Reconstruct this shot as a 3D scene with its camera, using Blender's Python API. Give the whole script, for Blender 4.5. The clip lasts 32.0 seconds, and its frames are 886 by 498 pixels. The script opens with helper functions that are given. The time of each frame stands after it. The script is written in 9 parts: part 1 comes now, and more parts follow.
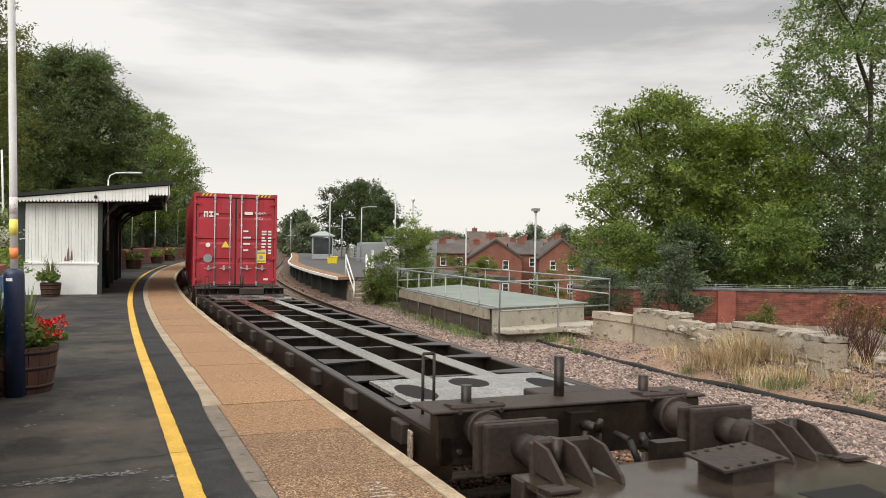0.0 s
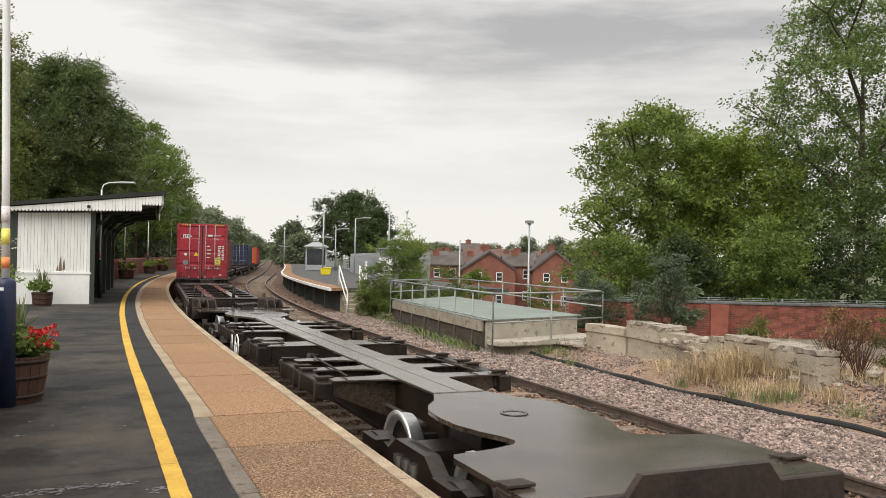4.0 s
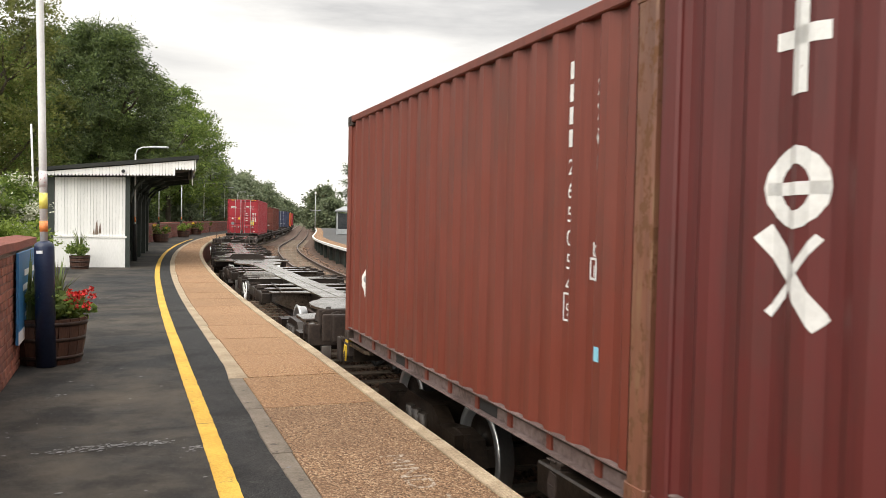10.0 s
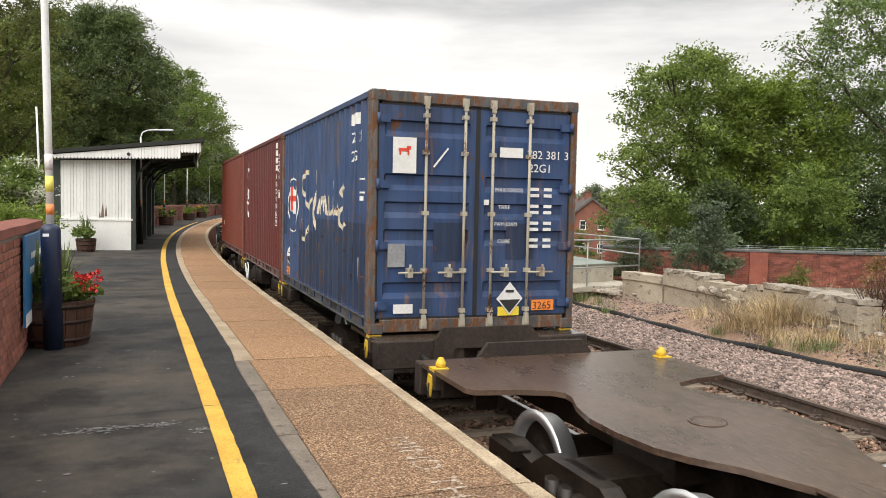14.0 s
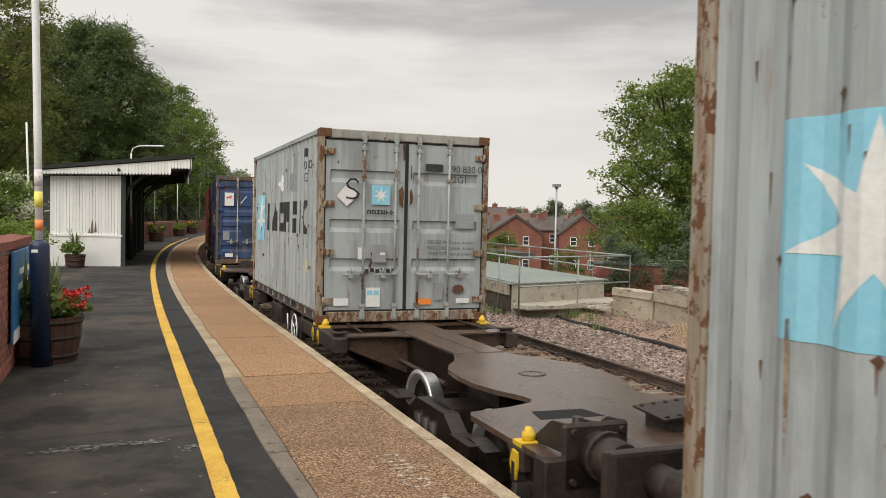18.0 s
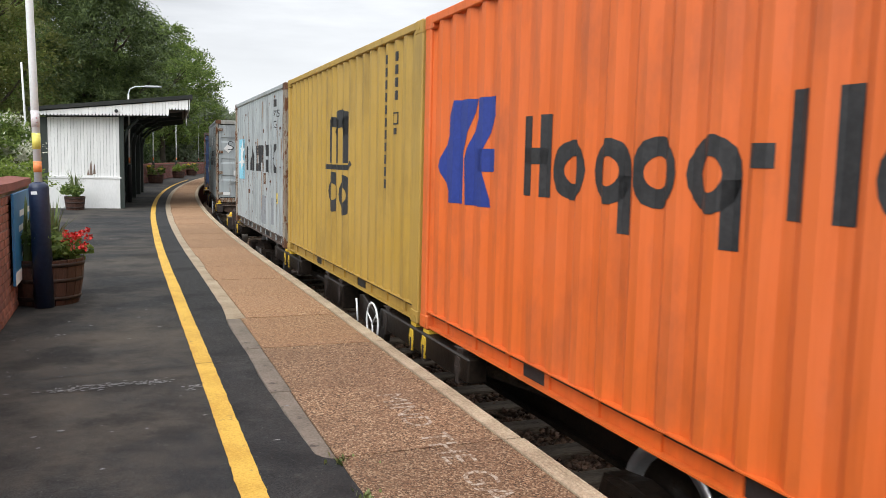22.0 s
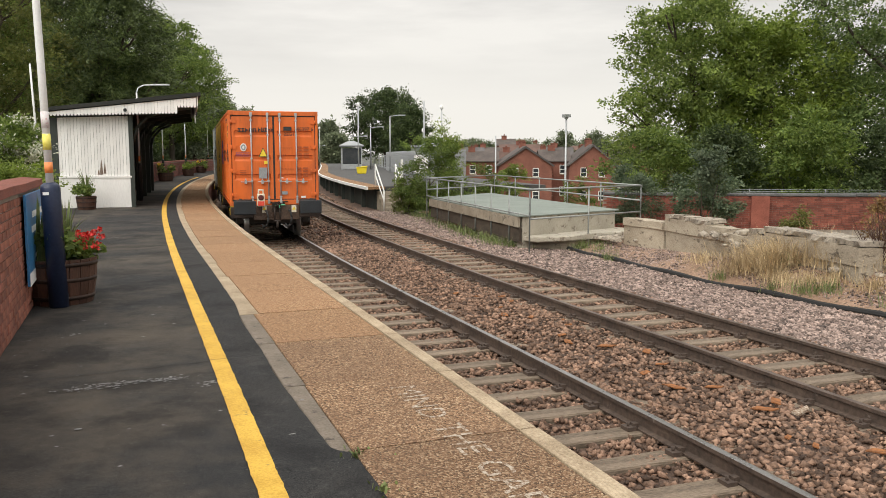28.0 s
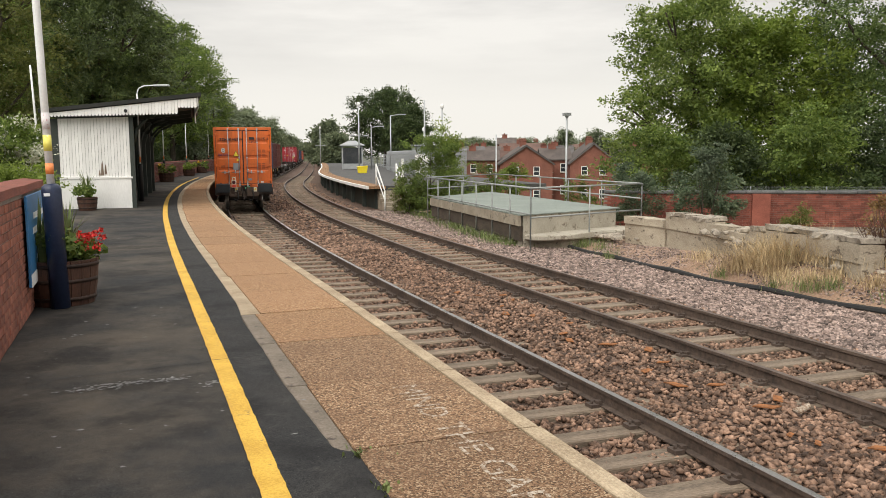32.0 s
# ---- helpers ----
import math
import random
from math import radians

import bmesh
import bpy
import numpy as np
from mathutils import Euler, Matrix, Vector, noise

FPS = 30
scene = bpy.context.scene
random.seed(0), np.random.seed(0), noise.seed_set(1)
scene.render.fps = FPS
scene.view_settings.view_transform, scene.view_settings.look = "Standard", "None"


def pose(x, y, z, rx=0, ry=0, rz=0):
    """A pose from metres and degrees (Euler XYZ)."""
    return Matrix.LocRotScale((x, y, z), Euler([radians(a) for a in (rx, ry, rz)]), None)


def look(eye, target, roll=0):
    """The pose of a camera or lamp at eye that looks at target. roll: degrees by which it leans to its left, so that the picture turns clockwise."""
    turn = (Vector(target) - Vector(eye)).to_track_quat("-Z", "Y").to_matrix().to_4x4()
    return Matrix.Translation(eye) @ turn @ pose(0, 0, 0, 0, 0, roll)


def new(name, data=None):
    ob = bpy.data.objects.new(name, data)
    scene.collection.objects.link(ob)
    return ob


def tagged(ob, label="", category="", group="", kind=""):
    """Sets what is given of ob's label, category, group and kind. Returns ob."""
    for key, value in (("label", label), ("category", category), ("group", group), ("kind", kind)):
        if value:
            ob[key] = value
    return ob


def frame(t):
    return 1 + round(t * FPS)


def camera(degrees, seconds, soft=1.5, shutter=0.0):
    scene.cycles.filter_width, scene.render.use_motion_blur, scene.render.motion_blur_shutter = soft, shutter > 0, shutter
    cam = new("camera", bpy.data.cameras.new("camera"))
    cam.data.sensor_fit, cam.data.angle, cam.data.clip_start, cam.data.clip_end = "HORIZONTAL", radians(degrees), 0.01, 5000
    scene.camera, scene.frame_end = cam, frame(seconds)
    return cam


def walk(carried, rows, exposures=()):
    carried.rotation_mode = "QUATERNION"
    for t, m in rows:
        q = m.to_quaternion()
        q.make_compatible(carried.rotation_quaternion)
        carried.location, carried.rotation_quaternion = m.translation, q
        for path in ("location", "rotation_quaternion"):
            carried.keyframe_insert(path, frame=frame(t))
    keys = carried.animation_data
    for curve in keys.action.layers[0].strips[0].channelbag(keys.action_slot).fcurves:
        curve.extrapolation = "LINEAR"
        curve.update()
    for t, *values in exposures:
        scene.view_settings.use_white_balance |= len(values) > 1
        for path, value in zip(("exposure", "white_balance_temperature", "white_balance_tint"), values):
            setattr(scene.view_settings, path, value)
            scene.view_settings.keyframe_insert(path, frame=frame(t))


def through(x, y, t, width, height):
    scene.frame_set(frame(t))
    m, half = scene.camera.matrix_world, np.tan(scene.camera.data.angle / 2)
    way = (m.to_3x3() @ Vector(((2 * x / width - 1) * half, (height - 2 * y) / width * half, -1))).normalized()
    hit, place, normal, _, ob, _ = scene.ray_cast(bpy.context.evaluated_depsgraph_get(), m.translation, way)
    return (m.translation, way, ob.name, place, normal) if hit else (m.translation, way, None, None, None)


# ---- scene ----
# ---- camera: held by hand at eye height on the platform ----
EYE = 1.508
RAIL = -0.852      # rail top; platform top is 0
APART = 3.60         # centre to centre of the two tracks
cam = camera(56.80, 32.0, soft=0.85, shutter=0.12)
TURNS = [  # seconds, yaw, pitch, roll
    (0.0, 0.08, -0.15, 0.81),
    (0.5, 0.21, -0.09, 0.67),
    (1.0, 0.18, -0.00, 0.87),
    (1.5, 0.29, 0.17, 1.08),
    (2.0, 0.18, 0.53, 1.07),
    (2.5, -0.17, 0.79, 1.27),
    (3.0, -0.23, 0.74, 1.22),
    (3.5, -0.33, 0.65, 1.07),
    (5.5, -0.28, 0.77, 1.63),
    (6.0, -0.07, 0.51, 1.69),
    (6.5, 0.13, 0.14, 1.61),
    (7.0, 0.62, -0.22, 1.19),
    (7.5, 0.95, -0.63, 1.28),
    (8.0, 1.20, -0.84, 1.40),
    (8.5, 1.42, -1.07, 1.35),
    (9.0, 1.49, -1.47, 1.05),
    (9.5, 1.55, -1.65, 0.97),
    (10.0, 1.72, -1.87, 1.19),
    (10.5, 1.91, -2.13, 1.59),
    (11.0, 2.15, -2.40, 1.60),
    (11.5, 2.29, -2.59, 1.55),
    (12.0, 2.40, -2.69, 1.57),
    (12.5, 2.29, -2.87, 1.57),
    (13.0, 2.09, -3.02, 1.37),
    (13.5, 1.98, -3.17, 1.13),
    (15.5, 2.46, -2.51, 1.55),
    (16.0, 2.56, -2.67, 1.39),
    (16.5, 2.20, -2.60, 1.44),
    (17.0, 1.99, -2.24, 1.28),
    (17.5, 1.56, -1.87, 1.35),
    (18.0, 1.45, -1.91, 1.27),
    (18.5, 1.52, -2.26, 1.20),
    (19.0, 1.48, -2.97, 1.39),
    (19.5, 1.88, -3.83, 1.66),
    (20.0, 2.08, -4.47, 1.64),
    (20.5, 1.97, -4.80, 1.47),
    (21.0, 1.72, -5.24, 1.42),
    (21.5, 1.55, -5.69, 1.44),
    (22.0, 1.38, -5.95, 1.30),
    (22.5, 1.07, -6.07, 1.11),
    (23.0, 0.63, -6.27, 1.05),
    (23.5, 0.38, -6.39, 1.03),
    (24.0, 0.34, -6.31, 0.97),
    (24.5, 0.60, -5.96, 0.86),
    (25.0, 0.96, -5.82, 0.74),
    (25.5, 1.29, -5.81, 0.44),
    (26.0, 1.60, -5.88, 0.23),
    (26.5, 2.07, -5.88, 0.24),
    (28.5, 2.11, -6.66, -0.03),
    (29.0, 2.22, -6.45, 0.06),
    (29.5, 2.39, -6.33, -0.10),
    (30.0, 2.34, -6.29, -0.30),
    (30.5, 2.03, -6.35, -0.29),
    (31.0, 1.88, -6.44, -0.27),
    (31.5, 2.10, -6.47, -0.35),
    (32.0, 2.20, -6.60, -0.30),
]
EXPOSURES = [(t, e, k, 10) for t, e, k in ((0.0, 0.28, 6800), (6.0, 0.26, 6800), (9.0, 0.32, 6800), (10.0, 0.62, 6850), (11.0, 0.78, 6850), (12.0, 0.58, 6400), (13.0, 0.58, 6550), (15.5, 0.4, 6900), (17.0, 0.36, 6900), (18.0, 0.1, 6900), (20.0, 0.48, 6900), (21.5, 0.42, 6300), (24.0, 0.45, 6150), (25.0, -0.12, 6600), (26.0, 0.18, 6850), (29.0, 0.27, 6900), (32.0, 0.28, 6900))]
walk(cam, [(t, pose(0, 0, EYE, 90 + p, 0, y) @ pose(0, 0, 0, 0, 0, r)) for t, y, p, r in TURNS], EXPOSURES)

# ---- the line of the near track: headings (degrees to the left) at distances along it ----
KNOTS = [-40, 1, 10, 20, 32, 45, 60, 80, 140, 1500]
HEADINGS = [21.253, 22.204, 23.155, 21.321, 18.789, 16.145, 13.874, 9.704, 11.059, 11.059]
_s = np.arange(-40, 420, 0.25)
_h = np.interp(_s, KNOTS, np.radians(HEADINGS))
_x = np.concatenate([[0], np.cumsum(-(np.sin(_h[1:]) + np.sin(_h[:-1])) / 2 * 0.25)])
_y = np.concatenate([[0], np.cumsum((np.cos(_h[1:]) + np.cos(_h[:-1])) / 2 * 0.25)])
_x += 2.992 - _x[160]
_y += 2.03 - _y[160]


def at(s, o=0.0, z=0.0):
    """A place s metres along the near track, o metres to its right."""
    h = np.interp(s, _s, _h)
    return Vector((np.interp(s, _s, _x) + o * math.cos(h), np.interp(s, _s, _y) + o * math.sin(h), z))


def heading(s):
    return math.degrees(np.interp(s, _s, _h))


def stand(s, o, z=0.0, turn=0.0):
    """A pose at a place beside the track, its y axis along the track."""
    p = at(s, o, z)
    return pose(p.x, p.y, p.z, 0, 0, heading(s) + turn)


# ---- world and light: bright overcast ----
def overcast():
    w = bpy.data.worlds.new("overcast_sky")
    w.use_nodes = True
    n, l = w.node_tree.nodes, w.node_tree.links
    n.clear()
    out, bg = n.new("ShaderNodeOutputWorld"), n.new("ShaderNodeBackground")
    sky = n.new("ShaderNodeTexSky")
    sky.sky_type, sky.sun_disc = "NISHITA", False
    sky.sun_elevation, sky.sun_rotation = radians(41), radians(204)
    tc, mp = n.new("ShaderNodeTexCoord"), n.new("ShaderNodeMapping")
    mp.inputs["Scale"].default_value = (0.8, 0.8, 4.6)
    mp.inputs["Location"].default_value = (0.35, 0.2, 0.45)
    nz = n.new("ShaderNodeTexNoise")
    nz.inputs["Scale"].default_value, nz.inputs["Detail"].default_value = 1.9, 7
    nz.inputs["Roughness"].default_value = 0.56
    rp = n.new("ShaderNodeValToRGB")
    e = rp.color_ramp.elements
    e[0].position, e[0].color = 0.40, (0.40, 0.405, 0.42, 1)
    e[1].position, e[1].color = 0.58, (0.76, 0.76, 0.757, 1)
    sep = n.new("ShaderNodeSeparateXYZ")
    low = n.new("ShaderNodeMapRange")
    low.inputs[1].default_value, low.inputs[2].default_value = 0.06, 0.26
    low.inputs[3].default_value, low.inputs[4].default_value = 1.0, 0.0
    haze = n.new("ShaderNodeMixRGB")
    haze.inputs[2].default_value = (0.74, 0.74, 0.73, 1)
    mix = n.new("ShaderNodeMixRGB")
    mix.inputs[0].default_value = 0.97
    scale = n.new("ShaderNodeVectorMath")
    scale.operation = "SCALE"
    scale.inputs["Scale"].default_value = 0.12
    l.new(tc.outputs["Generated"], mp.inputs[0]); l.new(mp.outputs[0], nz.inputs["Vector"])
    l.new(nz.outputs["Fac"], rp.inputs[0]); l.new(rp.outputs[0], haze.inputs[1])
    l.new(tc.outputs["Generated"], sep.inputs[0]); l.new(sep.outputs["Z"], low.inputs[0]); l.new(low.outputs[0], haze.inputs[0])
    l.new(sky.outputs[0], scale.inputs[0]); l.new(scale.outputs[0], mix.inputs[1]); l.new(haze.outputs[0], mix.inputs[2])
    # an overcast sky grows brighter towards the zenith
    up = n.new("ShaderNodeMapRange")
    up.interpolation_type = "SMOOTHSTEP"
    up.inputs[1].default_value, up.inputs[2].default_value, up.inputs[3].default_value, up.inputs[4].default_value = 0.34, 0.95, 1.0, 2.1
    lift = n.new("ShaderNodeVectorMath"); lift.operation = "SCALE"
    l.new(sep.outputs["Z"], up.inputs[0]); l.new(mix.outputs[0], lift.inputs[0]); l.new(up.outputs[0], lift.inputs["Scale"])
    l.new(lift.outputs[0], bg.inputs[0]); l.new(bg.outputs[0], out.inputs[0])
    bg.inputs[1].default_value = 1.0
    scene.world = w


overcast()
sun = new("sun", bpy.data.lights.new("sun", "SUN"))
sun.data.energy, sun.data.angle, sun.data.color = 2.0, radians(60), (1, 0.98, 0.94)
sun.matrix_world = look((0, 0, 17), (8, 18, 0))


# ---- materials ----
def tree_of(name):
    m = bpy.data.materials.new(name)
    m.use_nodes = True
    return m, m.node_tree.nodes, m.node_tree.links, m.node_tree.nodes["Principled BSDF"]


def rgb(c, a=1.0):
    return (c[0], c[1], c[2], a)


def surface(name, a, b, rough=0.8, metal=0.0, fine=60.0, coarse=2.5, bump=0.3, spots=None, spot_at=0.62, island=0.0, obj=0.0, wet=0.0, stretch=(1, 1, 1), depth=0.01, sharp=0.11, shine=0.5):
    """A material of two colours mixed by noise at two scales, with relief; spots: a third colour in blotches; island and obj: brightness that varies by piece."""
    m, n, l, bs = tree_of(name)
    tc, mp = n.new("ShaderNodeTexCoord"), n.new("ShaderNodeMapping")
    mp.inputs["Scale"].default_value = stretch
    l.new(tc.outputs["Object"], mp.inputs[0])

    def noise_at(scale, detail=6, rough_=0.6):
        k = n.new("ShaderNodeTexNoise")
        k.inputs["Scale"].default_value, k.inputs["Detail"].default_value, k.inputs["Roughness"].default_value = scale, detail, rough_
        l.new(mp.outputs[0], k.inputs["Vector"])
        return k.outputs["Fac"]
    f1, f2 = noise_at(fine), noise_at(coarse)
    add = n.new("ShaderNodeMath"); add.operation = "MULTIPLY_ADD"
    add.inputs[1].default_value = 0.5
    l.new(f1, add.inputs[0])
    half = n.new("ShaderNodeMath"); half.operation = "MULTIPLY"; half.inputs[1].default_value = 0.5
    l.new(f2, half.inputs[0]); l.new(half.outputs[0], add.inputs[2])
    rp = n.new("ShaderNodeValToRGB")
    e = rp.color_ramp.elements
    e[0].position, e[0].color, e[1].position, e[1].color = 0.5 - sharp, rgb(a), 0.5 + sharp, rgb(b)
    l.new(add.outputs[0], rp.inputs[0])
    col = rp.outputs[0]
    if spots:
        f3 = noise_at(coarse * 3.1, 8, 0.7)
        r3 = n.new("ShaderNodeValToRGB")
        r3.color_ramp.elements[0].position, r3.color_ramp.elements[1].position = spot_at, spot_at + 0.06
        l.new(f3, r3.inputs[0])
        mx = n.new("ShaderNodeMixRGB")
        mx.inputs[2].default_value = rgb(spots)
        l.new(r3.outputs[0], mx.inputs[0]); l.new(col, mx.inputs[1])
        col = mx.outputs[0]
    for amount, kind, out in ((island, "ShaderNodeNewGeometry", "Random Per Island"), (obj, "ShaderNodeObjectInfo", "Random")):
        if amount:
            g = n.new(kind)
            mr = n.new("ShaderNodeMapRange")
            mr.inputs[3].default_value, mr.inputs[4].default_value = 1 - amount, 1 + amount
            l.new(g.outputs[out], mr.inputs[0])
            hs = n.new("ShaderNodeHueSaturation")
            l.new(mr.outputs[0], hs.inputs["Value"]); l.new(col, hs.inputs["Color"])
            col = hs.outputs[0]
    l.new(col, bs.inputs["Base Color"])
    bs.inputs["Metallic"].default_value = metal
    bs.inputs["Specular IOR Level"].default_value = shine
    rr = n.new("ShaderNodeMapRange")
    rr.inputs[3].default_value, rr.inputs[4].default_value = max(0.03, rough - 0.12 - wet), min(1, rough + 0.1)
    l.new(f2, rr.inputs[0]); l.new(rr.outputs[0], bs.inputs["Roughness"])
    if bump:
        bp = n.new("ShaderNodeBump")
        bp.inputs["Strength"].default_value, bp.inputs["Distance"].default_value = bump, depth
        l.new(f1, bp.inputs["Height"]); l.new(bp.outputs[0], bs.inputs["Normal"])
    return m


def paint_on_steel(name, c, rust=0.5, chips=0.62, fade=0.25, rough=0.55, grime=0.55, grain=1.0):
    """Container paint: faded in blotches, streaked downwards, with rust where it has chipped."""
    m, n, l, bs = tree_of(name)
    tc = n.new("ShaderNodeTexCoord")

    def noise_at(scale, stretch, detail=6, rough_=0.6):
        mp = n.new("ShaderNodeMapping"); mp.inputs["Scale"].default_value = stretch
        k = n.new("ShaderNodeTexNoise")
        k.inputs["Scale"].default_value, k.inputs["Detail"].default_value, k.inputs["Roughness"].default_value = scale, detail, rough_
        l.new(tc.outputs["Object"], mp.inputs[0]); l.new(mp.outputs[0], k.inputs["Vector"])
        return k.outputs["Fac"]

    def ramp(fac, p0, p1):
        r = n.new("ShaderNodeMapRange")
        r.inputs[1].default_value, r.inputs[2].default_value = p0, p1
        l.new(fac, r.inputs[0])
        return r.outputs[0]

    def mix(fac, a, b):
        k = n.new("ShaderNodeMixRGB")
        for i, v in ((0, fac), (1, a), (2, b)):
            if isinstance(v, (int, float)):
                k.inputs[i].default_value = v
            elif isinstance(v, tuple):
                k.inputs[i].default_value = rgb(v)
            else:
                l.new(v, k.inputs[i])
        return k.outputs[0]
    grey = sum(c) / 3
    faded = tuple(v + (grey * 0.8 + 0.12 - v) * fade for v in c)
    dark = tuple(v * grime for v in c)
    col = mix(ramp(noise_at(1.3, (1, 1, 1)), 0.35, 0.7), c, faded)
    col = mix(ramp(noise_at(9, (1, 1, 0.06), 8, 0.7), 0.46, 0.74), col, dark)
    col = mix(ramp(noise_at(1.7, (1, 1, 0.35), 8, 0.7), 0.5, 0.8), col, tuple(0.5 * v + 0.5 * w for v, w in zip(dark, (0.06, 0.045, 0.035))))
    spots = ramp(noise_at(5 * grain, (1, 1, 0.5), 9, 0.72), chips, chips + 0.03)
    runs = ramp(noise_at(7 * grain, (1, 1, 0.1), 7, 0.65), chips - 0.02, chips + 0.12)
    col = mix(runs, col, (0.2, 0.105, 0.055)) if rust > 0.3 else col
    mul = n.new("ShaderNodeMath"); mul.operation = "MULTIPLY"; mul.inputs[1].default_value = min(1, rust * 1.6)
    l.new(spots, mul.inputs[0])
    col = mix(mul.outputs[0], col, (0.13, 0.056, 0.025))
    l.new(col, bs.inputs["Base Color"])
    rr = n.new("ShaderNodeMapRange")
    rr.inputs[3].default_value, rr.inputs[4].default_value = rough, 0.95
    l.new(spots, rr.inputs[0]); l.new(rr.outputs[0], bs.inputs["Roughness"])
    bp = n.new("ShaderNodeBump"); bp.inputs["Strength"].default_value, bp.inputs["Distance"].default_value = 0.25, 0.01
    l.new(noise_at(2.2, (1, 1, 1), 3), bp.inputs["Height"]); l.new(bp.outputs[0], bs.inputs["Normal"])
    return m


MAT = {}


def mat(name, *args, **more):
    """The material of that name, made when first asked for."""
    if name not in MAT:
        MAT[name] = surface(name, *args, **more)
    return MAT[name]


def bitumen(name="asphalt", dust=0.85):
    """Dark asphalt: fine grit, grey wear and brownish dust in wide blotches."""
    m, n, l, bs = tree_of(name)
    tc = n.new("ShaderNodeTexCoord")

    def noise_at(scale, detail, rough_):
        k = n.new("ShaderNodeTexNoise")
        k.inputs["Scale"].default_value, k.inputs["Detail"].default_value, k.inputs["Roughness"].default_value = scale, detail, rough_
        l.new(tc.outputs["Object"], k.inputs["Vector"])
        return k.outputs["Fac"]

    def layer(under, fac, p0, p1, c, most):
        r = n.new("ShaderNodeMapRange")
        r.inputs[1].default_value, r.inputs[2].default_value, r.inputs[4].default_value = p0, p1, most
        l.new(fac, r.inputs[0])
        k = n.new("ShaderNodeMixRGB")
        l.new(r.outputs[0], k.inputs[0])
        if isinstance(under, tuple):
            k.inputs[1].default_value = rgb(under)
        else:
            l.new(under, k.inputs[1])
        k.inputs[2].default_value = rgb(c)
        return k.outputs[0]
    grit = noise_at(160, 3, 0.7)
    col = layer((0.006, 0.0065, 0.0072), grit, 0.38, 0.66, (0.055, 0.055, 0.055), 1.0)
    col = layer(col, noise_at(0.55, 8, 0.68), 0.44, 0.66, (0.105, 0.087, 0.067), dust)
    col = layer(col, noise_at(2.3, 9, 0.75), 0.55, 0.76, (0.085, 0.083, 0.078), 0.55)
    col = layer(col, noise_at(1.4, 6, 0.6), 0.5, 0.62, (0.006, 0.006, 0.007), 0.6)
    v = n.new("ShaderNodeTexVoronoi")
    v.inputs["Scale"].default_value = 26
    l.new(tc.outputs["Object"], v.inputs["Vector"])
    col = layer(col, v.outputs["Distance"], 0.1, 0.05, (0.22, 0.21, 0.19), 0.5)
    col = layer(col, noise_at(11, 9, 0.8), 0.56, 0.7, (0.1, 0.094, 0.085), 0.55)
    l.new(col, bs.inputs["Base Color"])
    bs.inputs["Roughness"].default_value = 0.85
    bs.inputs["Specular IOR Level"].default_value = 0.25
    bp = n.new("ShaderNodeBump"); bp.inputs["Strength"].default_value, bp.inputs["Distance"].default_value = 0.7, 0.004
    l.new(grit, bp.inputs["Height"]); l.new(bp.outputs[0], bs.inputs["Normal"])
    MAT[name] = m


bitumen()
bitumen("new_asphalt", 0.12)


def aggregate(name, tones, scale, dust, dust_most=0.6):
    """Exposed-aggregate concrete: small stones of several tones in a dull paste."""
    m, n, l, bs = tree_of(name)
    tc, g = n.new("ShaderNodeTexCoord"), n.new("ShaderNodeNewGeometry")
    v = n.new("ShaderNodeTexVoronoi")
    v.inputs["Scale"].default_value = scale
    l.new(g.outputs["Position"], v.inputs["Vector"])
    sep = n.new("ShaderNodeSeparateColor")
    l.new(v.outputs["Color"], sep.inputs[0])
    rp = n.new("ShaderNodeValToRGB")
    e = rp.color_ramp.elements
    e[0].color, e[1].color = rgb(tones[0]), rgb(tones[-1])
    for i, c in enumerate(tones[1:-1]):
        q = e.new((i + 1) / (len(tones) - 1)); q.color = rgb(c)
    l.new(sep.outputs[0], rp.inputs[0])
    nz = n.new("ShaderNodeTexNoise")
    nz.inputs["Scale"].default_value, nz.inputs["Detail"].default_value, nz.inputs["Roughness"].default_value = 0.9, 8, 0.7
    l.new(g.outputs["Position"], nz.inputs["Vector"])
    mr = n.new("ShaderNodeMapRange")
    mr.inputs[1].default_value, mr.inputs[2].default_value, mr.inputs[4].default_value = 0.42, 0.68, dust_most
    l.new(nz.outputs["Fac"], mr.inputs[0])
    mx = n.new("ShaderNodeMixRGB"); mx.inputs[2].default_value = rgb(dust)
    l.new(mr.outputs[0], mx.inputs[0]); l.new(rp.outputs[0], mx.inputs[1])
    oi, ov, hs = n.new("ShaderNodeObjectInfo"), n.new("ShaderNodeMapRange"), n.new("ShaderNodeHueSaturation")
    ov.inputs[3].default_value, ov.inputs[4].default_value = 0.9, 1.1
    l.new(oi.outputs["Random"], ov.inputs[0]); l.new(ov.outputs[0], hs.inputs["Value"]); l.new(mx.outputs[0], hs.inputs["Color"])
    l.new(hs.outputs[0], bs.inputs["Base Color"])
    bs.inputs["Roughness"].default_value = 0.9
    bs.inputs["Specular IOR Level"].default_value = 0.3
    bp = n.new("ShaderNodeBump"); bp.inputs["Strength"].default_value, bp.inputs["Distance"].default_value = 0.8, 0.004
    bp.invert = True
    l.new(v.outputs["Distance"], bp.inputs["Height"]); l.new(bp.outputs[0], bs.inputs["Normal"])
    MAT[name] = m


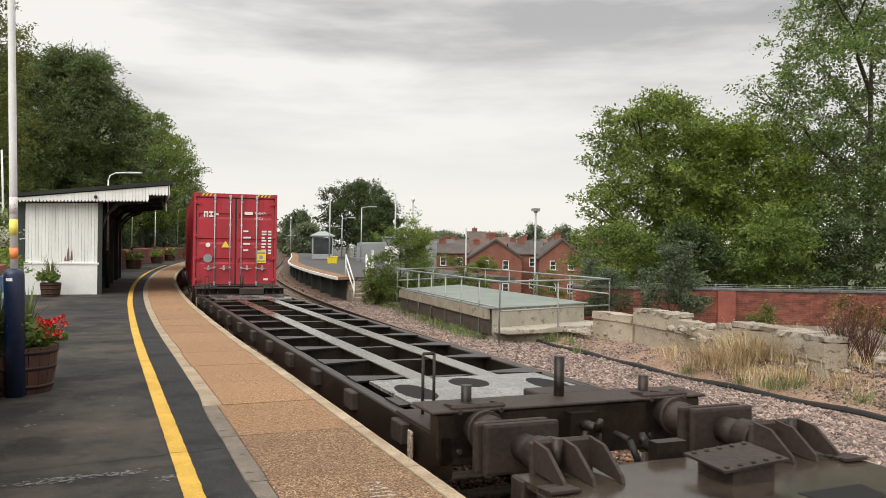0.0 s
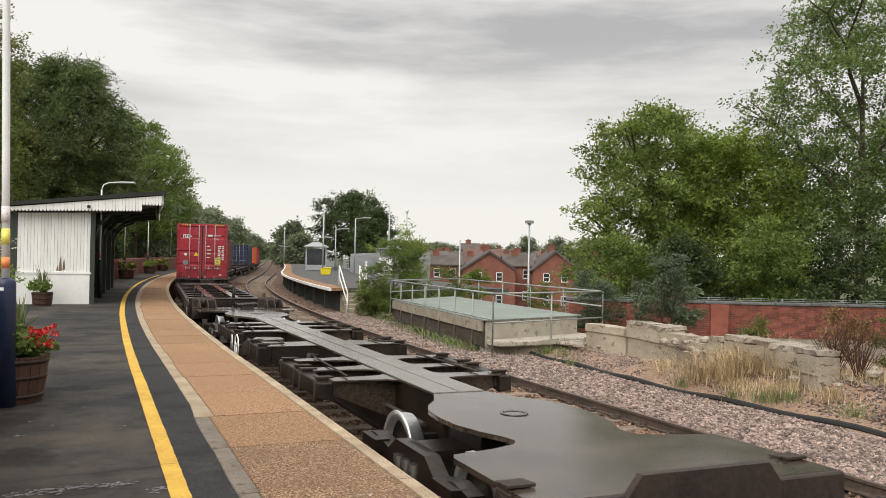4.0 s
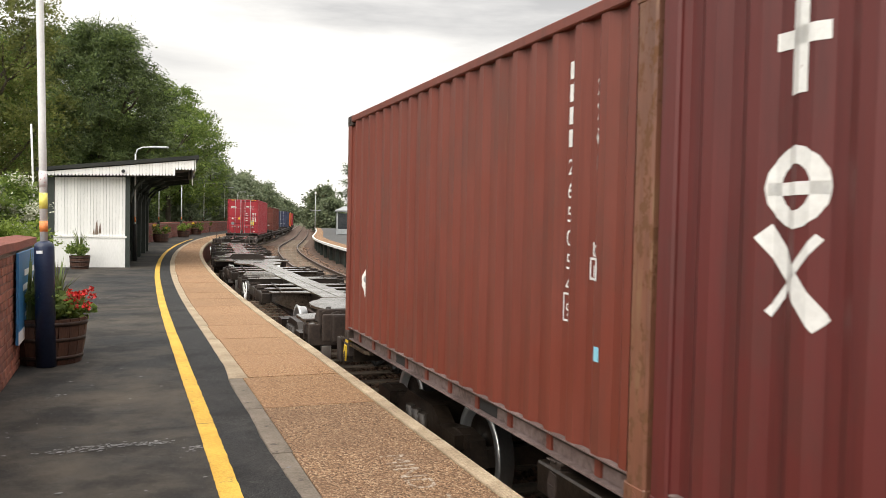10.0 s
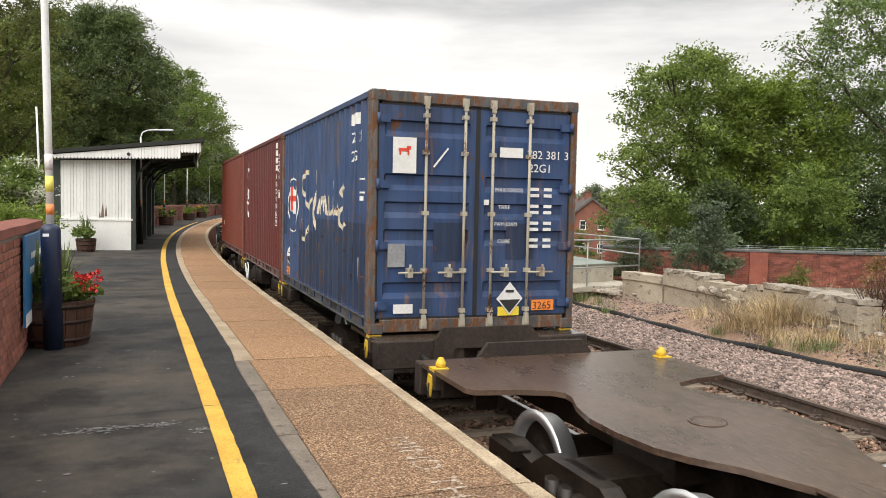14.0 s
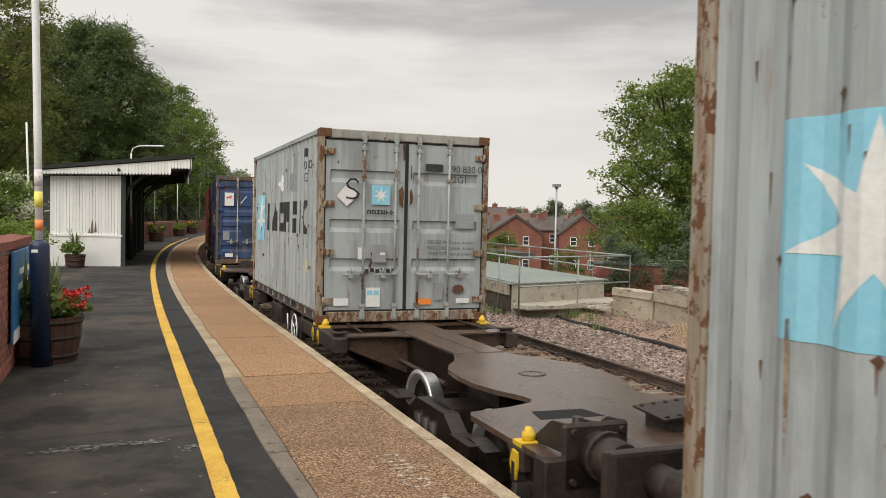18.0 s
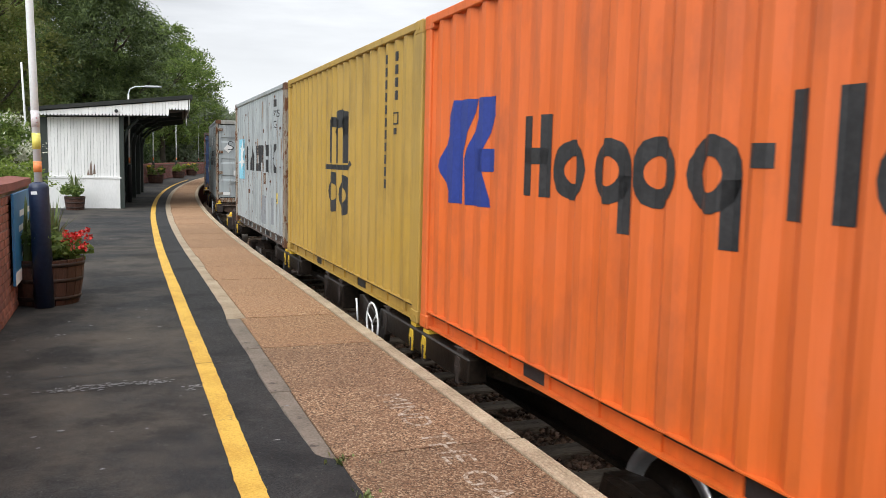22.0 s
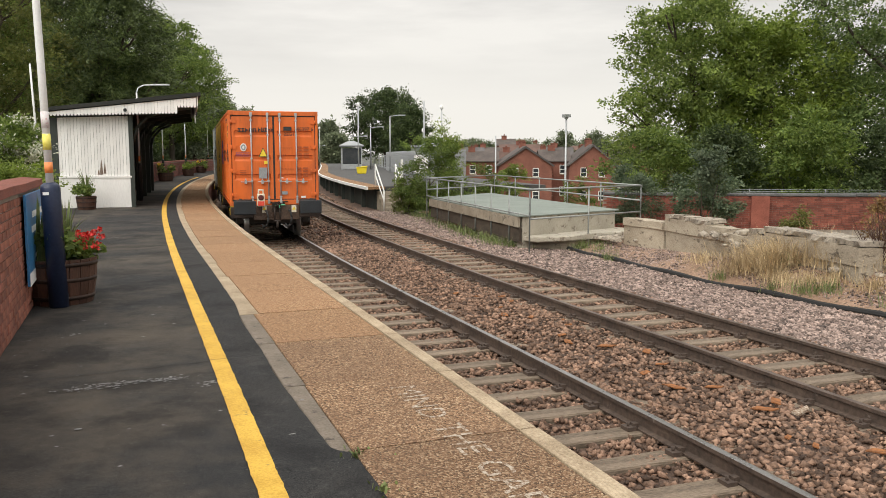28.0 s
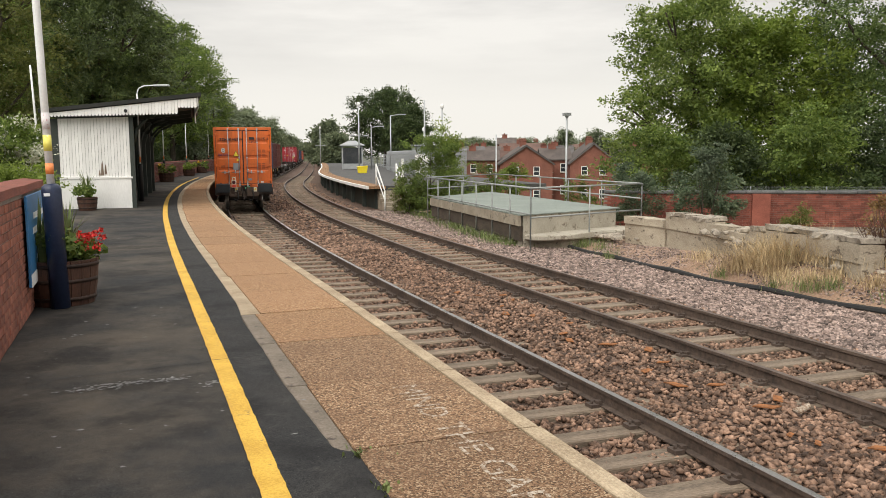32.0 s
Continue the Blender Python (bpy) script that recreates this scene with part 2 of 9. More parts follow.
aggregate("tan_slab", ((0.045, 0.028, 0.017), (0.13, 0.075, 0.042), (0.22, 0.125, 0.07), (0.29, 0.175, 0.1), (0.5, 0.37, 0.24)), 115, (0.15, 0.09, 0.055))
aggregate("orange_slab", ((0.09, 0.05, 0.026), (0.24, 0.125, 0.062), (0.32, 0.18, 0.095), (0.37, 0.22, 0.12), (0.5, 0.35, 0.21)), 105, (0.3, 0.175, 0.1))
mat("old_asphalt", (0.05, 0.05, 0.05), (0.11, 0.108, 0.105), 0.85, fine=120, coarse=1.2, bump=0.4)
mat("yellow_line", (0.52, 0.29, 0.03), (0.72, 0.45, 0.07), 0.75, fine=90, coarse=3, bump=0.3, spots=(0.27, 0.18, 0.06), spot_at=0.6, sharp=0.09)
mat("coping", (0.25, 0.185, 0.118), (0.49, 0.395, 0.275), 0.85, fine=60, coarse=3, bump=0.4, spots=(0.25, 0.19, 0.13), spot_at=0.64, obj=0.06)
mat("concrete", (0.24, 0.2, 0.15), (0.42, 0.37, 0.29), 0.9, fine=40, coarse=1.6, bump=0.5, spots=(0.12, 0.1, 0.075), spot_at=0.57, obj=0.1)
mat("pale_concrete", (0.33, 0.3, 0.24), (0.5, 0.46, 0.38), 0.9, fine=40, coarse=1.3, bump=0.4, spots=(0.2, 0.17, 0.13), spot_at=0.56)
mat("green_deck", (0.17, 0.2, 0.178), (0.25, 0.285, 0.255), 0.8, fine=30, coarse=0.8, bump=0.2, spots=(0.17, 0.2, 0.17), spot_at=0.6)
mat("sleeper", (0.1, 0.075, 0.053), (0.29, 0.225, 0.165), 0.9, fine=30, coarse=2, bump=0.6, obj=0.18, stretch=(0.5, 3, 3))
mat("rail_head", (0.25, 0.24, 0.23), (0.4, 0.39, 0.38), 0.3, 0.9, fine=60, coarse=4, bump=0.05)
mat("rail_head_dull", (0.11, 0.08, 0.065), (0.2, 0.15, 0.125), 0.5, 0.6, fine=60, coarse=4, bump=0.05)
mat("ballast_brown", (0.1, 0.058, 0.038), (0.29, 0.18, 0.125), 0.9, fine=30, coarse=2.5, bump=0.4, island=0.7)
mat("ballast_pink", (0.13, 0.092, 0.077), (0.37, 0.28, 0.24), 0.9, fine=30, coarse=3, bump=0.4, island=0.7)
mat("ballast_bed", (0.05, 0.031, 0.022), (0.18, 0.112, 0.08), 0.95, fine=22, coarse=3, bump=1.0, depth=0.04)
mat("earth", (0.2, 0.12, 0.075), (0.4, 0.27, 0.19), 0.95, fine=25, coarse=1.2, bump=0.7, spots=(0.09, 0.08, 0.045), spot_at=0.6, depth=0.03)
mat("grass_ground", (0.045, 0.06, 0.02), (0.11, 0.12, 0.05), 0.95, fine=12, coarse=0.4, bump=0.6, spots=(0.16, 0.13, 0.07), spot_at=0.6)
mat("white_paint", (0.76, 0.76, 0.74), (0.86, 0.86, 0.84), 0.6, fine=40, coarse=2, bump=0.15, spots=(0.42, 0.4, 0.36), spot_at=0.7, obj=0.05, stretch=(1, 1, 0.25))
mat("bare_wood", (0.12, 0.08, 0.06), (0.25, 0.19, 0.15), 0.9, fine=30, coarse=3, bump=0.5)
mat("roof_felt", (0.014, 0.016, 0.014), (0.034, 0.035, 0.032), 0.9, fine=40, coarse=1.2, bump=0.3)
mat("dark_timber", (0.018, 0.026, 0.022), (0.04, 0.05, 0.042), 0.6, fine=40, coarse=2, bump=0.2)
mat("brick", (0.17, 0.055, 0.036), (0.31, 0.115, 0.075), 0.9, fine=50, coarse=4, bump=0.5, obj=0.3)
mat("brick_far", (0.15, 0.058, 0.042), (0.27, 0.11, 0.078), 0.95, fine=9, coarse=0.8, bump=0.2, spots=(0.2, 0.13, 0.1), spot_at=0.66)
mat("roof_far", (0.05, 0.04, 0.036), (0.115, 0.093, 0.082), 0.8, fine=12, coarse=1.0, bump=0.2, obj=0.2)
mat("render_far", (0.3, 0.27, 0.24), (0.42, 0.39, 0.35), 0.95, fine=9, coarse=0.8, bump=0.2)
mat("roof_red", (0.1, 0.058, 0.045), (0.17, 0.1, 0.08), 0.85, fine=12, coarse=1.0, bump=0.2, obj=0.2)
mat("old_concrete", (0.26, 0.215, 0.16), (0.44, 0.385, 0.3), 0.92, fine=22, coarse=1.1, bump=0.6, spots=(0.13, 0.105, 0.08), spot_at=0.57, obj=0.12, stretch=(1, 1, 2.0), depth=0.02)
mat("lichen_stone", (0.22, 0.19, 0.155), (0.42, 0.37, 0.3), 0.95, fine=18, coarse=4, bump=0.7, spots=(0.11, 0.095, 0.078), spot_at=0.56, obj=0.15, depth=0.015)
mat("coping_dark", (0.06, 0.062, 0.065), (0.15, 0.15, 0.148), 0.8, fine=30, coarse=2, bump=0.4, spots=(0.24, 0.22, 0.2), spot_at=0.62, obj=0.2)
mat("brick_bulk", (0.14, 0.042, 0.029), (0.25, 0.083, 0.058), 0.92, fine=50, coarse=2, bump=0.5, island=0.35, spots=(0.2, 0.12, 0.095), spot_at=0.68)
mat("mortar", (0.22, 0.18, 0.15), (0.36, 0.31, 0.27), 0.95, fine=60, coarse=3, bump=0.4)
mat("galvanised", (0.36, 0.38, 0.39), (0.52, 0.54, 0.55), 0.5, 0.5, fine=60, coarse=5, bump=0.1)
mat("rust_wash", (0.17, 0.1, 0.06), (0.34, 0.27, 0.2), 0.8, fine=40, coarse=9, bump=0.2, spots=(0.36, 0.36, 0.34), spot_at=0.55)
mat("rail_grey", (0.24, 0.26, 0.25), (0.38, 0.4, 0.39), 0.55, 0.35, fine=60, coarse=5, bump=0.1, spots=(0.16, 0.13, 0.1), spot_at=0.66)
mat("pole_white", (0.68, 0.69, 0.7), (0.8, 0.8, 0.8), 0.45, fine=50, coarse=4, bump=0.08)
mat("pole_blue", (0.012, 0.02, 0.05), (0.022, 0.034, 0.075), 0.4, fine=40, coarse=3, bump=0.08, spots=(0.05, 0.06, 0.09), spot_at=0.72)
mat("pole_black", (0.012, 0.012, 0.013), (0.03, 0.03, 0.03), 0.5, fine=40, coarse=3, bump=0.08)
mat("orange_band", (0.75, 0.22, 0.06), (0.85, 0.3, 0.1), 0.5, fine=40, coarse=3, bump=0.05)
mat("yellow_band", (0.78, 0.68, 0.1), (0.86, 0.78, 0.2), 0.5, fine=40, coarse=6, bump=0.05, spots=(0.76, 0.74, 0.6), spot_at=0.6)
mat("pink_band", (0.66, 0.62, 0.63), (0.76, 0.73, 0.74), 0.5, fine=60, coarse=16, bump=0.05, spots=(0.5, 0.16, 0.2), spot_at=0.57)
mat("barrel_wood", (0.042, 0.017, 0.011), (0.09, 0.038, 0.022), 0.65, fine=30, coarse=3, bump=0.4, obj=0.15, stretch=(3, 3, 0.5))
mat("barrel_hoop", (0.03, 0.02, 0.018), (0.07, 0.045, 0.035), 0.6, 0.6, fine=40, coarse=5, bump=0.2)
mat("soil", (0.02, 0.014, 0.01), (0.05, 0.035, 0.025), 0.95, fine=40, coarse=4, bump=0.8)
mat("sign_blue", (0.03, 0.16, 0.36), (0.045, 0.2, 0.42), 0.4, fine=30, coarse=2, bump=0.03)
mat("lettering_white", (0.78, 0.78, 0.77), (0.84, 0.84, 0.83), 0.55, fine=40, coarse=5, bump=0.03)
mat("steel_dark", (0.0085, 0.006, 0.0045), (0.033, 0.0225, 0.0155), 0.42, 0.3, fine=25, coarse=2.2, bump=0.4, spots=(0.05, 0.03, 0.02), spot_at=0.63)
mat("steel_deck", (0.022, 0.017, 0.013), (0.085, 0.064, 0.047), 0.26, 0.0, fine=30, coarse=1.3, bump=0.05, spots=(0.05, 0.034, 0.022), spot_at=0.58, wet=0.15, shine=0.8)
# dark grey for both the dirt and the shade in the recessed channel
mat("rail_grime_shade", (0.03, 0.032, 0.036), (0.1, 0.1, 0.1), 0.75, fine=20, coarse=2, bump=0.3, spots=(0.2, 0.19, 0.17), spot_at=0.66)
mat("rail_mauve", (0.07, 0.045, 0.04), (0.19, 0.14, 0.13), 0.7, fine=20, coarse=2, bump=0.3, spots=(0.26, 0.22, 0.2), spot_at=0.66)
mat("rail_rust", (0.045, 0.032, 0.026), (0.12, 0.085, 0.065), 0.75, fine=20, coarse=2, bump=0.3, spots=(0.2, 0.17, 0.15), spot_at=0.64)
mat("steel_rusty", (0.045, 0.028, 0.02), (0.12, 0.078, 0.056), 0.3, 0.0, fine=30, coarse=1.6, bump=0.25, spots=(0.2, 0.09, 0.035), spot_at=0.66, stretch=(1, 0.4, 1))
mat("steel_worn", (0.035, 0.029, 0.021), (0.14, 0.12, 0.093), 0.24, 0.0, fine=24, coarse=1.1, bump=0.03, spots=(0.06, 0.046, 0.03), spot_at=0.6, wet=0.15, shine=1.0)
mat("steel_plate", (0.1, 0.092, 0.085), (0.26, 0.25, 0.24), 0.26, 0.1, fine=30, coarse=1.8, bump=0.15, spots=(0.1, 0.09, 0.08), spot_at=0.6)
# dead black that paints the shade inside deck openings
mat("hole_shade_black", (0.002, 0.002, 0.002), (0.004, 0.004, 0.004), 1.0, fine=30, coarse=2, bump=0)
mat("steel_brown", (0.018, 0.0125, 0.0105), (0.052, 0.035, 0.027), 0.66, 0.15, fine=25, coarse=2.2, bump=0.4, spots=(0.085, 0.045, 0.027), spot_at=0.66)
mat("steel_bright", (0.72, 0.72, 0.72), (0.85, 0.85, 0.85), 0.36, 0.9, fine=60, coarse=4, bump=0.02)
mat("yellow_lock", (0.62, 0.4, 0.02), (0.75, 0.5, 0.05), 0.55, fine=40, coarse=6, bump=0.15, spots=(0.12, 0.07, 0.04), spot_at=0.6)
mat("rubber", (0.01, 0.01, 0.01), (0.022, 0.022, 0.022), 0.75, fine=60, coarse=5, bump=0.15)
mat("buffer_black", (0.009, 0.012, 0.015), (0.02, 0.025, 0.03), 0.5, fine=40, coarse=4, bump=0.1)
mat("chalk_white", (0.32, 0.26, 0.195), (0.54, 0.47, 0.39), 0.9, fine=110, coarse=14, bump=0.3, spots=(0.2, 0.125, 0.075), spot_at=0.47)
mat("plastic_yellow", (0.8, 0.62, 0.02), (0.86, 0.7, 0.05), 0.4, fine=30, coarse=3, bump=0.03)
mat("palisade", (0.3, 0.32, 0.33), (0.42, 0.44, 0.45), 0.6, 0.3, fine=40, coarse=3, bump=0.1)
# dark brown for the painted shade on the abutment below the deck edge
mat("abutment_shade", (0.035, 0.026, 0.019), (0.1, 0.077, 0.057), 0.85, fine=30, coarse=2, bump=0.5, stretch=(1, 1, 4))
mat("slate", (0.06, 0.054, 0.054), (0.125, 0.112, 0.108), 0.7, fine=20, coarse=1.5, bump=0.3, obj=0.2)
mat("window_glass", (0.02, 0.025, 0.03), (0.05, 0.055, 0.06), 0.15, fine=10, coarse=1, bump=0.0)
mat("bark", (0.04, 0.03, 0.022), (0.1, 0.08, 0.06), 0.95, fine=18, coarse=3, bump=0.8, depth=0.03)
mat("straw", (0.33, 0.235, 0.125), (0.62, 0.49, 0.3), 0.9, fine=6, coarse=1, bump=0, island=0.3)
mat("grass_blade", (0.09, 0.13, 0.035), (0.2, 0.24, 0.085), 0.7, fine=6, coarse=1, bump=0, island=0.3)
mat("petal_red", (0.6, 0.012, 0.012), (0.75, 0.04, 0.03), 0.5, fine=10, coarse=2, bump=0, island=0.2)
mat("petal_yellow", (0.8, 0.5, 0.03), (0.9, 0.65, 0.08), 0.5, fine=10, coarse=2, bump=0, island=0.2)
mat("petal_white", (0.7, 0.72, 0.65), (0.8, 0.8, 0.75), 0.5, fine=10, coarse=2, bump=0, island=0.1)


# ---- mesh helpers ----
def linked(name, me, material, parent=None, label=""):
    if material is not None and not me.materials:
        me.materials.append(MAT[material] if isinstance(material, str) else material)
    ob = new(name, me)
    if parent is not None:
        ob.parent = parent
    if label:
        ob["label"] = label
    return ob


def part(name, bm, material, parent=None, label=""):
    """Links a bmesh as one mesh object under a thing or a part."""
    me = bpy.data.meshes.new(name)
    bm.to_mesh(me)
    bm.free()
    return linked(name, me, material, parent, label)


def thing(name, m, label, category, group="", kind=""):
    ob = new(name)
    ob.empty_display_size = 0.1
    ob.matrix_basis = m
    return tagged(ob, label, category, group, kind)


def raw(name, verts, faces, material, parent=None, label=""):
    me = bpy.data.meshes.new(name)
    me.from_pydata([tuple(v) for v in verts], [], faces)
    me.update()
    return linked(name, me, material, parent, label)


def bulk(name, verts, sides, material, parent=None):
    """Many equal polygons from an array of corners, in one mesh."""
    me = bpy.data.meshes.new(name)
    nv, nf = len(verts), len(sides)
    k = sides.shape[1]
    me.vertices.add(nv); me.loops.add(nf * k); me.polygons.add(nf)
    me.vertices.foreach_set("co", np.asarray(verts, np.float32).ravel())
    me.loops.foreach_set("vertex_index", np.asarray(sides, np.int32).ravel())
    me.polygons.foreach_set("loop_start", np.arange(0, nf * k, k, dtype=np.int32))
    me.update(calc_edges=True)
    return linked(name, me, material, parent)


def box(bm, x0, x1, y0, y1, z0, z1, m=None):
    vs = [Vector((x, y, z)) for x in (x0, x1) for y in (y0, y1) for z in (z0, z1)]
    v = [bm.verts.new(m @ p if m else p) for p in vs]
    for f in ((0, 1, 3, 2), (4, 6, 7, 5), (0, 4, 5, 1), (2, 3, 7, 6), (0, 2, 6, 4), (1, 5, 7, 3)):
        bm.faces.new([v[i] for i in f])
    return v


def boxes(*rows):
    bm = bmesh.new()
    for r in rows:
        box(bm, *r)
    return bm


def worn(bm, width=0.006, segments=1):
    bmesh.ops.bevel(bm, geom=bm.edges[:], offset=width, segments=segments, affect="EDGES", profile=0.6)
    return bm


def tube(bm, a, b, r0, r1=None, n=10, caps=True):
    """A round bar from a to b."""
    a, b = Vector(a), Vector(b)
    r1 = r0 if r1 is None else r1
    q = (b - a).to_track_quat("Z", "Y").to_matrix()
    rings = []
    for p, r in ((a, r0), (b, r1)):
        rings.append([bm.verts.new(p + q @ Vector((r * math.cos(2 * math.pi * i / n), r * math.sin(2 * math.pi * i / n), 0))) for i in range(n)])
    for i in range(n):
        f = bm.faces.new((rings[0][i], rings[0][(i + 1) % n], rings[1][(i + 1) % n], rings[1][i]))
        f.smooth = True
    if caps:
        bm.faces.new(rings[0][::-1]); bm.faces.new(rings[1])


def lathe(bm, profile, n=20, m=None):
    """A turned form: (radius, height) pairs round the z axis."""
    rings = []
    for r, z in profile:
        rings.append([bm.verts.new((m or Matrix()) @ Vector((r * math.cos(2 * math.pi * i / n), r * math.sin(2 * math.pi * i / n), z))) for i in range(n)])
    for a, b in zip(rings, rings[1:]):
        for i in range(n):
            bm.faces.new((a[i], a[(i + 1) % n], b[(i + 1) % n], b[i])).smooth = True
    bm.faces.new(rings[0][::-1]); bm.faces.new(rings[-1])


def slab(bm, outline, z0, z1, m=None):
    """A flat outline given thickness."""
    lo = [bm.verts.new((m or Matrix()) @ Vector((x, y, z0))) for x, y in outline]
    hi = [bm.verts.new((m or Matrix()) @ Vector((x, y, z1))) for x, y in outline]
    bm.faces.new(hi); bm.faces.new(lo[::-1])
    k = len(lo)
    for i in range(k):
        bm.faces.new((lo[i], lo[(i + 1) % k], hi[(i + 1) % k], hi[i]))


def ribbon(name, s0, s1, step, section, material, parent=None, closed=True, jitter=None):
    """A band that follows the track, with the section (o, z) pairs."""
    ss = np.append(np.arange(s0, s1, step), s1)
    k, verts, faces = len(section), [], []
    for i, s in enumerate(ss):
        for j, (o, z) in enumerate(section):
            dz = jitter(s, o) if jitter else 0
            verts.append(at(s, o, z + dz))
    rim = range(k) if closed else range(k - 1)
    for i in range(len(ss) - 1):
        for j in rim:
            a, b = i * k + j, i * k + (j + 1) % k
            faces.append((a, b, b + k, a + k))
    if closed:
        faces.append(tuple(range(k))[::-1]); faces.append(tuple(range((len(ss) - 1) * k, len(ss) * k)))
    return raw(name, verts, faces, material, parent)


# ---- ground: one sheet, a bank on the platform side, a drop to the town ----
def rise(s, o):
    """The height of the ground beside the line."""
    z = RAIL - 0.42
    if o > 13:
        z += -5.2 * min(1, max(0, (o - 17) / 14)) ** 1.3
    if o < -5.5:
        z = -0.05 + 1.0 * min(1, (-5.5 - o) / 12) + 0.6 * min(1, max(0, (-o - 20) / 30))
    return z


def ground():
    ss = [-39, -25, -12, -4, 0, 5, 10, 15, 20, 25, 30, 40, 50, 65, 80, 100, 130, 170, 230, 300, 378]
    oo = [-1500, -600, -250, -120, -60, -30, -17, -11, -8, -5.6, -5.3, -2, 5, 13, 17, 20, 24, 28, 31, 45, 80, 160, 320, 700, 1500]
    verts, faces = [], []
    first, last = at(-39), at(378)
    rows = [(first, heading(-39), -900)] + [(at(s), heading(s), 0) for s in ss] + [(last, heading(378), 900), (last, heading(378), 2600)]
    for p, h, ahead in rows:
        r, a = Vector((math.cos(radians(h)), math.sin(radians(h)), 0)), Vector((-math.sin(radians(h)), math.cos(radians(h)), 0))
        for o in oo:
            spread = 1 if abs(ahead) < 1 else 1.6
            q = p + r * o * spread + a * ahead
            z = rise(0, o)
            verts.append((q.x, q.y, z))
    k = len(oo)
    for i in range(len(rows) - 1):
        for j in range(k - 1):
            faces.append((i * k + j, i * k + j + 1, (i + 1) * k + j + 1, (i + 1) * k + j))
    tagged(raw("ground", verts, faces, "grass_ground"), "grassy ground and banks beside the railway", "ground", kind="structure")


ground()


def wave(s, o, amp=0.03):
    return amp * (noise.noise(Vector((s * 1.7, o * 1.7, 3))) + 0.5 * noise.noise(Vector((s * 5, o * 5, 1))))


def bank(s, o):
    """The waste ground climbs towards the concrete wall where the line comes nearer."""
    return float(np.interp(s, [8, 10.5, 13, 15, 18], [0.5, 0.5, 0.36, 0.16, 0.0]) * np.interp(o, [7.8, 8.2, 8.65, 12, 16], [0, 0.42, 1, 1, 0.3]))


def beds():
    """The ballast bed and the gravelly waste ground beside it."""
    a = ribbon("ballast_bed", -39, 330, 0.5, [(-1.35, RAIL - 0.21), (-0.9, RAIL - 0.215), (0, RAIL - 0.23), (0.9, RAIL - 0.21), (1.4, RAIL - 0.16), (1.82, RAIL - 0.14), (2.2, RAIL - 0.16), (2.8, RAIL - 0.21), (3.64, RAIL - 0.23), (4.5, RAIL - 0.21), (5.0, RAIL - 0.19), (5.5, RAIL - 0.21), (6.1, RAIL - 0.25), (6.8, RAIL - 0.285), (7.6, RAIL - 0.325), (7.8, RAIL - 0.4)], "ballast_bed", closed=False, jitter=wave)
    tagged(a, "brown crushed-stone ballast bed under two tracks", "ballast", kind="structure")
    b = ribbon("waste_ground", -39, 36, 0.6, [(5.9, RAIL - 0.37), (6.4, RAIL - 0.34), (7, RAIL - 0.31), (7.7, RAIL - 0.29), (8.1, RAIL - 0.25), (8.6, RAIL - 0.2), (9.2, RAIL - 0.15), (10.5, RAIL - 0.12), (12.5, RAIL - 0.2), (14.5, RAIL - 0.3), (16.5, RAIL - 0.36)], "earth", closed=False, jitter=lambda s, o: wave(s, o, 0.06) + bank(s, o))
    tagged(b, "stony bare waste ground with dry grass", "ground", kind="structure")


beds()


# ---- tracks ----
def rail_section(o):
    z = RAIL
    return [(o - 0.035, z - 0.004), (o - 0.035, z - 0.035), (o - 0.009, z - 0.048), (o - 0.009, z - 0.14), (o - 0.07, z - 0.148), (o - 0.07, z - 0.16),
            (o + 0.07, z - 0.16), (o + 0.07, z - 0.148), (o + 0.009, z - 0.14), (o + 0.009, z - 0.048), (o + 0.035, z - 0.035), (o + 0.035, z - 0.004)]


def sleeper_mesh(seed):
    r = random.Random(seed)
    bm = bmesh.new()
    box(bm, -1.3, 1.3, -0.13, 0.13, -0.15, 0)
    worn(bm, 0.012)
    for v in bm.verts:
        v.co += Vector((r.uniform(-1, 1) * 0.008, r.uniform(-1, 1) * 0.006, r.uniform(-1, 1) * 0.005))
    me = bpy.data.meshes.new("sleeper")
    bm.to_mesh(me); bm.free()
    me.materials.append(MAT["sleeper"])
    return me


def chair_mesh():
    bm = boxes((-0.18, -0.085, -0.06, 0.06, 0, 0.035), (0.085, 0.18, -0.06, 0.06, 0, 0.035), (-0.1, -0.045, -0.035, 0.035, 0.02, 0.06), (0.045, 0.1, -0.035, 0.035, 0.02, 0.06))
    tube(bm, (-0.14, 0, 0.03), (-0.14, 0, 0.07), 0.015, n=6)
    tube(bm, (0.14, 0, 0.03), (0.14, 0, 0.07), 0.015, n=6)
    me = bpy.data.meshes.new("rail_chair")
    bm.to_mesh(me); bm.free()
    me.materials.append(MAT["rail_rust"])
    return me


SLEEPERS = [sleeper_mesh(i) for i in range(5)]
CHAIR = chair_mesh()


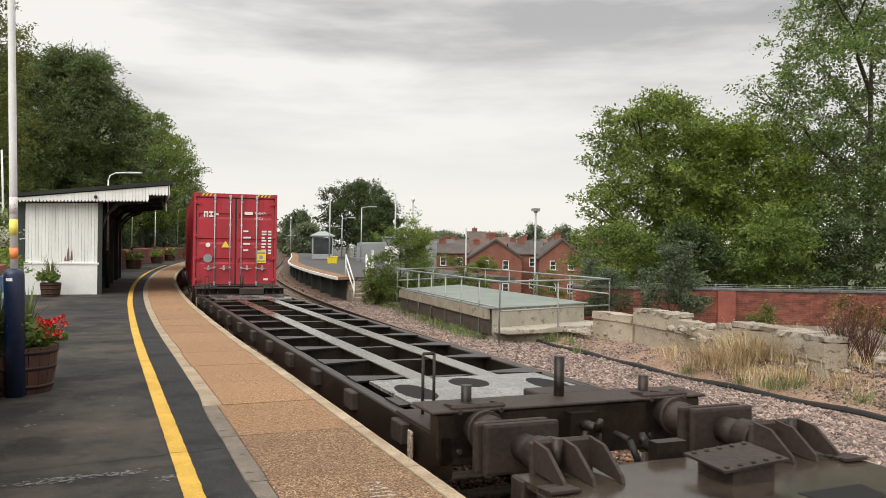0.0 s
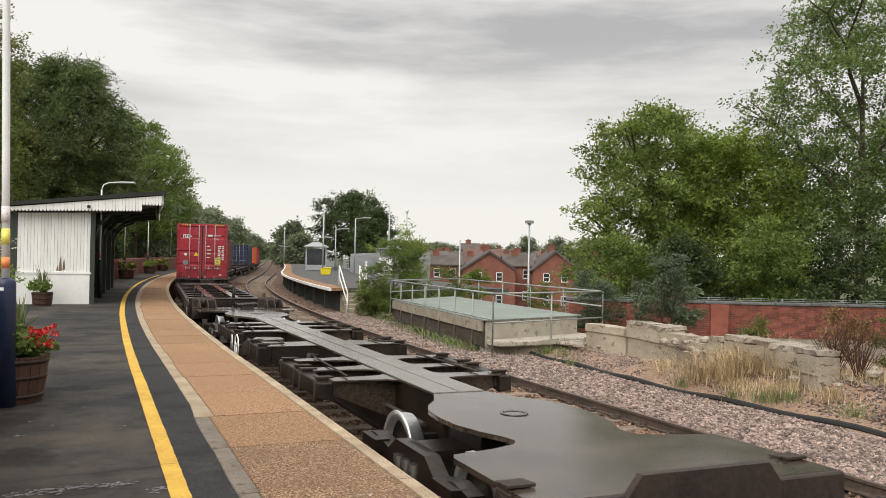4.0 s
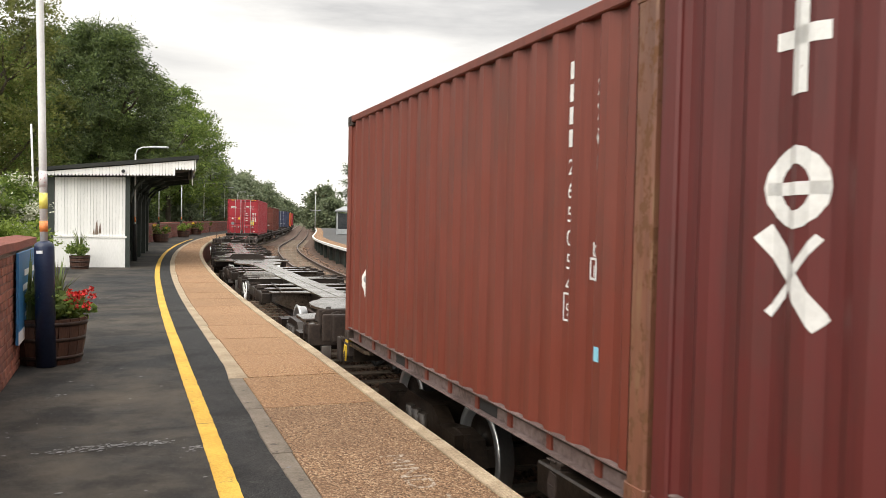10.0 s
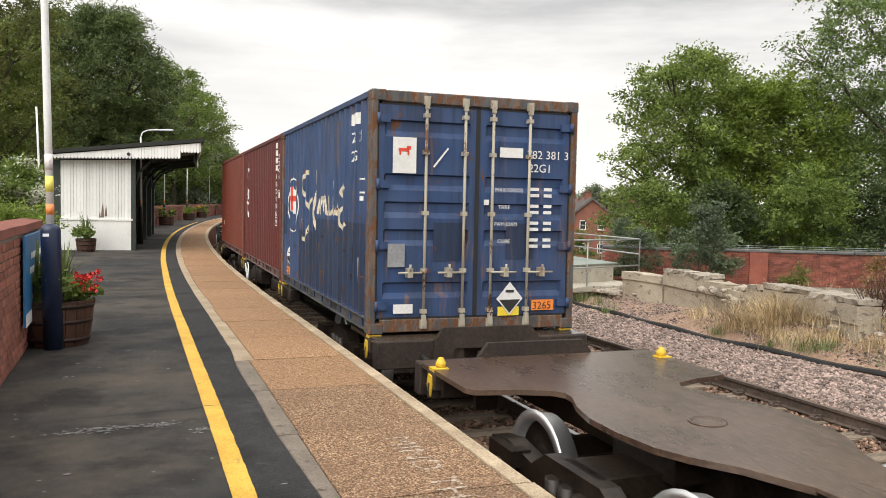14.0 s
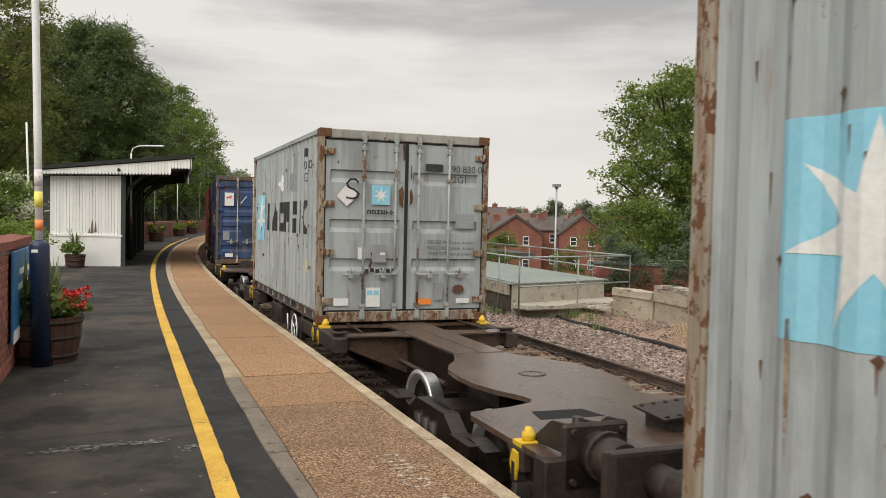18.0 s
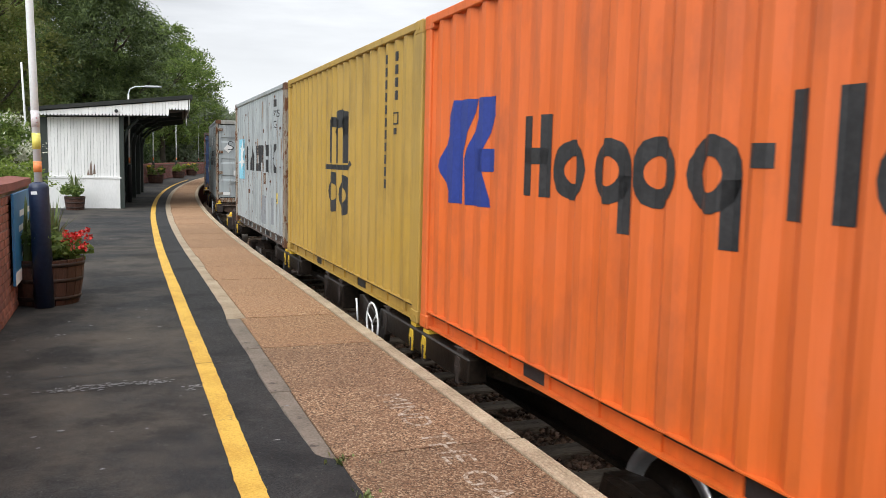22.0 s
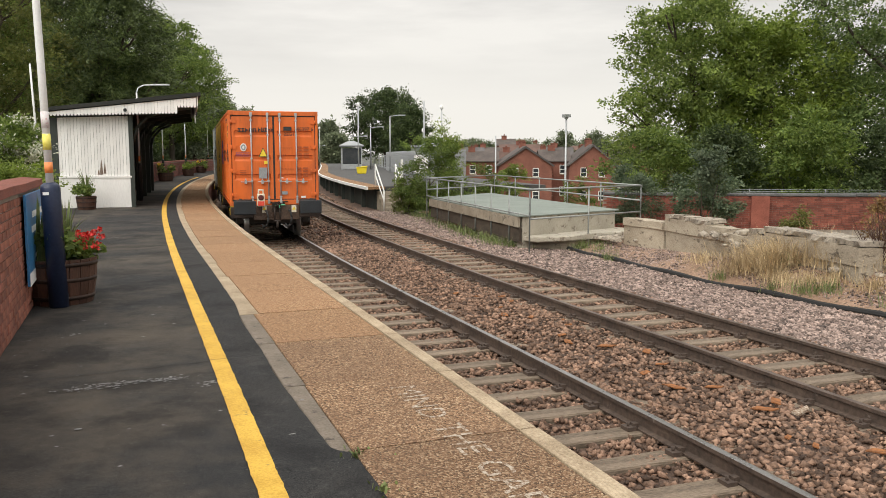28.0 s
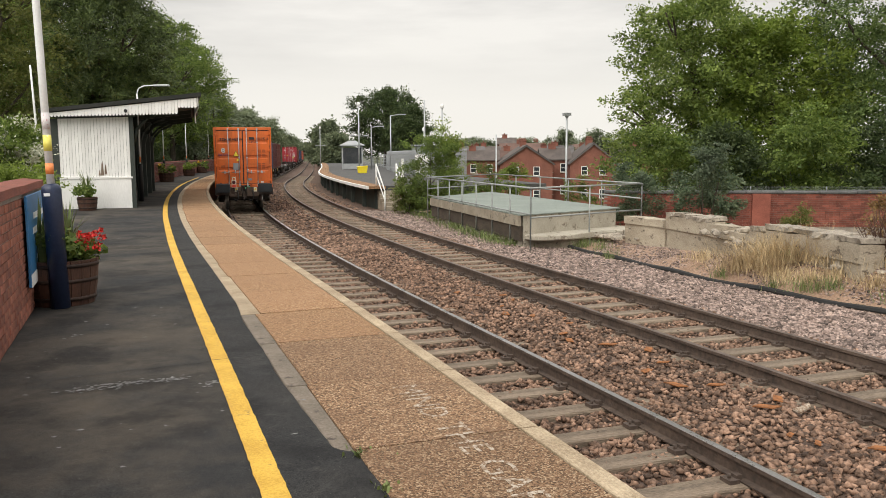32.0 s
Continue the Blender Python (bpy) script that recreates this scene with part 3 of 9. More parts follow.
def track(name, o, dull, label):
    t = thing(name, Matrix(), label, "railway track", "railway tracks", "structure")
    for side in (-0.7525, 0.7525):
        r = ribbon("rail", -39, 376, 1.0, rail_section(o + side), "rail_rust", t)
        z = RAIL
        ribbon("rail_head", -39, 376, 1.0, [(o + side - 0.033, z - 0.008), (o + side - 0.033, z - 0.001), (o + side - 0.024, z + 0.001), (o + side + 0.024, z + 0.001), (o + side + 0.033, z - 0.001), (o + side + 0.033, z - 0.008)], "rail_head_dull" if dull else "rail_head", r)
    rnd = random.Random(name)
    s, i = -6.0, 0
    while s < 100:
        ob = new("sleeper", SLEEPERS[i % 5])
        ob.parent = t
        ob.matrix_basis = stand(s + rnd.uniform(-0.03, 0.03), o + rnd.uniform(-0.03, 0.03), RAIL - 0.165 + rnd.uniform(-0.008, 0.004), rnd.uniform(-0.7, 0.7))
        if s < 34:
            for side in (-0.7525, 0.7525):
                c = new("rail_chair", CHAIR)
                c.parent = t
                c.matrix_basis = stand(s, o + side, RAIL - 0.165)
        s += 0.68
        i += 1


track("near_track", 0.0, False, "running line of steel rails on timber sleepers beside the platform")
track("far_track", APART, True, "rusty second track on pale timber sleepers")


mat("strip_grey", (0.12, 0.098, 0.075), (0.24, 0.2, 0.16), 0.9, fine=60, coarse=3, bump=0.5, spots=(0.07, 0.055, 0.045), spot_at=0.58)
mat("worn_mark", (0.09, 0.09, 0.09), (0.26, 0.255, 0.25), 0.85, fine=60, coarse=9, bump=0.2)


# ---- near platform ----
EDGE = -1.52


def platform():
    p = thing("near_platform", Matrix(), "curving station platform of dark asphalt with a tan slab edge", "platform", kind="structure")
    edge_s, edge_o = [-39, 3.24, 3.27, 3.9, 4.75, 5.6, 6.9, 7.6, 10.7, 16.2, 130], [-2.575, -2.572, -2.672, -2.69, -2.716, -2.7, -2.708, -2.66, -2.645, -2.658, -2.66]

    def inner_edge(s):
        return float(np.interp(s, edge_s, edge_o)) + 0.008 * noise.noise(Vector((s * 3.1, 7, 0))) + 0.004 * noise.noise(Vector((s * 11, 2, 0)))
    ss = np.concatenate([np.arange(-39, 2, 1.0), np.arange(2, 12, 0.06), np.arange(12, 131, 0.5)])
    sec = [(-9.6, -0.3), (-9.6, -0.012), (-6, -0.008), (-4.5, -0.004), (-3.4, -0.001), (None, 0), (None, -0.3)]
    vs = [at(q, inner_edge(q) if o is None else o, z + (0.004 * noise.noise(Vector((q * 0.9, (o or -2.7) * 0.9, 4))) if o and z > -0.2 else 0)) for q in ss for o, z in sec]
    k = len(sec)
    raw("asphalt_surface", vs, [(i * k + j, i * k + j + 1, (i + 1) * k + j + 1, (i + 1) * k + j) for i in range(len(ss) - 1) for j in range(k - 1)], "asphalt", p)
    vs = [at(q, o, z) for q in ss if q < 60 for o, z in ((-3.02, 0.0028), (inner_edge(q) - 0.004, 0.0028))]
    raw("infill_strip", vs, [(2 * i, 2 * i + 1, 2 * i + 3, 2 * i + 2) for i in range(len(vs) // 2 - 1)], "new_asphalt", p, "darker strip of newer asphalt beside the slabs")
    ribbon("platform_wall", -39, 130, 0.5, [(EDGE - 0.32, -0.09), (EDGE - 0.12, -0.09), (EDGE - 0.12, RAIL - 0.5), (EDGE - 0.32, RAIL - 0.5)], "brick_bulk", p)
    ribbon("slab_bed", -39, 130, 0.5, [(-2.72, -0.02), (EDGE - 0.03, -0.02), (EDGE - 0.03, -0.09), (-2.72, -0.09)], "mortar", p)
    # the hand-painted line, a little uneven at its edges
    ss = np.concatenate([np.arange(-12, 2, 0.5), np.arange(2, 9, 0.04), np.arange(9, 58, 0.25)])
    vs = []
    for q in ss:
        mid, half = float(np.interp(q, [2, 7.5, 17, 60], [-3.043, -3.045, -2.992, -3.0])), 0.061
        for side in (-1, 1):
            vs.append(at(q, mid + side * half + 0.006 * noise.noise(Vector((q * 6, side * 9, 0))) + 0.005 * noise.noise(Vector((q * 19, side * 5, 3))), 0.0065))
    raw("yellow_line", vs, [(2 * i, 2 * i + 1, 2 * i + 3, 2 * i + 2) for i in range(len(ss) - 1)], "yellow_line", p)
    # a sawn joint and pale marks in the asphalt
    crack = [(5.46 - 0.012 * i + 0.014 * math.sin(i * 2.1), -2.7 - 0.1 * i) for i in range(20)]
    vs = [at(a + d * (1.4 if i % 3 else 0.7), o, 0.0075 if i in (3, 4) else 0.0065) for i, (a, o) in enumerate(crack) for d in (-0.004, 0.004)]
    raw("asphalt_joint", vs, [(2 * i, 2 * i + 1, 2 * i + 3, 2 * i + 2) for i in range(len(crack) - 1)], "rubber", p, "thin dark joint across the asphalt")
    rn = random.Random(8)
    for (a, o, w, l, many) in ((5.0, -3.62, 0.16, 0.03, 90), (4.98, -3.4, 0.06, 0.03, 40), (4.93, -3.9, 0.14, 0.025, 50), (4.8, -3.18, 0.05, 0.04, 24), (15.4, -4.0, 0.3, 0.1, 60), (14.2, -4.4, 0.25, 0.1, 40), (6.75, -4.1, 0.02, 0.016, 10), (12.0, -4.2, 0.1, 0.06, 30), (18.5, -4.6, 0.35, 0.1, 40), (4.0, -3.5, 0.4, 0.4, 14), (5.9, -4.2, 0.4, 0.5, 14), (7.5, -3.7, 0.5, 0.7, 16)):
        vs, fs = [], []
        for _ in range(many):
            ca, co, big = rn.gauss(a, l), rn.gauss(o, w), rn.uniform(0.003, 0.014)
            k = len(vs)
            for i in range(6):
                vs.append(at(ca + big * math.cos(i * 1.047) * rn.uniform(0.4, 1.3), co + 1.5 * big * math.sin(i * 1.047) * rn.uniform(0.4, 1.3), 0.0045 + 0.00003 * len(fs)))
            fs.append(tuple(range(k, k + 6)))
        raw("pale_mark", vs, fs, "worn_mark", p)
    rnd = random.Random(5)
    s = -5.87
    while s < 100:
        e = s + 1.3 - 0.016
        far = s > 6.6
        inner = -2.515 if far else -2.565
        inner += rnd.uniform(-0.012, 0.012)
        kerb = EDGE - 0.118
        steps = [s, (s + e) / 2, e]
        rows = [("paving_slab", inner, kerb - 0.006, 0.004 + rnd.uniform(-0.002, 0.002), "orange_slab" if s > 5.8 else "tan_slab"), ("coping_stone", kerb, EDGE + rnd.uniform(-0.01, 0.006), 0.008, "coping")]
        if s > 3:
            rows.append(("edging_strip", None, inner - 0.004, 0.002, "coping" if far else "strip_grey"))
        for name, o0, o1, top, m in rows:
            c = at((s + e) / 2, -2.1)
            vs = []
            for q in steps:
                a0 = inner_edge(max(q, 3.3)) + 0.002 if o0 is None else o0
                if name == "coping_stone":
                    sec = [(a0, -0.1), (a0, top - 0.004)] + [(a0 + (o1 - a0 - 0.02) * i / 9 + 0.003, top - (0.004 if i % 2 else 0)) for i in range(10)] + [(o1 - 0.006, top - 0.002), (o1, top - 0.012), (o1, -0.1)]
                else:
                    sec = [(a0, -0.1), (a0, top - 0.005), (a0 + 0.006, top), (o1 - 0.008, top), (o1, top - 0.006), (o1, -0.1)]
                vs += [at(q, o, z) - c for o, z in sec]
            k = len(sec)
            fs = [(i * k + j, i * k + (j + 1) % k, (i + 1) * k + (j + 1) % k, (i + 1) * k + j) for i in range(2) for j in range(k)] + [tuple(range(k)), tuple(range(2 * k, 3 * k))[::-1]]
            raw(name, vs, fs, m, p).location = c
        s += 1.3


platform()


# ---- far platform ----
def far_platform():
    e = 5.65
    p = thing("far_platform", Matrix(), "second platform with a pale slab edge and white nosing", "platform", kind="structure")
    ribbon("asphalt_surface", 38, 330, 1.0, [(e + 0.95, 0), (15, 0), (15, -0.3), (e + 0.95, -0.3)], "old_asphalt", p)
    ribbon("slab_edge", 37.6, 330, 1.0, [(e + 0.12, 0.006), (e + 0.95, 0.006), (e + 0.95, -0.12), (e + 0.12, -0.12)], "orange_slab", p)
    ribbon("white_nosing", 37.6, 330, 1.0, [(e, 0.009), (e + 0.12, 0.009), (e + 0.12, -0.13), (e, -0.13)], "white_paint", p)
    ribbon("platform_wall", 38.2, 330, 1.0, [(e + 0.5, -0.12), (e + 0.8, -0.12), (e + 0.8, RAIL - 0.5), (e + 0.5, RAIL - 0.5)], "dark_timber", p)
    for s in np.arange(40, 110, 4):
        bm = bmesh.new()
        box(bm, -0.1, 0.1, -0.1, 0.1, RAIL - 0.5, -0.1)
        ob = part("trestle_post", bm, "dark_timber", p)
        ob.matrix_basis = stand(s, e + 0.3)


far_platform()


# ---- the train ----
SPEED_AT, SPEEDS = [0, 4, 8, 12, 18, 22, 24, 26, 32], [4.5, 4.42, 4.3, 4.22, 4.1, 3.98, 3.9, 3.72, 3.08]
_t = np.arange(0, 32.01, 0.1)
_v = np.interp(_t, SPEED_AT, SPEEDS)
_d = np.concatenate([[0], np.cumsum((_v[1:] + _v[:-1]) / 20)])


def gone(t):
    """How far the train has run since the start; its drag and pull vary a little."""
    return float(np.interp(t, _t, _d)) + float(np.interp(t, [0, 7.5, 10, 12, 13, 16, 18, 20, 22, 23, 24, 26, 29, 32], [0, -0.1, -0.24, 0.02, 0.16, 0.06, -0.14, -0.28, -0.34, -0.14, -0.28, -0.65, -0.55, -0.2]))


def riding(u, half, t, above=0.0):
    """The pose at t of a vehicle whose middle is u metres along the train, carried on two pivots."""
    s = u + gone(t)
    a, b = at(s - half, 0, RAIL + above), at(s + half, 0, RAIL + above)
    c = (a + b) / 2
    return pose(c.x, c.y, c.z, 0, 0, math.degrees(math.atan2(-(b.x - a.x), b.y - a.y)))


MOVING = []   # (thing, place along the train, half the pivot distance, height, offset along the vehicle)
TURNING = []  # wheelsets: (part, y, z)
DECK = 0.97
SIDE = 1.205  # outermost face of a container's corrugated side


def corrugation(length):
    """Breaks of the side's waves along its length: (y, depth)."""
    a, b = -length / 2 + 0.17, length / 2 - 0.1
    n = max(1, round((b - a) / 0.278))
    p = (b - a) / n
    out = []
    for i in range(n):
        y = a + i * p
        out += [(y, 0.0), (y + p * 0.26, 0.0), (y + p * 0.5, 0.036), (y + p * 0.76, 0.036)]
    return out + [(b, 0.0)]


def clipped(poly, lo, hi):
    """The piece of a convex polygon with lo <= u <= hi."""
    for limit, sign in ((lo, 1), (hi, -1)):
        out = []
        for (a, b) in zip(poly, poly[1:] + poly[:1]):
            da, db = sign * (a[0] - limit), sign * (b[0] - limit)
            if da >= 0:
                out.append(a)
            if da * db < 0:
                k = da / (da - db)
                out.append((a[0] + k * (b[0] - a[0]), a[1] + k * (b[1] - a[1])))
        poly = out
        if len(poly) < 3:
            return []
    return poly


APIECE = ("white_sticker", "paper_sticker", "repair_patch", "rust_patch", "data_plate", "warning_sticker", "height_stripe", "warning_triangle")


def side_decal(name, polys, waves, material, parent, label="", lift=0.003):
    """Paint shapes laid on the left side's waves; u runs to the reader's right, v up."""
    if name in APIECE and len(polys) > 1:
        for q in polys:
            side_decal(name, [q], waves, material, parent, label, lift)
        return None
    verts, faces = [], []
    for poly in polys:
        us = [p[0] for p in poly]
        for (y0, d0), (y1, d1) in zip(waves, waves[1:]):
            lo, hi = -y1, -y0
            if hi < min(us) or lo > max(us):
                continue
            piece = clipped(list(poly), lo, hi)
            if len(piece) < 3:
                continue
            k = len(verts)
            for u, v in piece:
                f = 0 if y1 == y0 else (-u - y0) / (y1 - y0)
                verts.append((-SIDE + d0 + f * (d1 - d0) - lift, -u, v))
            faces.append(tuple(range(k, k + len(piece))))
    if not faces:
        return None
    return raw(name, verts, faces, material, parent, label)


def end_decal(name, polys, y, material, parent, label=""):
    """Flat paint shapes on the door end; u runs to the right, v up."""
    if name in APIECE and len(polys) > 1:
        for q in polys:
            end_decal(name, [q], y, material, parent, label)
        return None
    verts, faces = [], []
    for poly in polys:
        k = len(verts)
        verts += [(u, y, v) for u, v in poly]
        faces.append(tuple(range(k, k + len(poly))))
    return raw(name, verts, faces, material, parent, label)


def rect(u, v, w, h):
    return [(u, v), (u + w, v), (u + w, v + h), (u, v + h)]


def disc(u, v, r, n=16, squash=1.0):
    return [(u + r * math.cos(2 * math.pi * i / n), v + squash * r * math.sin(2 * math.pi * i / n)) for i in range(n)]


def ring(u, v, r, w, n=24, squash=1.0):
    o, i = disc(u, v, r, n, squash), disc(u, v, r - w, n, squash)
    return [[o[k], o[(k + 1) % n], i[(k + 1) % n], i[k]] for k in range(n)]


def stroke(points, w):
    """A brush stroke along points (u, v), as convex pieces."""
    out = []
    for (a, b) in zip(points, points[1:]):
        d = Vector((b[0] - a[0], b[1] - a[1]))
        if d.length < 1e-6:
            continue
        q = Vector((-d.y, d.x)).normalized() * w / 2
        e = d.normalized() * w * 0.2
        out.append([(a[0] - e.x + q.x, a[1] - e.y + q.y), (a[0] - e.x - q.x, a[1] - e.y - q.y), (b[0] + e.x - q.x, b[1] + e.y - q.y), (b[0] + e.x + q.x, b[1] + e.y + q.y)])
    return out


_glyphs = {}


def glyphs(text, size, u, v, upright=False):
    """Letters of the built-in font as triangles."""
    if upright:
        out = []
        for i, ch in enumerate(text):
            out += glyphs(ch, size, u, v - i * size * 1.05)
        return out
    if text not in _glyphs:
        c = bpy.data.curves.new("letters", "FONT")
        c.body = text
        c.resolution_u = 3
        ob = bpy.data.objects.new("letters", c)
        me = bpy.data.meshes.new_from_object(ob)
        me.calc_loop_triangles()
        co = [(w.co.x, w.co.y) for w in me.vertices]
        _glyphs[text] = [[co[i] for i in t.vertices] for t in me.loop_triangles]
        bpy.data.objects.remove(ob); bpy.data.curves.remove(c); bpy.data.meshes.remove(me)
    return [[(u + a * size, v + b * size) for a, b in t] for t in _glyphs[text]]


def mirrored(polys):
    return [[(-a, b) for a, b in p][::-1] for p in polys]


def container(name, length, height, paint, label, rusty="steel_brown", frame_paint=None, gasket="rubber", bars="galvanised", tall=False, bands=(0.28, 0.51, 0.8), rail_paint=None):
    """A box of corrugated steel: y runs to its closed end, the doors face -y."""
    frame_paint = frame_paint or paint
    hl, hw, ht = length / 2, 1.219, height
    c = thing(name, Matrix(), label, "shipping container", "containers on the train")
    waves = corrugation(length)
    for nm, sign in (("left_side", -1), ("right_side", 1)):
        vs = [(sign * (SIDE - d), y, z) for y, d in waves for z in (0.15, ht - 0.06)]
        fs = [(2 * i, 2 * i + 2, 2 * i + 3, 2 * i + 1) for i in range(len(waves) - 1)]
        raw(nm, vs, fs, paint, c)
        bm = boxes((min(sign * hw, sign * (hw - 0.07)), max(sign * hw, sign * (hw - 0.07)), -hl + 0.15, hl - 0.15, ht - 0.075, ht - 0.005))
        part("top_rail", worn(bm, 0.008), frame_paint, c)
        bm = bmesh.new()
        prof = [(sign * (hw - d), z) for d, z in ((0.08, 0.018), (0.012, 0.018), (0.012, 0.03), (0.066, 0.03), (0.066, 0.15), (0.003, 0.15), (0.003, 0.158), (0.08, 0.158))]
        slab(bm, prof, -hl + 0.15, hl - 0.15, Matrix(((1, 0, 0, 0), (0, 0, 1, 0), (0, 1, 0, 0), (0, 0, 0, 1))))
        bmesh.ops.recalc_face_normals(bm, faces=bm.faces)
        # rail_paint darkens the channel with grime and its recess shade together
        part("bottom_rail", bm, rail_paint or frame_paint, c, "recessed bottom channel, darkened for grime and shade" if rail_paint else "")
        # fork pockets: thin near-black sheets paint the shade of the uncut openings
        for y in (-1.0, 1.0):
            part("fork_pocket", boxes((min(sign * (hw - 0.065), sign * (hw - 0.062)), max(sign * (hw - 0.065), sign * (hw - 0.062)), y - 0.18, y + 0.18, 0.032, 0.148)), "rubber", c)
        for y, nm2 in ((hl, "front"), (-hl, "rear")):
            y0, y1 = (y - 0.13, y - 0.004) if y > 0 else (y + 0.004, y + 0.16)
            bm = boxes((min(sign * (hw - 0.004), sign * (hw - 0.078)), max(sign * (hw - 0.004), sign * (hw - 0.078)), y0, y1, 0.1, ht - 0.1))
            part("corner_post", worn(bm, 0.012), rusty if frame_paint != paint else frame_paint, c)
            for z in (0.059, ht - 0.059):
                ob = linked("corner_casting", bpy.data.meshes.new("corner_casting"), None, c)
                bm = bmesh.new()
                box(bm, -0.081, 0.081, -0.089, 0.089, -0.059, 0.059)
                worn(bm, 0.01)
                for dx, dy in ((sign * 0.083, 0), (0, math.copysign(0.091, y))):
                    lathe(bm, [(0.028, -0.002), (0.028, 0.002)], 10, Matrix.Translation((dx, dy, 0)) @ (pose(0, 0, 0, 0, 90, 0) if dx else pose(0, 0, 0, 90, 0, 0)))
                bm.to_mesh(ob.data); bm.free()
                ob.data.materials.append(MAT[rusty] if isinstance(rusty, str) else rusty)
                ob.location = (sign * (hw - 0.081), y - math.copysign(0.089, y), z)
    # roof, floor, closed end
    rv, rf = [], []
    n = round(length / 0.21)
    ys = [-hl + 0.1 + i * (length - 0.2) / (2 * n) for i in range(2 * n + 1)]
    for i, y in enumerate(ys):
        rv += [(-hw + 0.06, y, ht - 0.02 - 0.02 * (i % 2)), (hw - 0.06, y, ht - 0.02 - 0.02 * (i % 2))]
    raw("roof", rv, [(2 * i, 2 * i + 1, 2 * i + 3, 2 * i + 2) for i in range(len(ys) - 1)], paint, c)
    part("floor", boxes((-hw + 0.06, hw - 0.06, -hl + 0.1, hl - 0.1, 0.11, 0.15)), "steel_dark", c)
    xs = [-1.1 + i * 2.2 / 32 for i in range(33)]
    for y in np.linspace(-hl + 0.5, hl - 0.5, round(length / 0.6)):
        part("cross_bearer", boxes((-hw + 0.05, hw - 0.05, y - 0.03, y + 0.03, 0.03, 0.12)), frame_paint, c)
    raw("end_panel", [(xx, hl - 0.03 - (0.04 if i % 4 in (1, 2) else 0), z) for i, xx in enumerate(xs) for z in (0.12, ht - 0.1)], [(2 * i, 2 * i + 1, 2 * i + 3, 2 * i + 2) for i in range(32)], paint, c)
    part("end_rail", boxes((-1.1, 1.1, hl - 0.08, hl - 0.01, 0.01, 0.14), (-1.1, 1.1, hl - 0.08, hl - 0.01, ht - 0.11, ht - 0.005)), frame_paint, c)
    part("door_header", worn(boxes((-1.09, 1.09, -hl + 0.01, -hl + 0.13, ht - 0.125, ht - 0.004)), 0.01), frame_paint, c)
    part("door_sill", worn(boxes((-1.09, 1.09, -hl + 0.012, -hl + 0.13, 0.015, 0.155)), 0.01), frame_paint, c)
    for g in ((-1.14, -1.124, 0.155, ht - 0.12), (1.124, 1.14, 0.155, ht - 0.12), (-1.1, 1.1, ht - 0.15, ht - 0.122), (-1.1, 1.1, 0.152, 0.178), (-0.024, 0.024, 0.16, ht - 0.125)):
        part("door_gasket", boxes((g[0], g[1], -hl + 0.03, -hl + 0.06, g[2], g[3])), gasket, c, "black rubber door seal")
    z0, z1 = 0.17, ht - 0.145
    for sign in (-1, 1):
        # door leaf with four pressed bands
        prof = [(z0, 0.0), (z0 + 0.1, 0.0)]
        for k in bands:
            zc = z0 + (z1 - z0) * k
            prof += [(zc - 0.11, 0.0), (zc - 0.05, 0.036), (zc + 0.05, 0.036), (zc + 0.065, 0.0)]
        prof += [(z1, 0.0)]
        x0, x1 = (0.025, 1.128) if sign > 0 else (-1.128, -0.025)
        i0, i1 = x0 + 0.085, x1 - 0.085
        vs, fs = [], []
        for z, d in prof:
            vs += [(x0, -hl + 0.034, z), (i0 - 0.02, -hl + 0.034, z), (i0, -hl + 0.034 + d, z), (i1, -hl + 0.034 + d, z), (i1 + 0.02, -hl + 0.034, z), (x1, -hl + 0.034, z)]
        for i in range(len(prof) - 1):
            for j in range(5):
                fs.append((i * 6 + j, i * 6 + j + 1, (i + 1) * 6 + j + 1, (i + 1) * 6 + j))
        door = raw("door", vs, fs, paint, c)
        for k, xr in enumerate((0.165, 0.61)):
            xx = sign * (xr if sign > 0 else xr) * 1.0
            bm = bmesh.new()
            tube(bm, (xx, -hl - 0.012, 0.08), (xx, -hl - 0.012, ht - 0.06), 0.017, n=8)
            for z in (0.10, ht - 0.09):
                box(bm, xx - 0.034, xx + 0.034, -hl - 0.026, -hl + 0.02, z - 0.045, z + 0.045)
                box(bm, xx - 0.024, xx + 0.024, -hl - 0.036, -hl + 0.0, z - 0.09 if z > 1 else z - 0.02, z + 0.02 if z > 1 else z + 0.1)
            for z in (0.24, 0.68, 1.3, 1.95, ht - 0.25):
                box(bm, xx - 0.032, xx + 0.032, -hl - 0.031, -hl + 0.03, z - 0.022, z + 0.022)
            part("lock_rod", bm, bars, door, "round steel locking bar")
            bm = bmesh.new()
            d = -1 if k == 1 else 1
            d = d * sign
            zc = 0.62 + (0.1 if k else 0.0)
            zc = 0.66
            tube(bm, (xx, -hl - 0.035, zc), (xx + sign * 0.3, -hl - 0.05, zc), 0.013, n=6)
            hx = xx + sign * 0.17
            box(bm, hx - 0.03, hx + 0.03, -hl - 0.06, -hl + 0.03, zc - 0.05, zc + 0.05)
            tube(bm, (hx, -hl - 0.055, zc + 0.02), (hx, -hl - 0.055, zc + 0.09), 0.014, n=6)
            part("door_handle", bm, bars, door)
        for z in (0.3, 0.95, 1.6, ht - 0.3):
            xx = sign * 1.138
            bm = boxes((min(xx, xx - sign * 0.13), max(xx, xx - sign * 0.13), -hl + 0.0, -hl + 0.035, z - 0.04, z + 0.04))
            tube(bm, (xx, -hl - 0.004, z - 0.055), (xx, -hl - 0.004, z + 0.055), 0.022, n=8)
            part("hinge", bm, frame_paint, door)
    return c, waves


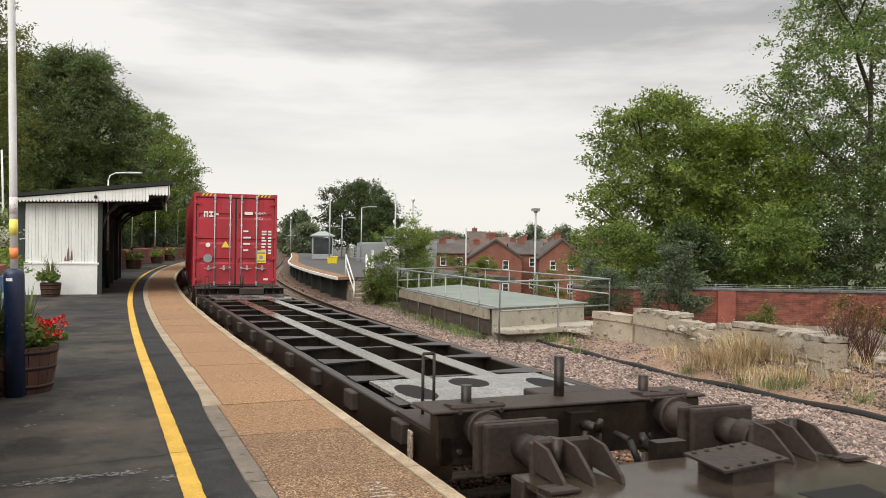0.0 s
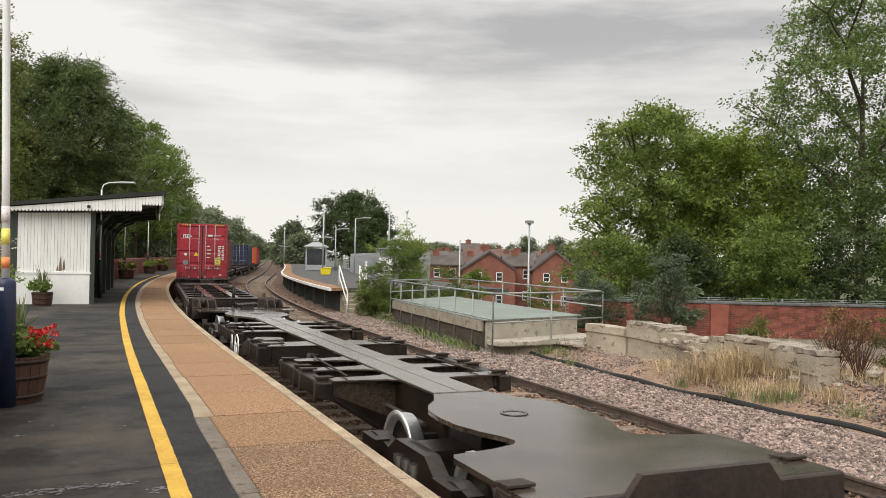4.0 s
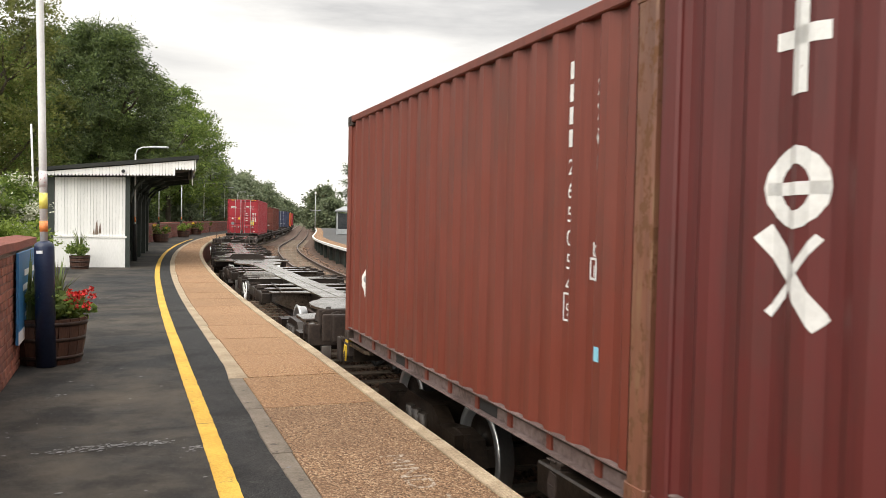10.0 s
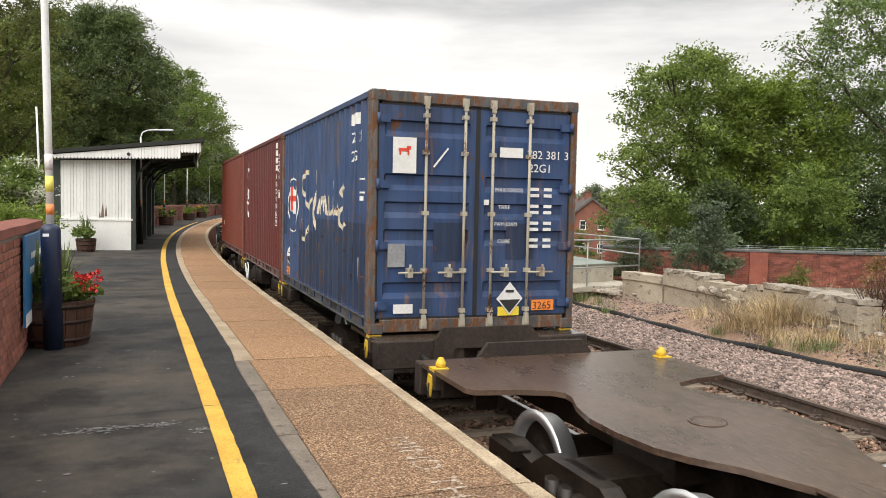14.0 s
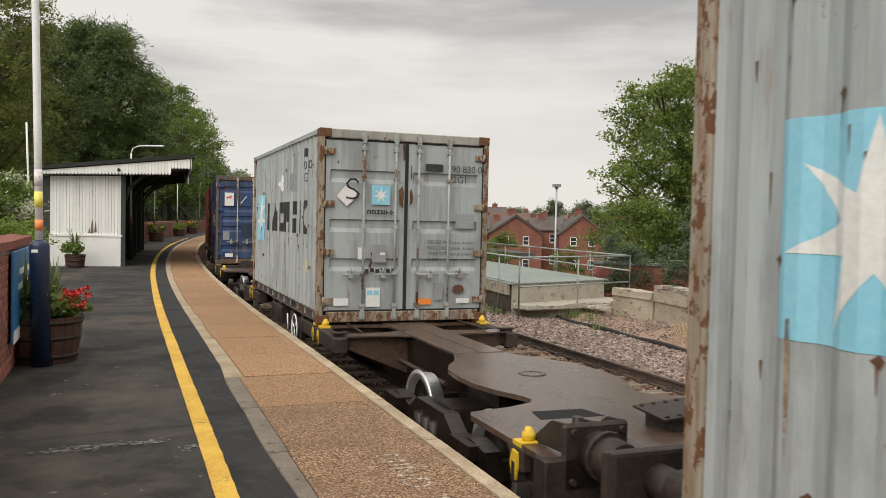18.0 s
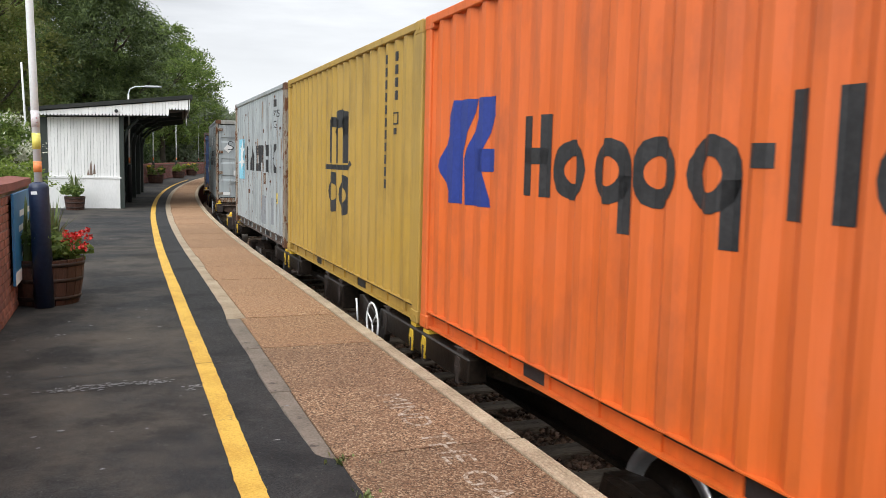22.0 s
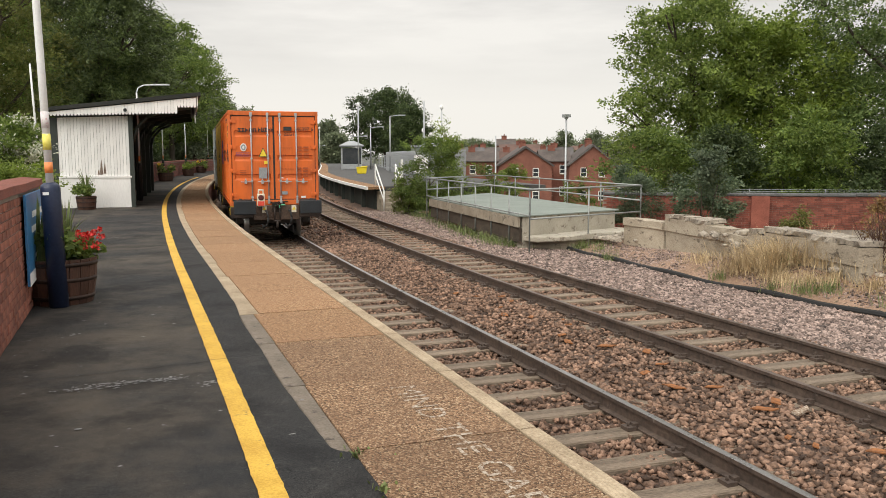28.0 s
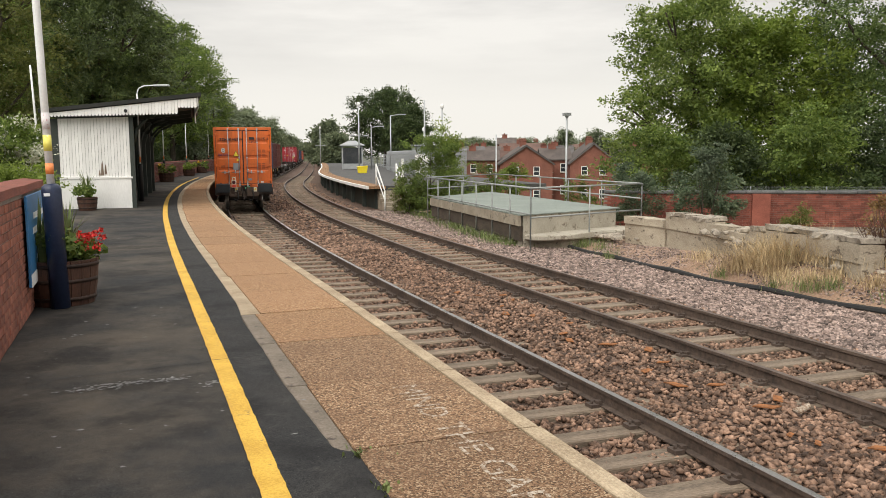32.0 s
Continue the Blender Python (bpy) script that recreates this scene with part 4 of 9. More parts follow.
def wheelset():
    bm = bmesh.new()
    for x in (-0.72, 0.72):
        k = math.copysign(1, x)
        m = pose(x, 0, 0, 0, 90 * k, 0)
        lathe(bm, [(0.1, -0.09), (0.13, -0.07), (0.2, -0.03), (0.36, -0.03), (0.365, -0.055), (0.41, -0.06), (0.42, 0.06), (0.445, 0.075), (0.445, 0.09), (0.37, 0.09), (0.36, 0.02), (0.16, 0.03), (0.1, 0.1)], 28, m)
    tube(bm, (-0.95, 0, 0), (0.95, 0, 0), 0.075, n=12)
    return bm


def bogie_frame(sign):
    bm = bmesh.new()
    out = [(-1.3, 0.42), (-1.22, 0.62), (-0.95, 0.66), (-0.55, 0.6), (-0.35, 0.72), (0.35, 0.72), (0.55, 0.6), (0.95, 0.66), (1.22, 0.62), (1.3, 0.42), (1.05, 0.28), (0.7, 0.34), (0.4, 0.24), (-0.4, 0.24), (-0.7, 0.34), (-1.05, 0.28)]
    m = Matrix(((0, 0, 1, 0), (1, 0, 0, 0), (0, 1, 0, 0), (0, 0, 0, 1)))
    x0, x1 = (0.88, 1.02) if sign > 0 else (-1.02, -0.88)
    slab(bm, out, x0, x1, m)
    for y in (-0.9, 0.9):
        tube(bm, (sign * 0.9, y, 0.42), (sign * 1.12, y, 0.42), 0.13, n=12)
        box(bm, min(sign * 0.95, sign * 1.1), max(sign * 0.95, sign * 1.1), y - 0.2, y + 0.2, 0.52, 0.64)
    for y in (-0.18, 0, 0.18):
        tube(bm, (sign * 1.04, y, 0.28), (sign * 1.04, y, 0.62), 0.06, n=10)
    return bm


WHEELS = None


def bogie(w, y):
    """Side frames, bolster and two wheelsets under a wagon."""
    global WHEELS
    b = part("bogie", boxes((-0.95, 0.95, y - 0.22, y + 0.22, 0.42, 0.72), (-0.9, 0.9, y - 1.25, y - 1.17, 0.4, 0.55), (-0.9, 0.9, y + 1.17, y + 1.25, 0.4, 0.55)), "steel_dark", w)
    for sign in (-1, 1):
        f = part("side_frame", bogie_frame(sign), "steel_dark", b)
        f.location = (0, y, 0)
    for dy in (-0.9, 0.9):
        if WHEELS is None:
            WHEELS = part("wheelset", wheelset(), "steel_bright", w, "steel wheels on an axle with bright worn treads")
            ob = WHEELS
            bm = bmesh.new(); bm.from_mesh(ob.data)
            ob.data.materials.clear(); ob.data.materials.append(MAT["steel_dark"]); ob.data.materials.append(MAT["steel_bright"])
            for f in bm.faces:
                r = max(math.hypot(v.co.y, v.co.z) for v in f.verts)
                lo = min(math.hypot(v.co.y, v.co.z) for v in f.verts)
                f.material_index = 1 if lo > 0.35 else 0
            bm.to_mesh(ob.data); bm.free()
        else:
            ob = new("wheelset", WHEELS.data)
            ob.parent = w
            ob["label"] = "steel wheels on an axle with bright worn treads"
        ob.location = (0, y + dy, 0.42)
        TURNING.append((ob, y + dy, 0.42))


def buffer_pair(w, y, sign, wide=True, head="steel_brown"):
    """Two side buffers with rectangular heads and the draw gear between them."""
    for x in (-0.87, 0.87):
        bm = bmesh.new()
        box(bm, x - 0.23, x + 0.23, min(y, y - sign * 0.05), max(y, y - sign * 0.05), 0.74, 1.16)
        worn(bm, 0.02)
        tube(bm, (x, y, 0.98), (x, y + sign * 0.3, 0.98), 0.135, 0.125, n=16)
        tube(bm, (x, y + sign * 0.1, 0.98), (x, y + sign * 0.14, 0.98), 0.155, n=16)
        for dz in (-0.15, 0.15):
            for dx in (-0.17, 0.17):
                tube(bm, (x + dx, y, 0.96 + dz), (x + dx, y + sign * 0.03, 0.96 + dz), 0.022, n=6)
        b = part("buffer", bm, "steel_brown", w)
        bm = bmesh.new()
        tube(bm, (x, y + sign * 0.3, 0.98), (x, y + sign * 0.5, 0.98), 0.1, n=14)
        part("buffer_shank", bm, "steel_brown", b)
        bm = bmesh.new()
        hw = 0.29 if wide else 0.23
        box(bm, x - hw, x + hw, min(y + sign * 0.5, y + sign * 0.56), max(y + sign * 0.5, y + sign * 0.56), 0.79, 1.15)
        worn(bm, 0.025, 2)
        part("buffer_head", bm, head, b, "blackened rectangular buffer head" if head == "buffer_black" else "")
        for dx in (-0.2, 0.0, 0.2):
            bm = bmesh.new()
            m = Matrix(((0, 0, 1, 0), (1, 0, 0, 0), (0, 1, 0, 0), (0, 0, 0, 1)))
            slab(bm, [(y - sign * 0.02, 1.16), (y - sign * 0.02, 0.98), (y + sign * 0.0, 0.98), (y - sign * 0.42, 0.955), (y - sign * 0.4, 1.0), (y - sign * 0.2, 1.14)], x + dx - 0.012, x + dx + 0.012, m)
            part("gusset", bm, "steel_brown", b)
    bm = boxes((-0.12, 0.12, min(y, y + sign * 0.1), max(y, y + sign * 0.1), 0.82, 1.06))
    tube(bm, (0, y, 0.96), (0, y + sign * 0.3, 0.97), 0.05, 0.04, n=10)
    tube(bm, (0, y + sign * 0.3, 0.97), (0, y + sign * 0.34, 1.05), 0.045, 0.02, n=8)
    part("draw_hook", bm, "steel_dark", w)
    bm = bmesh.new()
    for x in (-0.06, 0.06):
        tube(bm, (x, y + sign * 0.22, 0.94), (x * 1.3, y + sign * 0.2, 0.58), 0.022, n=8)
    tube(bm, (-0.1, y + sign * 0.2, 0.58), (0.1, y + sign * 0.2, 0.58), 0.03, n=8)
    tube(bm, (0, y + sign * 0.2, 0.58), (0, y + sign * 0.2, 0.4), 0.035, n=8)
    part("screw_coupling", bm, "steel_brown", w)
    for x, c in ((0.33, "rubber"), (-0.3, "rubber")):
        bm = bmesh.new()
        pts = [Vector((x, y + sign * 0.05, 0.86)), Vector((x + 0.02, y + sign * 0.22, 0.84)), Vector((x + 0.05, y + sign * 0.3, 0.68)), Vector((x + 0.02, y + sign * 0.3, 0.5)), Vector((x - 0.06, y + sign * 0.26, 0.42)), Vector((x - 0.12, y + sign * 0.2, 0.5))]
        for a, b in zip(pts, pts[1:]):
            tube(bm, a, b, 0.028, n=8)
        part("brake_hose", bm, c, w, "black rubber air hose")


def twist_lock(w, x, y, used):
    s = math.copysign(1, x)
    bm = boxes((x - 0.09, x + 0.09, y - 0.1, y + 0.1, 0.78, 0.93))
    box(bm, min(x, x + s * 0.11), max(x, x + s * 0.11), y - 0.03, y + 0.03, 0.7, 0.84)
    lock = part("twist_lock", worn(bm, 0.008), "steel_brown", w)
    bm = bmesh.new()
    box(bm, x - 0.055, x + 0.085 if s > 0 else x + 0.055, y - 0.06, y + 0.06, 0.93, 0.965) if s > 0 else box(bm, x - 0.085, x + 0.055, y - 0.06, y + 0.06, 0.93, 0.965)
    if used:
        lathe(bm, [(0.045, 0.965), (0.05, 1.0), (0.02, 1.05)], 8, Matrix.Translation((x, y, 0)))
    else:
        for k in range(3):
            box(bm, x - 0.1, x + 0.1, y - 0.09 + k * 0.065, y - 0.045 + k * 0.065, 0.962, 0.985 - 0.006 * k)
    part("lock_head", worn(bm, 0.004), "yellow_lock" if used else "steel_brown", lock, "yellow-painted container lock" if used else "")
    bm = bmesh.new()
    m = Matrix(((0, 0, 1, x + s * 0.1), (1, 0, 0, y), (0, 1, 0, 0), (0, 0, 0, 1)))
    slab(bm, [(-0.05, 0.9), (0.02, 0.91), (0.05, 0.83), (0.03, 0.75), (-0.03, 0.72), (-0.055, 0.8)], -0.008, 0.008, m)
    part("lock_lever", bm, "yellow_lock" if used else "steel_brown", lock)


def spine_wagon(u, front, rear, half=9.55, locks="steel_brown", label="", tank=False, spots=(), last=False, plate="steel_worn", deck="steel_deck", frame_steel="steel_dark"):
    """A flat wagon: a deep spine beam with outriggers, spade-shaped ends and two bogies. front and rear: 'buffers' or 'bar'."""
    w = thing("container_wagon", Matrix(), label or "empty dark steel spine wagon with outriggers for containers", "flat wagon", "wagons of the train")
    pv = half - 2.55
    top = DECK - 0.012
    # the spine in two strips
    part("spine_beam", boxes((-0.26, 0.26, -pv + 0.6, pv - 0.6, 0.28, top - 0.03), (-0.33, 0.33, -pv + 1.2, pv - 1.2, 0.24, 0.28)), "steel_dark", w)
    for x in (-0.15, 0.15):
        part("spine_plate", worn(boxes((x - 0.144, x + 0.144, -pv + 1.24, pv - 1.24, top - 0.03, top + 0.004)), 0.006), plate, w, "worn bright deck strip")
    for x in (-0.36, 0.36):
        bm = bmesh.new()
        tube(bm, (x, -pv + 1.3, 0.62), (x, pv - 1.3, 0.62), 0.03, n=6)
        part("brake_rod", bm, "steel_brown", w)
    for sgn, kind in ((1, front), (-1, rear)):
        y0, y1, y2 = sgn * (pv - 0.45), sgn * (pv + 1.0), sgn * half
        right = [(0.29, pv - 1.24), (0.34, pv - 1.12), (0.44, pv - 0.86), (0.6, pv - 0.62), (0.69, pv - 0.4), (0.73, pv - 0.05), (0.72, pv + 0.3), (0.64, pv + 0.62), (0.54, pv + 0.86), (0.52, pv + 1.0), (0.58, pv + 1.1), (0.82, pv + 1.2), (1.16, pv + 1.27), (1.2, pv + 1.36), (1.2, half - 0.05)]
        outline = [(x, sgn * y) for x, y in right] + [(-x, sgn * y) for x, y in reversed(right)]
        bm = bmesh.new()
        slab(bm, outline if sgn > 0 else outline[::-1], top - 0.045, top - 0.004)
        lathe(bm, [(0.13, top - 0.004), (0.13, top + 0.003), (0.1, top + 0.003), (0.1, top - 0.002)], 16, Matrix.Translation((0, sgn * pv, 0)))
        d = part("spade_plate", bm, deck, w, "shiny worn end deck plate")
        if kind == "buffers":
            yc = sgn * (half - 0.5)
            for hx in (-0.5, 0.45):
                bm = bmesh.new()
                # no hole is cut: a black inset paints the opening's shade
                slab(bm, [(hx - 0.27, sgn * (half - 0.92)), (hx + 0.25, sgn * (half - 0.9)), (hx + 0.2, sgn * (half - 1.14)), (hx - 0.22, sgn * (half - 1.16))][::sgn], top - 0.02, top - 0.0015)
                part("deck_opening", bm, "hole_shade_black", d, "black inset standing in for a shaded opening in the end deck")
            box_ = part("cover_box", boxes((-0.06, 0.26, yc - 0.16, yc + 0.16, top - 0.01, top + 0.1)), "steel_brown", d)
            bm = bmesh.new()
            m = pose(0.1, yc, top + 0.115, 3, -4, 0)
            box(bm, -0.25, 0.25, -0.19, 0.19, -0.008, 0.008, m)
            for bx in (-0.2, -0.1, 0.0, 0.1, 0.2):
                for by in (-0.15, 0.15):
                    lathe(bm, [(0.018, 0.006), (0.014, 0.022)], 6, m @ Matrix.Translation((bx, by, 0)))
            part("cover_plate", bm, "steel_brown", box_, "bolted cover plate")
        part("end_sill", boxes((-0.26, 0.26, min(y0 - sgn * 0.6, y2), max(y0 - sgn * 0.6, y2), 0.6, top - 0.05)), "steel_dark", w)
        part("headstock", worn(boxes((-1.22, 1.22, min(y2, y2 - sgn * 0.16), max(y2, y2 - sgn * 0.16), 0.66, top - 0.006)), 0.012), "steel_brown", w)
        part("body_bolster", worn(boxes((-1.15, 1.15, min(sgn * (half - 0.55), sgn * (half - 0.25)), max(sgn * (half - 0.55), sgn * (half - 0.25)), 0.72, top - 0.05)), 0.01), "steel_dark", w)
        part("bogie_pivot", boxes((-0.5, 0.5, sgn * pv - 0.35, sgn * pv + 0.35, 0.68, top - 0.045)), "steel_dark", w)
        bogie(w, sgn * pv)
        if kind == "buffers":
            buffer_pair(w, y2, sgn, head="buffer_black" if last and sgn < 0 else "steel_brown")
            for x in (-0.95, 0.95):
                bm = bmesh.new()
                tube(bm, (x, y2 - sgn * 0.1, top), (x, y2 - sgn * 0.1, top + 0.22), 0.035, n=8)
                part("end_stop", bm, "steel_dark", w)
        else:
            bm = bmesh.new()
            m = Matrix(((1, 0, 0, 0), (0, 0, 1, 0), (0, 1, 0, 0), (0, 0, 0, 1)))
            ya, yb = (y2 - 0.02, y2 + 0.04) if sgn > 0 else (y2 - 0.04, y2 + 0.02)
            slab(bm, [(-0.62, 0.45), (-0.6, 0.95), (-0.5, 1.08), (0.5, 1.08), (0.6, 0.95), (0.62, 0.45), (0.4, 0.45), (0.38, 0.86), (-0.38, 0.86), (-0.4, 0.45)], ya, yb, m)
            part("end_arch", bm, "steel_brown", w, "rounded steel arch plate over the coupling bar")
            bm = boxes((-0.11, 0.11, min(y2 - sgn * 0.4, y2 + sgn * 0.33), max(y2 - sgn * 0.4, y2 + sgn * 0.33), 0.68, 0.82))
            part("coupling_bar", bm, "steel_brown", w)
            bm = bmesh.new()
            tube(bm, (-0.72, y2 - sgn * 0.1, 0.8), (-0.7, y2 + sgn * 0.3, 0.72), 0.03, n=8)
            part("brake_hose", bm, "rubber", w)
    # outriggers in pairs at the container ends
    for yc in (-3.06, 3.06):
        for sx in (-1, 1):
            rows = [(min(sx * 1.06, sx * 1.22), max(sx * 1.06, sx * 1.22), yc - 1.12, yc + 1.12, 0.74, top - 0.03)]
            bm = boxes(*rows)
            r = part("outrigger", worn(bm, 0.012), frame_steel, w)
            for dy in (-0.86, 0.08, 0.96):
                bm = bmesh.new()
                y = yc + math.copysign(dy, dy * yc)
                v = [(sx * 0.26, 0.45), (sx * 0.26, top - 0.03), (sx * 1.1, top - 0.03), (sx * 1.1, 0.8)]
                m = Matrix(((1, 0, 0, 0), (0, 0, 1, 0), (0, 1, 0, 0), (0, 0, 0, 1)))
                slab(bm, v, y - 0.035, y + 0.035, m)
                outline = [(sx * 0.29, y - 0.27), (sx * 0.4, y - 0.18), (sx * 0.62, y - 0.14), (sx * 1.1, y - 0.13), (sx * 1.1, y + 0.13), (sx * 0.62, y + 0.14), (sx * 0.4, y + 0.18), (sx * 0.29, y + 0.27)]
                slab(bm, outline[::sx], top - 0.03, top - 0.012)
                part("bracket_arm", bm, deck, r)
            bm = bmesh.new()
            tube(bm, (sx * 0.84, yc - 0.95, top + 0.012), (sx * 0.76, yc + 0.98, top + 0.012), 0.014, n=6)
            part("release_rod", bm, "steel_brown", r)
        for sx in (-1, 1):
            for dy in (-0.92, -0.16, 0.16, 0.92):
                yy = yc + dy
                used = any(abs(yy - q) < 0.35 for q in spots)
                twist_lock(w, sx * 1.12, yy, used)
    # a short pair in the middle of the wagon
    for sx in (-1, 1):
        bm = boxes((min(sx * 1.02, sx * 1.22), max(sx * 1.02, sx * 1.22), -0.46, 0.5, 0.66, top - 0.03))
        r = part("outrigger", worn(bm, 0.012), frame_steel, w)
        for y in (-0.42, 0.14):
            bm = bmesh.new()
            slab(bm, [(sx * 0.26, 0.42), (sx * 0.26, top - 0.03), (sx * 1.06, top - 0.03), (sx * 1.06, 0.68)], y - 0.02, y + 0.02, Matrix(((1, 0, 0, 0), (0, 0, 1, 0), (0, 1, 0, 0), (0, 0, 0, 1))))
            part("web_plate", bm, frame_steel, r)
        part("top_plate", worn(boxes((min(sx * 0.3, sx * 1.1), max(sx * 0.3, sx * 1.1), -0.46, 0.16, top - 0.03, top - 0.012)), 0.005), deck, r)
        for x0, y0, x1, y1 in ((1.0, -0.36, 0.8, -0.3), (0.8, -0.3, 0.78, 0.2), (1.12, 0.12, 0.74, 0.18)):
            bm = bmesh.new()
            tube(bm, (sx * x0, y0, top + 0.014), (sx * x1, y1, top + 0.014), 0.013, n=6)
            part("release_rod", bm, "steel_brown", r)
        for yy in (-0.3, 0.36):
            twist_lock(w, sx * 1.12, yy, False)
    for yc in (-half + 0.42, half - 0.42):
        used = any(abs(yc - q) < 0.5 for q in spots)
        for sx in (-1, 1):
            twist_lock(w, sx * 1.12, yc, used)
    # white brake handwheel on the platform side
    bm = bmesh.new()
    yw, n = (-1.75 if tank else 1.5 if abs(u + 44.1) < 1 else 1.39 if abs(u + 5.3) < 1 else -1.85), 18
    for i in range(n):
        a, b = 2 * math.pi * i / n, 2 * math.pi * (i + 1) / n
        tube(bm, (-1.27, yw + 0.2 * math.cos(a), 0.76 + 0.2 * math.sin(a)), (-1.27, yw + 0.2 * math.cos(b), 0.76 + 0.2 * math.sin(b)), 0.011, n=6, caps=False)
    handwheel = part("brake_wheel", bm, "white_paint", w, "white spoked brake handwheel")
    for i in range(3):
        a = 2 * math.pi * i / 3 + 0.4
        bm = bmesh.new()
        tube(bm, (-1.27, yw, 0.76), (-1.27, yw + 0.19 * math.cos(a), 0.76 + 0.19 * math.sin(a)), 0.009, n=6)
        part("spoke", bm, "white_paint", handwheel)
    bm = bmesh.new()
    tube(bm, (-1.27, yw, 0.76), (-0.5, yw, 0.76), 0.025, n=8)
    part("brake_shaft", bm, "steel_dark", w)
    # the wheel's bearing arm and a white release lever beside it
    bm = bmesh.new()
    side = math.copysign(1, yw)
    slab(bm, [(yw - side * 0.75, 0.93), (yw - side * 0.6, 0.95), (yw + side * 0.2, 0.74), (yw + side * 0.18, 0.6), (yw, 0.58), (yw - side * 0.75, 0.7)][::int(side)], -1.2, -1.14, Matrix(((0, 0, 1, 0), (1, 0, 0, 0), (0, 1, 0, 0), (0, 0, 0, 1))))
    part("bearing_arm", worn(bm, 0.008), frame_steel, w)
    bm = bmesh.new()
    tube(bm, (-1.25, yw + 0.62, 0.66), (-1.25, yw + 0.68, 0.9), 0.011, n=6)
    part("release_lever", bm, "white_paint", w, "thin white release lever")
    if tank:
        bm = bmesh.new()
        m = pose(-0.7, 0.56, 0.82, 0, 90, 0)
        lathe(bm, [(0.1, -0.42), (0.18, -0.38), (0.215, -0.3), (0.215, 0.3), (0.18, 0.38), (0.1, 0.42)], 22, m)
        for q in (-0.2, 0.12):
            lathe(bm, [(0.222, q - 0.02), (0.222, q + 0.02)], 22, m)
        part("air_tank", bm, "steel_worn", w, "dull steel air tank lying across the frame")
    else:
        bm = bmesh.new()
        lathe(bm, [(0.24, 0.8), (0.27, 0.82), (0.27, 0.9), (0.25, 0.915), (0.2, 0.915), (0.19, 0.905)], 26, Matrix.Translation((-0.78, 1.1, 0)))
        part("brake_drum", bm, "steel_worn", w, "round brake drum with a dished lid")
        part("drum_tray", worn(boxes((-1.1, -0.3, 0.8, 1.45, 0.76, 0.8)), 0.01), frame_steel, w)
    part("valve_box", worn(boxes((-1.0, -0.55, yw + 0.7, yw + 1.3, 0.5, 0.78)), 0.02), "steel_dark", w)
    for pts in ([(-0.36, -0.75, 0.8), (-0.52, -0.8, 0.84), (-0.56, -0.95, 0.78), (-0.46, -1.05, 0.7)], [(-0.95, -1.3, 0.74), (-0.7, -1.45, 0.8), (-0.45, -1.55, 0.76), (-0.3, -1.7, 0.78)]):
        bm = bmesh.new()
        for a, b in zip(pts, pts[1:]):
            tube(bm, a, b, 0.032, n=8)
        part("brake_hose", bm, "rubber", w)
    if last:
        part("headstock_plate", worn(boxes((-0.62, 0.62, -half - 0.03, -half - 0.002, 0.6, 1.0)), 0.008), "steel_rusty", w, "rust-brown drawgear plate")
        for x in (-0.33, 0.47):
            card = part("warning_notice", boxes((x - 0.065, x + 0.065, -half - 0.036, -half - 0.03, 0.8, 0.99)), "mark_cream", w, "cream warning notice with a yellow triangle")
            bm = bmesh.new()
            slab(bm, [(x - 0.05, 0.87), (x + 0.05, 0.87), (x, 0.97)], half + 0.036, half + 0.039, Matrix(((1, 0, 0, 0), (0, 0, -1, 0), (0, 1, 0, 0), (0, 0, 0, 1))))
            part("triangle", bm, "mark_yellow", card)
        part("strap", boxes((-0.06, 0.24, -half - 0.1, -half + 0.1, 1.0, 1.012)), "mark_green", w, "bright green strap over the drawgear")
        part("strap", boxes((0.05, 0.085, -half - 0.12, -half - 0.1, 0.9, 1.0)), "mark_green", w, "bright green strap over the drawgear")
    MOVING.append((w, u, pv, 0.0, 0.0))
    return w


